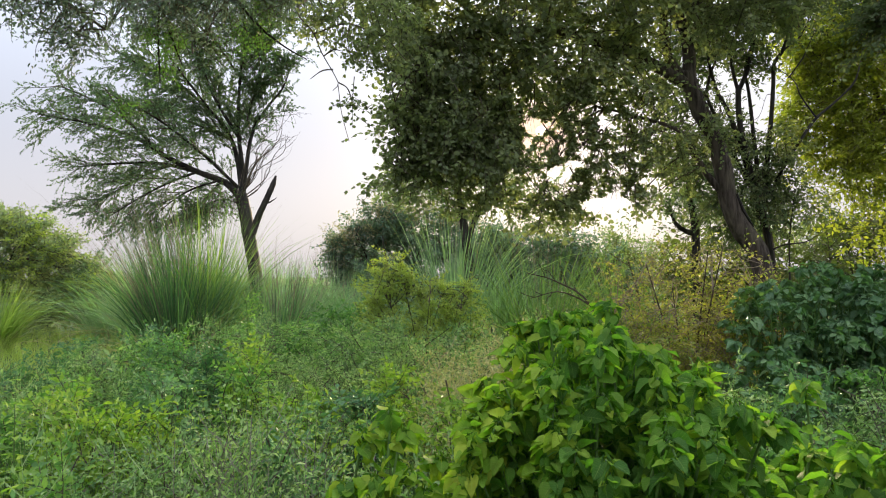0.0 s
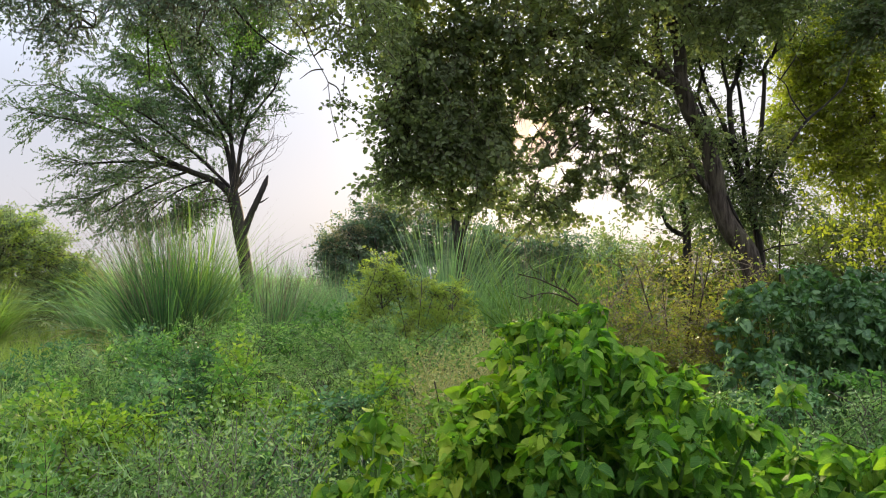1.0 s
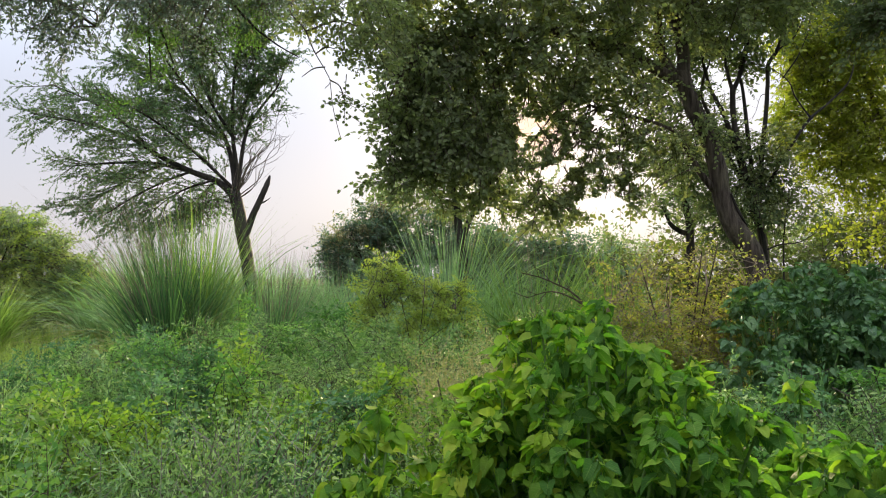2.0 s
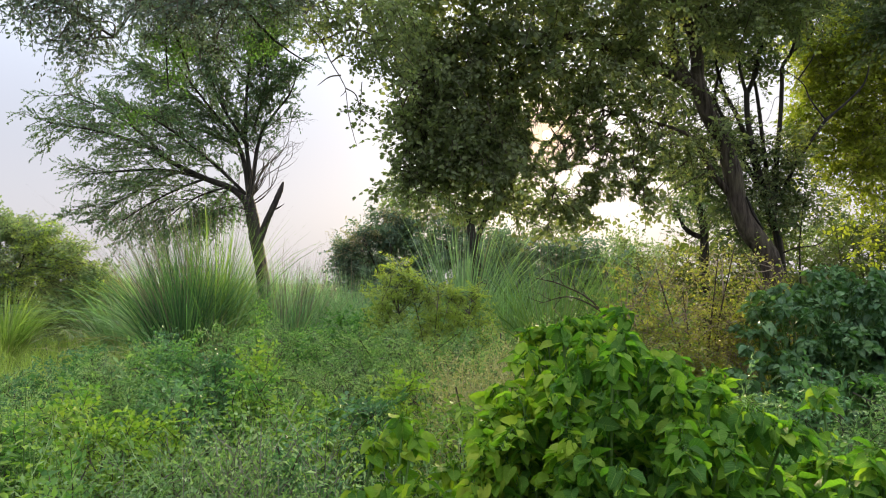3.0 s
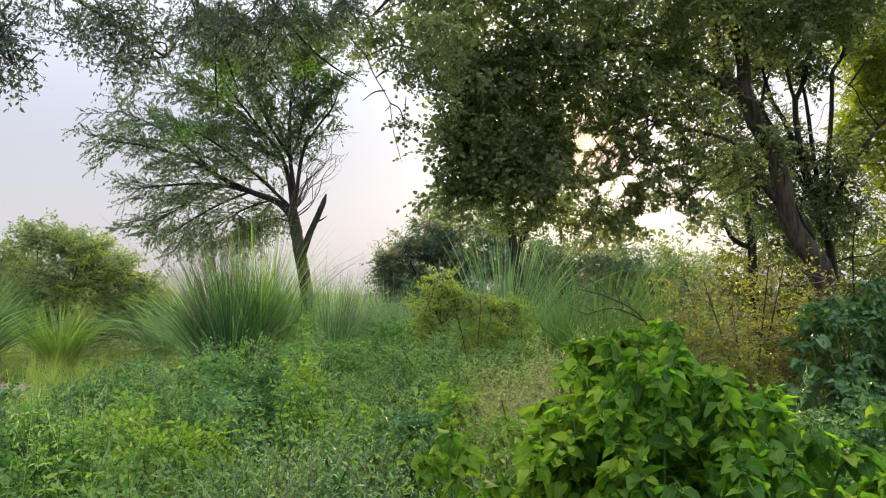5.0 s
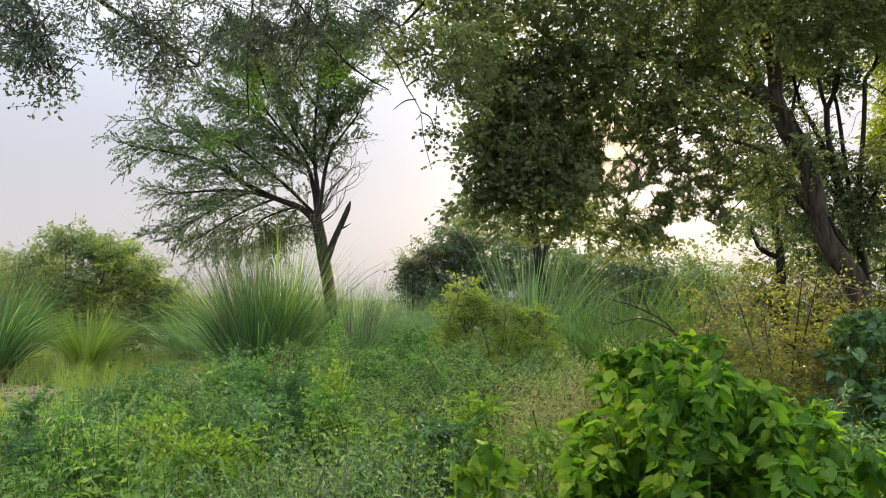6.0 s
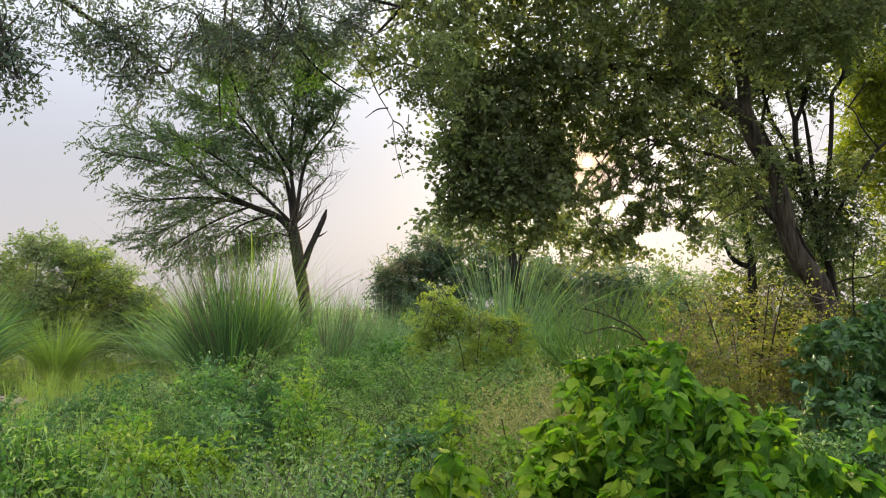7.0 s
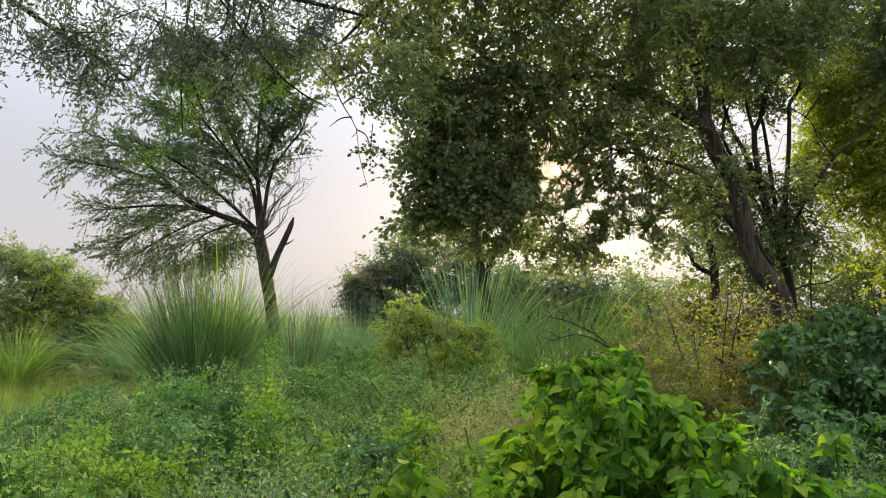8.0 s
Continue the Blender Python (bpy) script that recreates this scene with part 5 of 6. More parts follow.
# ---- tall reed grass in clumps ----
def reed_clump(name, label, at, count, height, reach, width, mat, seed, lean=(0, 0), culms=0, dry=0, group="reed clumps", spread=0.85, culm_lean=None):
    """Arching blades from one tussock, a few straight flower stalks and dry blades at the foot."""
    rng = np.random.default_rng(seed)
    root = thing(name, at, label, "grass clump", group)
    at = np.array(at, float)

    def blades(n, hmin, hmax, fan, w, stiff, lean=lean):
        az = rng.uniform(0, 2 * np.pi, n)
        r0 = 0.28 * reach * np.sqrt(rng.uniform(0, 1, n))
        h = hmin + (hmax - hmin) * rng.uniform(0, 1, n) ** 0.8 * rng.uniform(0.85, 1.15, n)
        tilt = np.abs(rng.normal(0, 1, n)) * fan * 0.5 + rng.uniform(0, 0.25, n) * fan
        way = np.stack([np.cos(az), np.sin(az), 0 * az], axis=1)
        ts = np.linspace(0, 1, 7)[None, :, None]
        out = way[:, None] * (r0[:, None, None] * (1 + ts) + (tilt * h)[:, None, None] * (0.55 * ts + 0.6 * ts ** 2.2))
        fall = (tilt ** 1.2)[:, None, None] * (1 - stiff) * ts ** 2.6 * 0.9
        z = h[:, None, None] * (ts - fall * 0.75) * np.array([0, 0, 1.0])
        wind = np.array([lean[0], lean[1], 0]) * h[:, None, None] * ts ** 2
        line = at + out + z + wind + rng.normal(size=(n, 1, 3)) * np.array([0.03, 0.03, 0.0])
        side = np.stack([-np.sin(az), np.cos(az), 0 * az], axis=1) + rng.normal(size=(n, 3)) * 0.6
        side = unit(side)
        ww = w * np.array([0.7, 1, 1, 0.9, 0.7, 0.45, 0.06])[None, :, None] * rng.uniform(0.6, 1.2, (n, 1, 1)) / 2
        v = np.stack([line - side[:, None] * ww, line + side[:, None] * ww], axis=2).reshape(-1, 3)
        f = []
        for i in range(6):
            a = 2 * i
            f += [(a, a + 1, a + 3), (a, a + 3, a + 2)]
        f = np.array(f)[None] + (np.arange(n) * 14)[:, None, None]
        return v, f.reshape(-1, 3)
    part("reed_foliage", *blades(count, height * 0.45, height * 1.08, spread, width, 0.15), mat, root, "", "stuff")
    if culms:
        part("stalk_growth", *blades(culms, height * 0.85, height * 1.25, 0.4, max(0.009, width * 0.5), 0.85, culm_lean or lean), M_STALK, root, "thin brown flower stalks", "stuff")
    if dry:
        part("dry_foliage", *blades(dry, height * 0.3, height * 0.62, 1.5, width, 0.0), M_STRAW, root, "dry straw-coloured blades", "stuff")
    return root


reed_clump("reed_clump", "big tussock of tall arching blue-green reed grass", (-3.95, 11.0, 0), 1500, 2.4, 0.8, 0.0135, M_REED, 301, (-0.03, 0), 260, 160, spread=0.54, culm_lean=(-0.2, 0))
reed_clump("reed_clump", "dry straw-coloured blades beside the big tussock", (-3.25, 10.5, 0), 70, 1.15, 0.5, 0.016, M_STRAW, 313, (0.05, 0), 20, 50)
reed_clump("reed_clump", "upright bright-green reed tussock beside the big one", (-3.62, 11.3, 0), 380, 3.0, 0.55, 0.016, M_REEDLIT, 302, (0.0, 0), 30, 60, spread=0.5)
reed_clump("reed_clump", "low wide reed tussock with dry blades", (-2.6, 11.8, 0), 700, 1.75, 1.0, 0.014, M_REED, 303, (0.03, 0), 70, 90)
reed_clump("reed_clump", "pale yellow-green reed tussock beside the path", (-9.25, 15.0, 0), 480, 1.65, 0.8, 0.024, M_REEDYELLOW, 304, (0, 0), 0, 40)
reed_clump("reed_clump", "tall hazy green reed tussock at the path", (-9.9, 13.0, 0), 800, 2.4, 0.9, 0.018, M_REED, 305, (0, 0), 40, 40)
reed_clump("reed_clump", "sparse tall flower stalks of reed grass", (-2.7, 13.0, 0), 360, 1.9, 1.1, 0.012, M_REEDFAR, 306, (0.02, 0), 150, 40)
reed_clump("reed_clump", "straight reed tussock before a small tree, haze in its blue-green colour", (0.25, 12.4, 0), 620, 2.8, 0.75, 0.021, M_REEDFAR, 307, (0.02, 0), 10, 30)
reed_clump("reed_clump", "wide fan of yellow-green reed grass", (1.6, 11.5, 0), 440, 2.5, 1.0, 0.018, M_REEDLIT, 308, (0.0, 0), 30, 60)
reed_clump("reed_clump", "reed tussock under the trees, bluish with painted haze", (0.95, 12.0, 0), 560, 2.1, 1.0, 0.018, M_REEDFAR, 309, (0.0, 0), 10, 40)
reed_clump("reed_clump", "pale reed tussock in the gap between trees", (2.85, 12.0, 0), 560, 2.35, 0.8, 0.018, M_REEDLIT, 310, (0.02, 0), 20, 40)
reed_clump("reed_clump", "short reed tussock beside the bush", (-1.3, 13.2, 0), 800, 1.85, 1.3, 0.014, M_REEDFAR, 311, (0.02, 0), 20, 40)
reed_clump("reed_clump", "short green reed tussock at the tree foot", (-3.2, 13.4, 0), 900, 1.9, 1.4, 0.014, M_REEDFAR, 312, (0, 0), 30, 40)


# far tussocks in the reed colour that carries the mist
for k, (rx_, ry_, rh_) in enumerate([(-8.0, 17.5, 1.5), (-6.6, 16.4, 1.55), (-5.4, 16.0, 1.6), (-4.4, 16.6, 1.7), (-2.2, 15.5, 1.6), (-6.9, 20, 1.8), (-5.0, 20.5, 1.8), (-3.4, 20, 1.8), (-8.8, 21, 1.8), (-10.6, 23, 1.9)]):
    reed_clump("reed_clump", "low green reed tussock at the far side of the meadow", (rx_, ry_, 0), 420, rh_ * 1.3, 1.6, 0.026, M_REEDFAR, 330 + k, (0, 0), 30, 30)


# ---- broad-leaved shrubs close by ----
BIG_PLAIN = [broad_leaf(0.68 + 0.05 * (i % 3), 0.032, 0.1 + 0.1 * i, 400 + i, 0.05 + 0.05 * ((i * 2) % 5), False) for i in range(5)]
BIG = [broad_leaf(0.68 + 0.05 * (i % 3), 0.032, 0.1 + 0.1 * i, 400 + i, 0.05 + 0.05 * ((i * 2) % 5)) for i in range(5)]


def broad_shrub(name, label, base, tips, leaf_len, mat, mat_single, seed, singles=0, nodes=9, stem_mat=None, fresh_nodes=3):
    """Arching stems with opposite pairs of large drooping leaves. Up to `singles` leaves are objects of their own."""
    rng = np.random.default_rng(seed)
    root = thing(name, base, label, "shrub")
    b = np.array(base, float)
    pos, ways, ups, size, stems, young = [], [], [], [], [], []
    for tip in tips:
        tip = np.array(tip, float)
        s = b + np.append(rng.normal(0, 0.12, 2), 0.0) + (tip - b) * np.array([0.3, 0.3, 0])
        mid = s * 0.22 + tip * 0.78 + np.array([0, 0, 0.22 * (tip[2] - s[2])])
        line = bend([s - np.array([0, 0, 0.05]), (s + mid) / 2 + rng.normal(0, 0.03, 3), mid, tip], 6)
        stems.append(tube(line[::2], [0.007, 0.0045, 0.0025], 5))
        n = len(line)
        turn = rng.uniform(0, 3.14)
        ln = np.linalg.norm(tip - s)
        for k in range(nodes):
            t = 1 - (k / nodes) ** 1.15 * 0.62
            q = line[min(n - 1, int(t * (n - 1)))] * 1.0
            fr = t * (n - 1) - int(t * (n - 1))
            if int(t * (n - 1)) < n - 1:
                q = q * (1 - fr) + line[int(t * (n - 1)) + 1] * fr
            turn += 1.57 + rng.normal(0, 0.25)
            small = 0.6 + 0.4 * min(1, k / 2.0)
            for h in (0, math.pi):
                a = turn + h
                out = np.array([math.cos(a), math.sin(a), 0])
                stemway = unit(tip - mid)
                way = out * 0.9 + np.array([0, 0, rng.uniform(-0.95, 0.25) + 0.5 * (k <= 1)]) + stemway * 0.3 + rng.normal(0, 0.35, 3)
                pos.append(q + out * 0.015), ways.append(way)
                ups.append(np.array([0, 0, 1.0]) + out * 0.55 + rng.normal(0, 0.5, 3))
                young.append(k <= fresh_nodes + (7 if 0.2 < tip[0] < 0.5 else 0) and mat is M_SHRUB)
                size.append(leaf_len * small * rng.uniform(0.6, 1.2))
    pos, ways, ups, size, young = map(np.array, (pos, ways, ups, size, young))
    x, y, z = frames_of(ways, ups)
    stalks = [part("stem", *st, stem_mat or M_STEM, root) for st in stems]
    petioles = [tube(np.array([p - yy * 0.02 + np.array([0, 0, 0.005]), p + yy * ss * 0.08]), [0.0025, 0.002], 3) for p, yy, ss in zip(pos, y, size)]
    part("stalk_growth", *join(petioles), mat, root, "", "stuff")
    blades = BIG if singles >= 80 else BIG_PLAIN
    which = rng.integers(0, len(blades), len(pos))
    own = np.argsort(pos[:, 1])[:singles]
    mask = np.ones(len(pos), bool)
    mask[own] = False
    for fresh, name_, mat_ in ((False, "foliage", mat), (True, "young_foliage", M_YOUNG)):
        pieces, uvs = [], []
        for k, (tv, tf, uv) in enumerate(blades):
            s = mask & (which == k) & (young == fresh)
            if s.any():
                pieces.append(place(tv, tf, pos[s], x[s], y[s], z[s], size[s]))
                uvs.append(np.tile(uv, (s.sum(), 1)))
        if pieces:
            part(name_, *join(pieces), mat_, root, "", "stuff", np.vstack(uvs))
    if singles:
        shared = [[mesh_np("leaf", tv, tf, mm, uv) for tv, tf, uv in blades] for mm in (mat_single, M_YOUNG1)]
        for i in own:
            leaf = new("leaf", shared[int(young[i])][which[i]])
            leaf.parent = stalks[i // (2 * nodes)]
            m = Matrix(((x[i][0], y[i][0], z[i][0]), (x[i][1], y[i][1], z[i][1]), (x[i][2], y[i][2], z[i][2]))).to_4x4()
            leaf.matrix_local = Matrix.Translation(Vector(pos[i] - b)) @ m @ Matrix.Diagonal((size[i], size[i], size[i], 1))
    return root


def mound_tips(cx, cy, top, rx, ry, n, seed, low=0.55, power=3.0):
    """Stem tips over a dome."""
    rng = np.random.default_rng(seed)
    out = []
    for i in range(n):
        r = math.sqrt((i + 0.5) / n)
        a = i * 2.399 + rng.normal(0, 0.2)
        out.append((cx + math.cos(a) * r * rx, cy + math.sin(a) * r * ry, top * (1 - (1 - low) * r ** power) + rng.normal(0, 0.075)))
    return out


broad_shrub("bright_shrub", "bright green shrub with large heart-shaped drooping leaves", (0.75, 2.65, 0),
            mound_tips(0.7, 2.5, 1.3, 0.42, 0.5, 96, 501, 0.72, 4.0) + mound_tips(0.38, 2.4, 1.1, 0.16, 0.3, 14, 514, 0.8) + mound_tips(0.34, 2.45, 1.2, 0.06, 0.2, 10, 517, 0.85) + mound_tips(0.26, 2.4, 1.06, 0.06, 0.2, 7, 518, 0.85) + mound_tips(0.8, 2.15, 1.2, 0.35, 0.25, 36, 515, 0.8), 0.05, M_SHRUB, M_SHRUB1, 502, 300, 16, fresh_nodes=1)
broad_shrub("bright_shrub", "bright green sprig of a broad-leaved shrub", (0.09, 2.5, 0), [(0.05, 2.4, 1.15), (0.0, 2.42, 1.08), (0.12, 2.38, 1.1), (0.1, 2.3, 1.0), (0.02, 2.3, 0.98), (0.17, 2.4, 1.02), (0.06, 2.5, 1.05), (-0.03, 2.35, 0.95), (0.14, 2.25, 0.92), (0.2, 2.3, 0.95)], 0.054, M_SHRUB, M_SHRUB1, 503, 80, 14, fresh_nodes=4)
broad_shrub("bright_shrub", "taller broad-leaved green shrub behind the bright one", (0.95, 4.3, 0), mound_tips(0.86, 4.3, 1.3, 0.4, 0.4, 46, 504, 0.75), 0.068, M_SHRUB, M_SHRUB1, 505, 60, 14)
broad_shrub("bright_shrub", "low spreading broad-leaved shrub with yellowing leaves", (1.5, 2.5, 0), mound_tips(1.5, 2.4, 1.06, 0.42, 0.4, 46, 506, 0.8), 0.056, M_SHRUB, M_SHRUB1, 507, 140, 13, fresh_nodes=0)
broad_shrub("dark_bush", "dark green bush with large shaded leaves under the tree", (2.8, 5.3, 0), mound_tips(2.85, 5.25, 1.5, 0.8, 0.55, 100, 508, 0.85) + mound_tips(2.85, 4.9, 1.1, 0.65, 0.25, 40, 516, 0.8) + mound_tips(2.85, 4.8, 1.3, 0.6, 0.2, 30, 519, 0.85), 0.058, M_DARKBUSH, M_DARKBUSH, 509, 0, 14)
broad_shrub("dark_bush", "dark green bush with large leaves at the thicket edge", (4.0, 6.4, 0), mound_tips(4.0, 6.4, 1.55, 0.7, 0.6, 50, 510, 0.6), 0.08, M_DARKBUSH, M_DARKBUSH, 511, 0, 11)
broad_shrub("dark_bush", "shaded broad-leaved growth at the foot of the bush", (2.2, 4.9, 0), mound_tips(2.2, 4.8, 1.12, 0.4, 0.4, 30, 512, 0.7), 0.075, M_DARKBUSH, M_DARKBUSH, 513, 0, 8)


# ---- the meadow ----
def herb(seed, leaf_n=6, arms=8, leaf=0.05, head=0.014):
    """A fine branching weed, 1 high: leaf, stem and flower-head triangles."""
    rng = np.random.default_rng(seed)
    stems, pos, ways, hp = [], [], [], []
    top = np.array([rng.normal(0, 0.05), rng.normal(0, 0.05), 1.0])
    stems.append(ribbon(np.array([[0, 0, 0], top * 0.5, top]), [0.008, 0.003], unit(rng.normal(size=3))))
    for i in range(arms):
        t = 0.3 + 0.65 * i / arms
        a = i * 2.4 + rng.normal(0, 0.3)
        ln = 0.34 * (1.15 - t * 0.6) * rng.uniform(0.7, 1.2)
        s = top * t
        e = s + np.array([math.cos(a) * 0.62, math.sin(a) * 0.62, 0.75]) * ln
        stems.append(ribbon(np.array([s, (s + e) / 2 + np.array([0, 0, -0.02]), e]), [0.004, 0.002], unit(rng.normal(size=3))))
        for k in range(leaf_n):
            u = 0.15 + 0.85 * k / leaf_n
            pos.append(s + (e - s) * u), ways.append(rng.normal(size=3) + np.array([math.cos(a), math.sin(a), 0.2]))
        for k in range(3):
            hp.append(e + rng.normal(size=3) * 0.025)
    tv, tf = small_leaf(0.32)
    x, y, z = frames_of(np.array(ways), rng.normal(size=(len(ways), 3)) * 0.5 + np.array([0, 0, 1.0]))
    leaves = place(tv, tf, np.array(pos), x, y, z, leaf * rng.uniform(0.6, 1.3, len(pos)))
    hv, hf = small_leaf(0.8)
    hx, hy, hz = frames_of(rng.normal(size=(len(hp), 3)), rng.normal(size=(len(hp), 3)))
    return leaves, join(stems), place(hv, hf, np.array(hp), hx, hy, hz, np.full(len(hp), head))


def weed(seed, pairs=8, leaf=0.11, width=0.55):
    """An upright weed with opposite ovate leaves, 1 high."""
    rng = np.random.default_rng(seed)
    stems, pos, ways, size = [], [], [], []
    for b in range(3):
        a0 = rng.uniform(0, 6.28)
        top = np.array([math.cos(a0) * 0.16 * (b > 0), math.sin(a0) * 0.16 * (b > 0), 1.0 - 0.14 * b])
        stems.append(ribbon(np.array([[0, 0, 0], top * 0.5, top]), [0.012, 0.005], unit(rng.normal(size=3))))
        for k in range(pairs):
            t = 1 - 0.62 * (k / pairs)
            a = k * 1.57 + a0
            for h in (0, math.pi):
                pos.append(top * t), ways.append(np.array([math.cos(a + h), math.sin(a + h), rng.uniform(-0.7, 0.6)]))
                size.append(leaf * (0.5 + 0.5 * min(1, k / 2)) * rng.uniform(0.7, 1.2))
    tv, tf = oval_leaf(width)
    x, y, z = frames_of(np.array(ways), rng.normal(size=(len(ways), 3)) * 0.3 + np.array([0, 0, 1.0]))
    return place(tv, tf, np.array(pos), x, y, z, np.array(size)), join(stems)


def tuft(seed, blades=14, width=0.012):
    """A grass tuft, 1 high."""
    rng = np.random.default_rng(seed)
    out = []
    for _ in range(blades):
        a, h, r = rng.uniform(0, 6.28), rng.uniform(0.5, 1.0), rng.uniform(0.08, 0.5)
        w = np.array([math.cos(a), math.sin(a), 0])
        ts = np.linspace(0, 1, 4)[:, None]
        line = w * 0.03 + w * r * ts ** 2 + np.array([0, 0, h]) * (ts - 0.45 * r * ts ** 3)
        out.append(ribbon(line, [width, width, 0.001], unit(np.cross(w, [0, 0, 1.0]) + rng.normal(size=3) * 0.4)))
    return join(out)


def bushy(seed, branches=10, pairs=6, leaf=0.07, width=0.5, spread=0.3, fine=True, up=0.0):
    """A low bushy weed, 1 high: leafy shoots spreading from one foot into a ragged dome."""
    rng = np.random.default_rng(seed)
    stems, pos, ways, size = [], [], [], []
    for b in range(branches):
        a0 = b * 2.4 + rng.normal(0, 0.4)
        r = math.sqrt((b + 0.4) / branches) * spread * rng.uniform(0.75, 1.25)
        h = (1 - 0.4 * (r / spread) ** 2) * rng.uniform(0.85, 1.08)
        top = np.array([math.cos(a0) * r, math.sin(a0) * r, h])
        mid = top * np.array([0.35, 0.35, 0.55])
        line = bend([(0, 0, 0), mid, top], 4)
        stems.append(ribbon(line[::4], [0.010, 0.004], unit(rng.normal(size=3))))
        for k in range(pairs):
            t = (1 - 0.62 * k / pairs) * (len(line) - 1)
            i = min(len(line) - 2, int(t))
            q = line[i] + (line[i + 1] - line[i]) * (t - i)
            a = k * 1.57 + a0
            for hh_ in (0, math.pi):
                pos.append(q)
                ways.append(np.array([math.cos(a + hh_), math.sin(a + hh_), rng.uniform(-0.5, 0.7) + up]) + 0.3 * unit(top))
                size.append(leaf * (0.5 + 0.5 * min(1, k / 1.5)) * rng.uniform(0.7, 1.25))
    tv, tf = small_leaf(width) if fine else oval_leaf(width)
    x, y, z = frames_of(np.array(ways), rng.normal(size=(len(ways), 3)) * 0.45 + np.array([0, 0, 1.0]))
    return place(tv, tf, np.array(pos), x, y, z, np.array(size)), join(stems)


PATH_SPOTS = np.array([(-13, 7.4), (-11, 8.6), (-9.6, 9.5), (-8.3, 10.2), (-7.8, 10.8), (-8.0, 11.5), (-8.8, 12.1), (-10.4, 12.9), (-12.5, 13.6)])


def to_path(x, y):
    return np.min(np.hypot(x[:, None] - PATH_SPOTS[:, 0], y[:, None] - PATH_SPOTS[:, 1]), axis=1)


def clear_of(x, y):
    """Where weeds can grow: not on the path, nor where the camera walks, nor inside the broad shrubs."""
    ok = (x - 0.2) ** 2 + (y - 0.3) ** 2 > 1.5 ** 2
    ok &= to_path(x, y) > 0.7
    for px, py, r in ((0.75, 2.55, 0.5), (1.5, 2.45, 0.35), (0.95, 4.3, 0.35), (2.85, 5.25, 0.6), (2.2, 4.85, 0.3), (4.0, 6.4, 0.6)):
        ok &= (x - px) ** 2 + (y - py) ** 2 > r ** 2
    return ok


def patches(x, y, scale, shift):
    return 0.5 + 0.5 * np.sin(x * scale + shift + 1.7 * np.sin(y * scale * 0.8 + shift)) * np.cos(y * scale * 1.1 - shift + 1.3 * np.sin(x * scale * 0.6))


def scatter(rng, density_near, density_far, keep=None):
    """Places over the meadow, thinning out with distance from where one stands."""
    out = []
    for y0, y1, half in ((1.3, 3.5, 4.0), (3.5, 6, 5.5), (6, 9, 7.5), (9, 13, 11), (13, 19, 16), (-5, 1.3, 6)):
        f = (max(y0, 1.3) - 1.3) / 17
        d = density_near * (1 - f) ** 2 + density_far * (1 - (1 - f) ** 2)
        if y0 < 0:
            d = 1
        n = int(d * (y1 - y0) * 2 * half)
        p = np.stack([rng.uniform(-half, half * 0.75, n), rng.uniform(y0, y1, n)], axis=1)
        if y0 > 0:
            seen = (p[:, 0] > -0.85 * p[:, 1] - 1.2) & (p[:, 0] < 0.7 * p[:, 1] + 0.8)
            p = p[seen | (rng.uniform(size=n) < 0.12)]
        out.append(p)
    p = np.vstack(out)
    p = p[clear_of(p[:, 0], p[:, 1])]
    if keep is not None:
        p = p[rng.uniform(size=len(p)) < keep(p[:, 0], p[:, 1])]
    return p


def sow(name, label, category, templates, mats, p, height, rng, lean=0.12):
    """Plants strewn over the places as one growth: a parent mesh of leaves with stems and heads under it."""
    n = len(p)
    pos = np.stack([p[:, 0], p[:, 1], ground_height(p[:, 0], p[:, 1]) - 0.02], axis=1)
    up = unit(np.array([0, 0, 1.0]) + rng.normal(size=(n, 3)) * lean)
    a = rng.uniform(0, 6.28, n)
    fwd = np.stack([np.cos(a), np.sin(a), 0 * a], axis=1)
    x = unit(np.cross(fwd, up))
    y = np.cross(up, x)
    size = height * rng.uniform(0.72, 1.12, n)
    which = rng.integers(0, len(templates), n)
    root = None
    for layer, (part_name, mat) in enumerate(mats):
        pieces = []
        for k, tpl in enumerate(templates):
            s = which == k
            if s.any():
                pieces.append(place(*tpl[layer], pos[s], x[s], y[s], up[s], size[s]))
        v, f = join(pieces)
        if root is None:
            root = tagged(new(name, mesh_np(name, v, f, mat)), label, category, kind="stuff")
            BASE[root.name] = np.zeros(3)
        else:
            part(part_name, v, f, mat, root, "", "stuff")
    return root


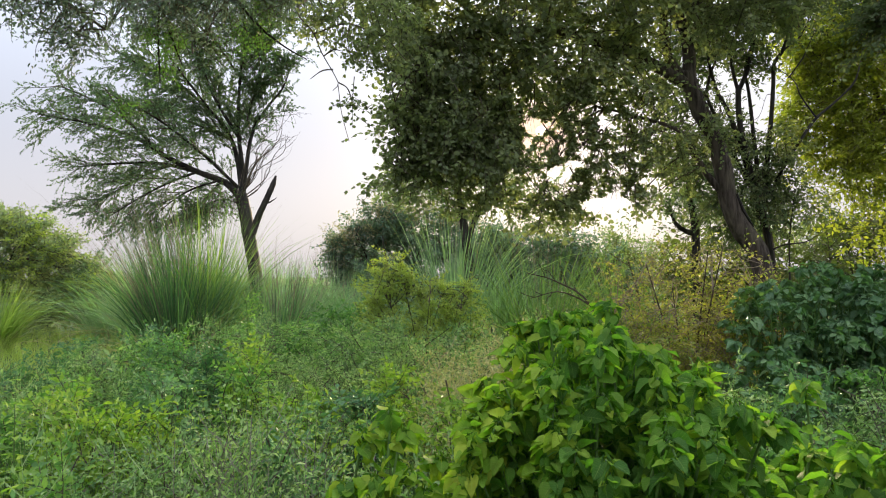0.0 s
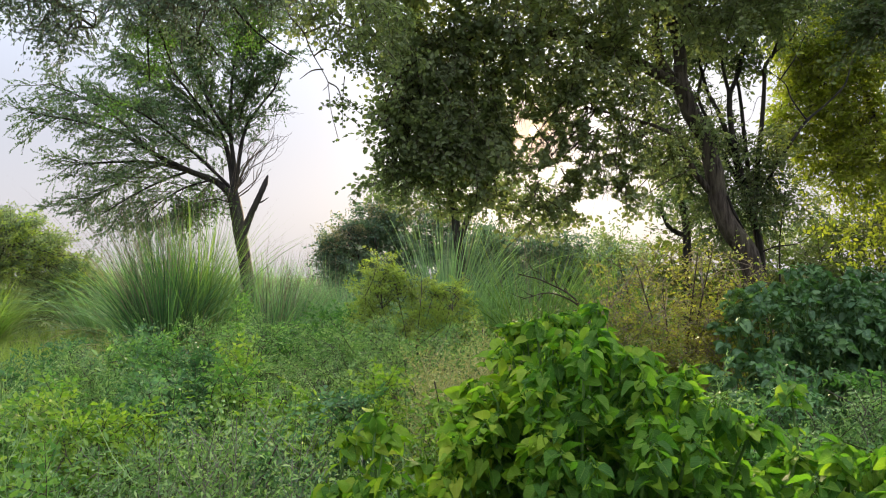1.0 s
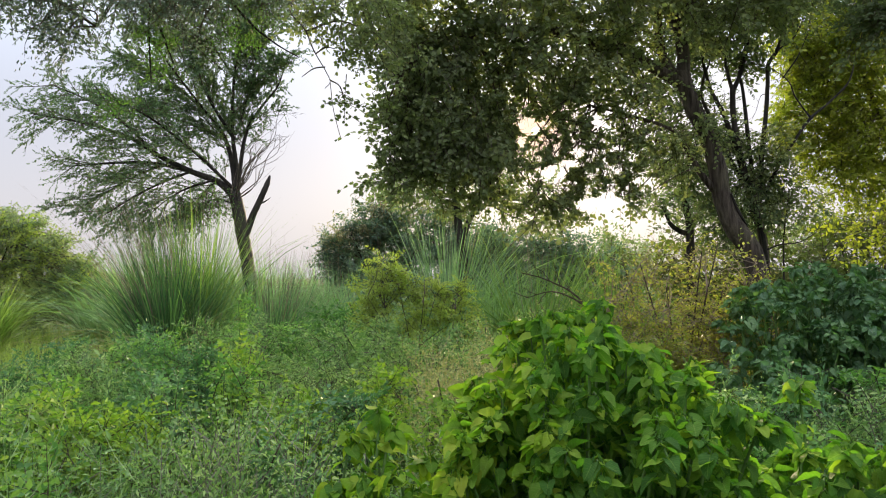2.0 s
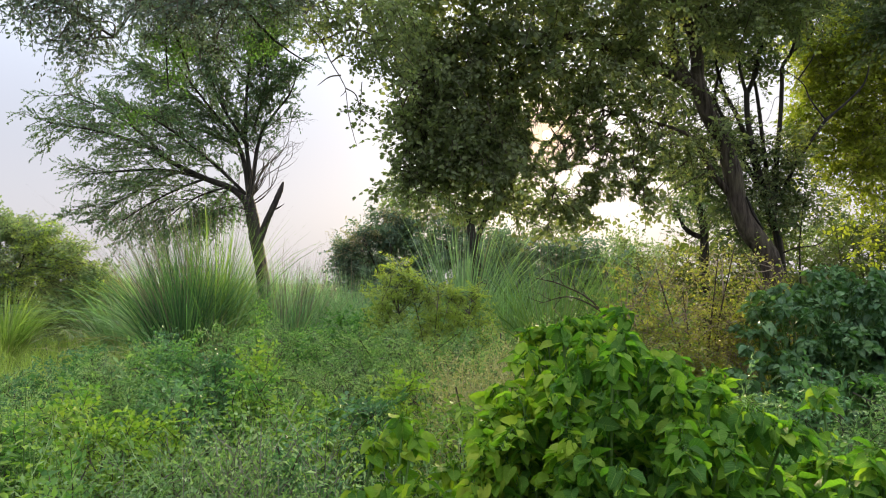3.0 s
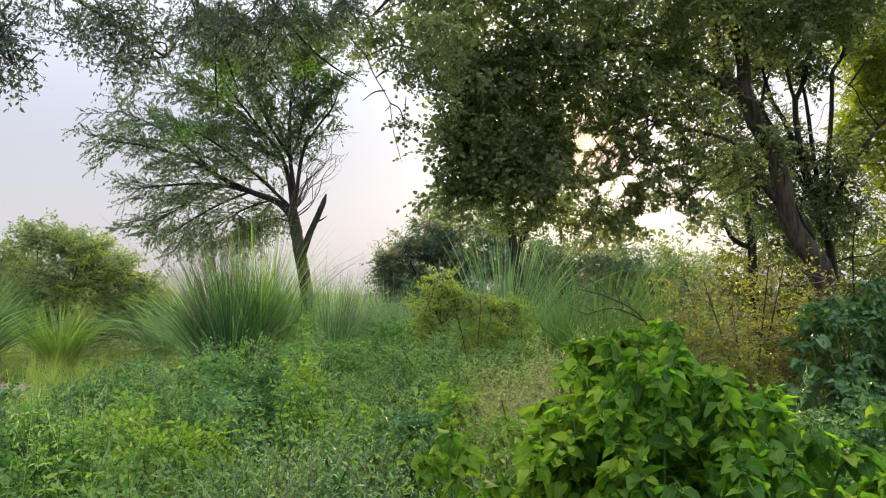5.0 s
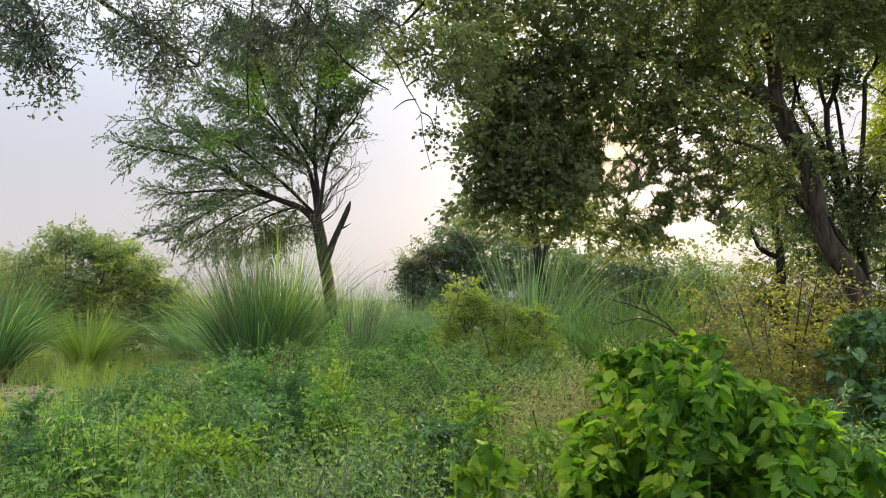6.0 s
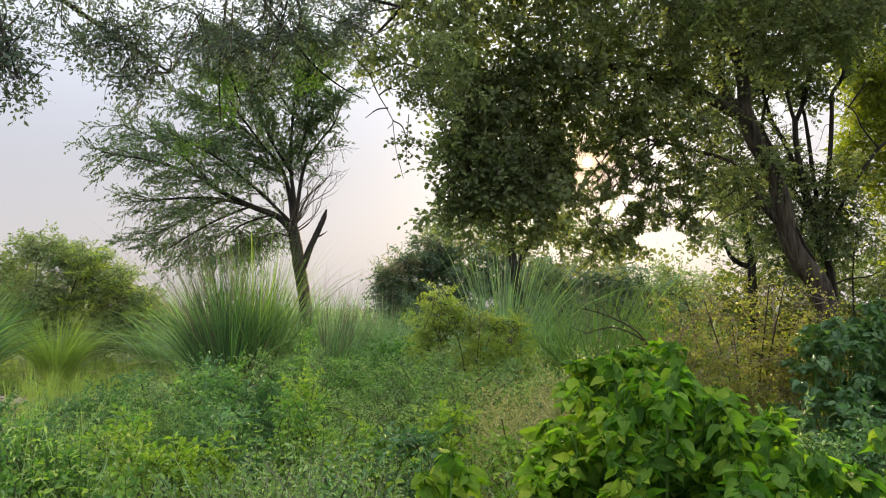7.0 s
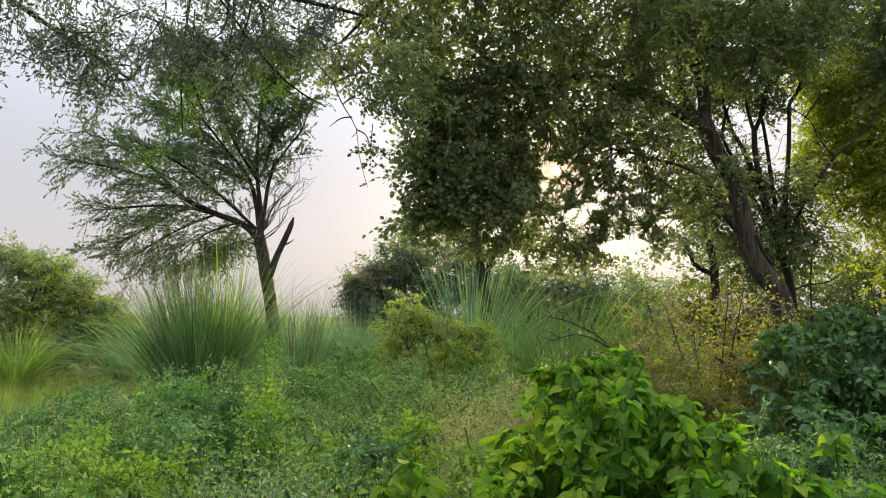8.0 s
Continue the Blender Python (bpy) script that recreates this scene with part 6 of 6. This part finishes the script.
def meadow():
    """Growths of several weeds, each kind keeping to its own drifts, low beside the path."""
    rng = np.random.default_rng(600)
    herbs = [herb(610 + i, 5, 8, 0.06) for i in range(6)]
    herbs_far = [herb(660 + i, 5, 7, 0.07) for i in range(4)]
    leafy_near = [bushy(620 + i, 11, 6, 0.054, 0.46, 0.26, False) for i in range(4)]
    leafy_far = [bushy(625 + i, 10, 6, 0.062, 0.5, 0.34, True) for i in range(4)]
    bright_near = [bushy(630 + i, 9, 5, 0.066, 0.6, 0.24, False, 0.1) for i in range(4)]
    bright_far = [bushy(635 + i, 9, 5, 0.075, 0.6, 0.32, True, 0.1) for i in range(4)]
    dark_near = [bushy(650 + i, 9, 6, 0.05, 0.42, 0.28, False) for i in range(3)]
    fine = [bushy(655 + i, 8, 5, 0.065, 0.32, 0.32, True, 0.3) for i in range(4)]
    tufts = [(tuft(640 + i, 12, 0.009),) for i in range(5)]
    two = [("foliage", M_WEED), ("stem_growth", M_STEM)]

    def drift(x, y, k):
        """Which kind holds a spot: four overlapping fields."""
        f = np.stack([patches(x, y, sc, sh) + 0.5 * patches(x, y, 2.5 * sc, 2.7 * sh + 1) for sc, sh in ((1.5, 0.4), (1.3, 3.1), (1.7, 5.3), (1.6, 7.7))])
        f = f * np.array([1.0, 1.0, 0.92, 0.92])[:, None]
        return np.clip(0.5 + 2.5 * (f[k] - np.max(np.delete(f, k, axis=0), axis=0)), 0.05, 1)

    def hh(p, base):
        low = np.clip(0.16 + 0.84 * (to_path(p[:, 0], p[:, 1]) - 2.1) / 5.2, 0.16, 1)
        low = np.where(p[:, 0] < -2.5, low, 1)
        verge = p[:, 0] < -0.6 * p[:, 1]
        low = np.where(verge, np.minimum(low, np.clip(0.95 - 0.085 * (p[:, 1] - 3), 0.16, 1)), low)
        return 0.9 * base * low * (0.5 + 0.12 * patches(p[:, 0], p[:, 1], 0.9, 2.0) + 0.4 * patches(p[:, 0], p[:, 1], 2.9, 0.7)) * (1 + 0.018 * np.clip(p[:, 1] - 4.5, 0, 9))

    def split(p):
        near = p[:, 1] < 5.6
        return p[near], p[~near]
    flowery = [("foliage", M_HERB), ("stem_growth", M_STEM), ("flower_growth", M_PALESTEM)]
    p, q = split(scatter(rng, 32, 5, lambda x, y: np.where(y < 5.6, 0.25, 0.05) + 0.75 * drift(x, y, 0)))
    sow("feathery_weeds", "fine grey-green branching weeds with tiny pale flower heads", "weeds", herbs, flowery, p, hh(p, 1.12), rng)
    sow("feathery_weeds", "grey-green branching weeds in the middle of the meadow", "weeds", herbs_far, flowery, q, hh(q, 1.12), rng)
    p, q = split(scatter(rng, 11, 3, lambda x, y: drift(x, y, 1)))
    sow("leafy_weeds", "bushy green leafy weeds with small oval leaves", "weeds", leafy_near, two, p, hh(p, 1.02), rng)
    sow("leafy_weeds", "bushy green weeds across the middle of the meadow", "weeds", leafy_far, two, q, hh(q, 1.02), rng)
    p, q = split(scatter(rng, 10, 3, lambda x, y: drift(x, y, 2)))
    sow("bright_weeds", "bright yellow-green broad-leaved bushy weeds", "weeds", bright_near, [("foliage", M_BRIGHT), ("stem_growth", M_STEM)], p, hh(p, 1.12), rng)
    sow("bright_weeds", "bright yellow-green weeds further into the meadow", "weeds", bright_far, [("foliage", M_BRIGHT), ("stem_growth", M_STEM)], q, hh(q, 1.04), rng)
    p, q = split(scatter(rng, 12, 3, lambda x, y: drift(x, y, 3)))
    sow("dark_weeds", "deep green bushy weeds in the meadow", "weeds", dark_near, [("foliage", M_DARKWEED), ("stem_growth", M_STEM)], p, hh(p, 1.0), rng)
    sow("fine_weeds", "feathery fine-leaved green weeds in the meadow", "weeds", fine, [("foliage", M_HERB), ("stem_growth", M_STEM)], q, hh(q, 1.04), rng)
    p = scatter(rng, 3, 1.5, lambda x, y: 0.3 + 0.7 * patches(x, y, 2.1, 6.0))
    sow("fine_weeds", "feathery fine-leaved weeds among the others", "weeds", fine, [("foliage", M_HERB), ("stem_growth", M_STEM)], p, hh(p, 1.0), rng)
    p = scatter(rng, 8, 2.5, lambda x, y: 0.3 + 0.7 * patches(x, y, 0.7, 1.5))
    sow("meadow_grass", "tall green meadow grass between the weeds", "grass", tufts, [("foliage", M_GRASS)], p, hh(p, 0.92), rng)
    tall = [herb(665 + i, 5, 12, 0.036, 0.011) for i in range(5)]
    p = np.stack([rng.uniform(-0.75, 0.2, 420), rng.uniform(2.5, 6.5, 420)], axis=1)
    p[:, 0] *= p[:, 1] * 0.85
    p = p[rng.uniform(size=420) < 0.02 + 0.55 * patches(p[:, 0], p[:, 1], 1.9, 5.1)]
    p = p[clear_of(p[:, 0], p[:, 1])]
    sow("feathery_weeds", "thin pale-stemmed weeds rising above the others", "weeds", tall, [("foliage", M_HERB), ("stem_growth", M_PALESTEM), ("flower_growth", M_PALESTEM)], p, np.full(len(p), 0.98), rng)
    p = np.stack([rng.uniform(-9, -4.4, 380), rng.uniform(8.5, 13, 380)], axis=1)
    p = p[to_path(p[:, 0], p[:, 1]) > 0.75]
    sow("verge_grass", "soft yellow-green grass between the path and the reeds", "grass", tufts, [("foliage", M_VERGE)], p, rng.uniform(0.35, 0.75, len(p)), rng)
    p = np.stack([rng.uniform(1.15, 3.3, 150), rng.uniform(3.0, 4.9, 150)], axis=1)
    p = p[clear_of(p[:, 0], p[:, 1])]
    sow("feathery_weeds", "deep-green branching weeds before the dark bush", "weeds", herbs, [("foliage", M_DARKWEED), ("stem_growth", M_STEM), ("flower_growth", M_HERB)], p, np.full(len(p), 1.02), rng)
    p = scatter(rng, 2.5, 1.5, lambda x, y: patches(x, y, 1.3, 4.0) ** 2)
    sow("dry_grass", "dry straw-coloured grass tufts", "grass", tufts, [("foliage", M_STRAW)], p, hh(p, 0.95), rng)
    # yellowing grass and fallen leaves along the path
    p = PATH_SPOTS[rng.integers(2, 8, 420)] + rng.normal(0, 0.9, (420, 2))
    p = p[to_path(p[:, 0], p[:, 1]) > 0.55]
    sow("verge_grass", "short yellowing grass along the path", "grass", tufts, [("foliage", M_REEDYELLOW)], p, rng.uniform(0.15, 0.4, len(p)), rng)
    p = np.stack([rng.uniform(-13, -4.8, 620), rng.uniform(11, 19, 620)], axis=1)
    p = p[to_path(p[:, 0], p[:, 1]) > 0.6]
    sow("verge_grass", "yellow-green rough grass beyond the path", "grass", tufts, [("foliage", M_VERGE)], p, rng.uniform(0.35, 0.95, len(p)), rng)
    n = 700
    p = PATH_SPOTS[rng.integers(1, 8, n)] + rng.normal(0, 0.45, (n, 2))
    pos = np.stack([p[:, 0], p[:, 1], ground_height(p[:, 0], p[:, 1]) + 0.03], axis=1)
    x, y, z = frames_of(rng.normal(size=(n, 3)) * np.array([1, 1, 0.15]), rng.normal(size=(n, 3)) * 0.25 + np.array([0, 0, 1.0]))
    v, f = place(*oval_leaf(0.5), pos, x, y, z, rng.uniform(0.04, 0.11, n))
    tagged(new("leaf_litter", mesh_np("leaf_litter", v, f, M_LITTER)), "dry brown fallen leaves on the path", "leaf litter", kind="stuff")


meadow()


# ---- single weeds standing out of the meadow ----
def weed_plant(name, label, at, height, pairs, leaf_len, width, mat, seed, branches=3):
    """One upright weed whose stem and every leaf are parts of their own."""
    rng = np.random.default_rng(seed)
    root = thing(name, at, label, "weed", "single weeds")
    base = np.array(at, float)
    v, f = oval_leaf(width)
    blade = [mesh_np("leaf", v * np.array([1, 1, k]), f, mat) for k in (0.6, 1.0, 1.6)]
    for b in range(branches):
        a0 = rng.uniform(0, 6.28)
        r = 0.0 if b == 0 else rng.uniform(0.08, 0.2)
        top = base + np.array([math.cos(a0) * r, math.sin(a0) * r, height * (1 - 0.12 * b)])
        line = bend([base - np.array([0, 0, 0.03]), base * 0.5 + top * 0.5 + np.append(rng.normal(0, 0.015, 2), 0), top], 5)
        stalk = part("stem", *tube(line, [0.006, 0.004, 0.002], 5), M_STEM, root)
        for k in range(pairs):
            t = 1 - 0.6 * k / pairs
            i = t * (len(line) - 1)
            q = line[int(i)] + (line[min(len(line) - 1, int(i) + 1)] - line[int(i)]) * (i - int(i))
            for h in (0, math.pi):
                a = a0 + k * 1.57 + h + rng.normal(0, 0.2)
                way = np.array([[math.cos(a), math.sin(a), rng.uniform(-0.5, 0.25) + 0.5 * (k == 0)]])
                x, y, z = frames_of(way, np.array([[0, 0, 1.0]]) + rng.normal(size=(1, 3)) * 0.25)
                size = leaf_len * (0.5 + 0.5 * min(1, k / 2)) * rng.uniform(0.75, 1.2)
                leaf = new("leaf", blade[rng.integers(0, 3)])
                leaf.parent = stalk
                m = Matrix([[float(c[0][r_]) for c in (x, y, z)] for r_ in range(3)]).to_4x4()
                leaf.matrix_local = Matrix.Translation(Vector(q - base)) @ m @ Matrix.Diagonal((size, size, size, 1))
    return root


M_BRIGHT1 = leaf_material("bright_weed_leaf_single", [(0.14, 0.27, 0.02), (0.24, 0.37, 0.025), (0.34, 0.43, 0.03)], 0.45, 0.5, 0.5, False, True)
M_WEED1 = leaf_material("broad_weed_leaf_single", [(0.06, 0.16, 0.048), (0.125, 0.27, 0.052), (0.25, 0.39, 0.06)], 0.45, 0.5, 0.7, False, True)


def dry_weed(label, at, height, seed, arms, stem_mat, head_mat):
    """A thin branching weed gone to seed."""
    leaves, stems, heads = herb(seed, 5, arms, 0.03, 0.013)
    root = thing("dry_weed", at, label, "weed", "dry weeds")
    base = np.array(at, float)
    part("stem_growth", stems[0] * height + base, stems[1], stem_mat, root, "", "stuff")
    part("foliage", leaves[0] * height + base, leaves[1], head_mat, root, "", "stuff")
    part("seed_growth", heads[0] * height + base, heads[1], head_mat, root, "", "stuff")
    return root


def single_weeds():
    rng = np.random.default_rng(700)
    bright = [weed_plant("weed_plant", "bright yellow-green broad-leaved weed in the meadow", (-1.0 + 0.25 * i, 4.35 - 0.2 * i, 0), 1.05 - 0.03 * i, 9, 0.056, 0.58, M_BRIGHT1, 710 + i) for i in range(3)]
    green = [weed_plant("weed_plant", "green leafy weed with oval leaves in the meadow", (-0.3 + 0.3 * i, 4.6 + 0.15 * i, 0), 0.95, 10, 0.054, 0.46, M_WEED1, 720 + i) for i in range(3)]
    spots = [(-2.3, 4.0), (-2.15, 4.2), (-2.45, 4.25), (-1.9, 3.6), (-2.0, 4.5), (-1.25, 4.1), (-1.1, 4.6), (-0.75, 4.15), (-0.55, 3.9), (-1.5, 5.2), (-2.9, 5.0), (-3.2, 5.4), (-0.2, 3.9), (-0.35, 4.9), (0.35, 4.9), (-1.6, 3.3)]
    for i, (x, y) in enumerate(spots):
        copy_thing(bright[i % 3], pose(x, y, rng.uniform(-0.12, 0), 0, 0, rng.uniform(0, 360)))
    for i in range(40):
        y = rng.uniform(2.8, 6.2)
        x = rng.uniform(-0.62 * y - 0.3, 0.15 * y)
        if (x - 0.3) ** 2 + (y - 2.6) ** 2 > 0.5:
            copy_thing(green[i % 3], pose(x, y, rng.uniform(-0.25, 0.0), 0, 0, rng.uniform(0, 360)))
    grey = bpy.data.materials["grey_stem"]
    for i in range(9):
        dry_weed("thin grey dried weed with branching stems", (-0.55 + 0.07 * i - 0.35 * (i % 3), 2.95 + 0.11 * i, 0), rng.uniform(0.86, 1.0), 750 + i, 16, grey, M_HERB)
    for i in range(10):
        dry_weed("thin grey dried weed with branching stems", (-0.62 + 0.042 * i, 2.75 + 0.08 * (i % 4), 0), rng.uniform(0.96, 1.1), 830 + i, 26, grey, M_HERB)
    for i in range(6):
        dry_weed("tan seeding weed with feathery dry heads", (0.12 + 0.1 * (i % 4) + rng.normal(0, 0.05), 5.2 + 0.12 * (i // 4), 0), rng.uniform(1.0, 1.2), 770 + i, 18, M_STALK, M_SEED)
    for i in range(9):
        dry_weed("tan seeding weed with feathery dry heads", (0.48 + 0.055 * i + rng.normal(0, 0.03), 5.1 + 0.12 * (i % 3), 0), rng.uniform(1.08, 1.27), 780 + i, 34, M_STRAW, M_SEED)
    for i in range(20):
        dry_weed("tan seeding weed with feathery dry heads", (0.1 + 0.035 * i + rng.normal(0, 0.04), 4.1 + 0.3 * (i % 4) + rng.normal(0, 0.08), 0), rng.uniform(0.98, 1.16), 800 + i, 30, M_STRAW, M_SEED)
    for i in range(5):
        dry_weed("tan seeding weed with feathery dry heads", (0.95 + 0.12 * i, 6.2 + rng.normal(0, 0.15), 0), rng.uniform(1.15, 1.35), 790 + i, 18, M_STALK, M_SEED)


bark_material("grey_stem", (0.10, 0.09, 0.075), (0.24, 0.22, 0.18), 40, 0.8, 0.002)
single_weeds()


# ---- bushy weeds that stand above the rest of the meadow ----
def weed_bush(label, at, top, radius, mat, seed):
    rng = np.random.default_rng(seed)
    x, y, z = at
    clumps = [(x, y, top * 0.72, radius * 0.8, radius * 0.8, top * 0.26, int((20 if y < 7 else 13) * radius / 0.35))]
    for k in range(4):
        a = rng.uniform(0, 6.28)
        clumps.append((x + math.cos(a) * radius * 0.7, y + math.sin(a) * radius * 0.7, top * rng.uniform(0.55, 0.8), radius * 0.45, radius * 0.45, top * 0.2, int((9 if y < 7 else 5) * radius / 0.35)))
    for k in range(3):
        a = rng.uniform(0, 6.28)
        clumps.append((x + math.cos(a) * radius * 0.5, y + math.sin(a) * radius * 0.5, top * 0.98, 0.06, 0.06, 0.08, 3))
    leafy_tree("weed_bush", label, "weed", at, fan_stems(at, 8, radius * 0.8, top * 0.85, 0.008, seed + 1), clumps, S_FINE if mat is M_HERB else S_WEED, mat, M_STEM, seed + 2, (0.2, 0.36) if y < 7 else (0.3, 0.5), -0.35, 2, 0.005, group="weed bushes")


BUSHES = [(-3.3, 6.6, 1.0, 0.42, M_DARKWEED), (-2.6, 7.2, 1.06, 0.4, M_WEED), (-2.0, 7.3, 1.06, 0.36, M_HERB), (-1.05, 7.6, 1.06, 0.42, M_HERB), (-0.4, 7.9, 1.06, 0.42, M_HERB), (-3.9, 5.6, 0.7, 0.36, M_WEED),
          (-2.9, 4.7, 0.95, 0.3, M_DARKWEED), (-2.25, 4.05, 0.95, 0.28, M_WEED), (-1.75, 5.2, 0.98, 0.3, M_DARKWEED), (-0.85, 5.4, 1.0, 0.3, M_HERB), (-0.1, 6.4, 1.05, 0.34, M_HERB), (0.75, 7.3, 1.05, 0.4, M_HERB),
          (0.5, 8.6, 1.05, 0.4, M_HERB), (-4.6, 8.0, 0.5, 0.4, M_HERB), (-2.0, 9.2, 1.06, 0.5, M_HERB), (-1.3, 10.4, 1.15, 0.5, M_WEED), (1.3, 7.6, 1.15, 0.4, M_HERB), (1.9, 7.8, 1.2, 0.45, M_WEED),
          (-1.68, 3.85, 0.98, 0.2, M_BRIGHT), (-1.5, 3.6, 0.93, 0.2, M_BRIGHT), (-1.3, 3.85, 0.9, 0.22, M_BRIGHT), (-1.08, 4.9, 1.12, 0.1, M_BRIGHT), (-1.0, 4.65, 1.02, 0.2, M_WEED), (-0.56, 4.25, 0.96, 0.2, M_BRIGHT),
          (-0.1, 4.55, 1.04, 0.16, M_BRIGHT), (-0.25, 4.1, 0.98, 0.17, M_DARKWEED), (0.3, 3.9, 1.0, 0.18, M_BRIGHT), (-2.45, 5.7, 1.02, 0.3, M_HERB), (-2.05, 6.0, 1.1, 0.28, M_DARKWEED), (-1.65, 5.7, 1.06, 0.24, M_DARKWEED),
          (-1.66, 7.7, 1.1, 0.35, M_HERB), (-0.75, 7.0, 1.06, 0.3, M_HERB), (-0.42, 3.4, 0.9, 0.18, M_DARKWEED), (-0.95, 3.3, 0.86, 0.2, M_HERB), (-1.25, 3.1, 0.8, 0.18, M_WEED), (-2.1, 4.6, 0.95, 0.25, M_WEED),
          (-2.7, 6.3, 1.0, 0.28, M_HERB), (-3.3, 5.2, 0.8, 0.28, M_HERB), (-1.4, 4.5, 0.95, 0.2, M_DARKWEED), (-0.55, 5.0, 1.0, 0.2, M_HERB), (-1.2, 5.6, 1.02, 0.22, M_HERB), (-3.0, 8.0, 1.0, 0.4, M_DARKWEED),
          (-2.4, 8.3, 1.04, 0.35, M_HERB), (-1.5, 8.7, 1.06, 0.4, M_WEED), (-0.7, 8.9, 1.08, 0.4, M_HERB), (0.1, 7.4, 1.06, 0.3, M_HERB), (0.6, 6.4, 1.08, 0.26, M_HERB), (0.35, 5.7, 1.04, 0.22, M_HERB),
          (1.55, 3.7, 1.12, 0.2, M_HERB), (1.9, 3.9, 1.12, 0.22, M_DARKWEED), (2.2, 3.7, 1.1, 0.22, M_HERB), (1.5, 3.25, 0.98, 0.18, M_WEED), (2.5, 4.1, 1.15, 0.25, M_WEED), (1.9, 3.3, 0.98, 0.2, M_HERB)]
WORDS = {M_HERB.name: "grey-green feathery bushy weed in the meadow", M_DARKWEED.name: "deep green bushy weed rising above the meadow", M_WEED.name: "green leafy bushy weed in the meadow", M_BRIGHT.name: "bright yellow-green bushy weed in the meadow"}
for i, (bx, by, bt, br, bm_) in enumerate(BUSHES):
    weed_bush(WORDS[bm_.name], (bx, by, 0), bt * 0.94, br, bm_, 850 + 7 * i)


leafy_tree("weed_plant", "tall slender green weed rising out of the meadow", "weed", (-1.4, 6.0, 0), [([(-1.4, 6.0, -0.05), (-1.38, 6.0, 0.6), (-1.42, 6.0, 1.38)], [0.009, 0.007, 0.003])],
           [(-1.4 + 0.02 * (k % 3), 6.0, 0.55 + 0.105 * k, 0.055 - 0.004 * k, 0.05 - 0.004 * k, 0.04, 3) for k in range(9)], S_WEED, M_WEED, M_STEM, 1200, (0.16, 0.24), -0.2, 1, 0.004, group="single weeds")


# ---- bare crooked branches of a dead shrub between the reed grass and the yellowing shrub ----
def dead_shrub():
    rng = np.random.default_rng(990)
    root = thing("dead_shrub", (1.75, 6.5, 0), "bare grey dead shrub with thin crooked branches", "shrub")
    main = [[(1.75, 6.5, -0.05), (1.6, 6.5, 0.8), (1.4, 6.5, 1.35), (1.1, 6.45, 1.55), (0.85, 6.4, 1.62)], [(1.7, 6.5, 0.6), (1.55, 6.6, 1.2), (1.2, 6.6, 1.45), (0.9, 6.6, 1.4)],
            [(1.72, 6.5, 0.7), (1.8, 6.4, 1.3), (1.7, 6.4, 1.75)]]
    for pts in main:
        line = bend(pts, 5)
        part("branch", *tube(line, [0.012, 0.008, 0.003], 6, 0.06, rng), M_TWIG, root)
        shoots = side_shoots(line, 0.12, 0.32, 0.8, rng, 0.45)
        part("twigwork", *join([tube(l, [0.004, 0.0015], 4) for l in shoots]), M_TWIG, root, "", "stuff")


dead_shrub()
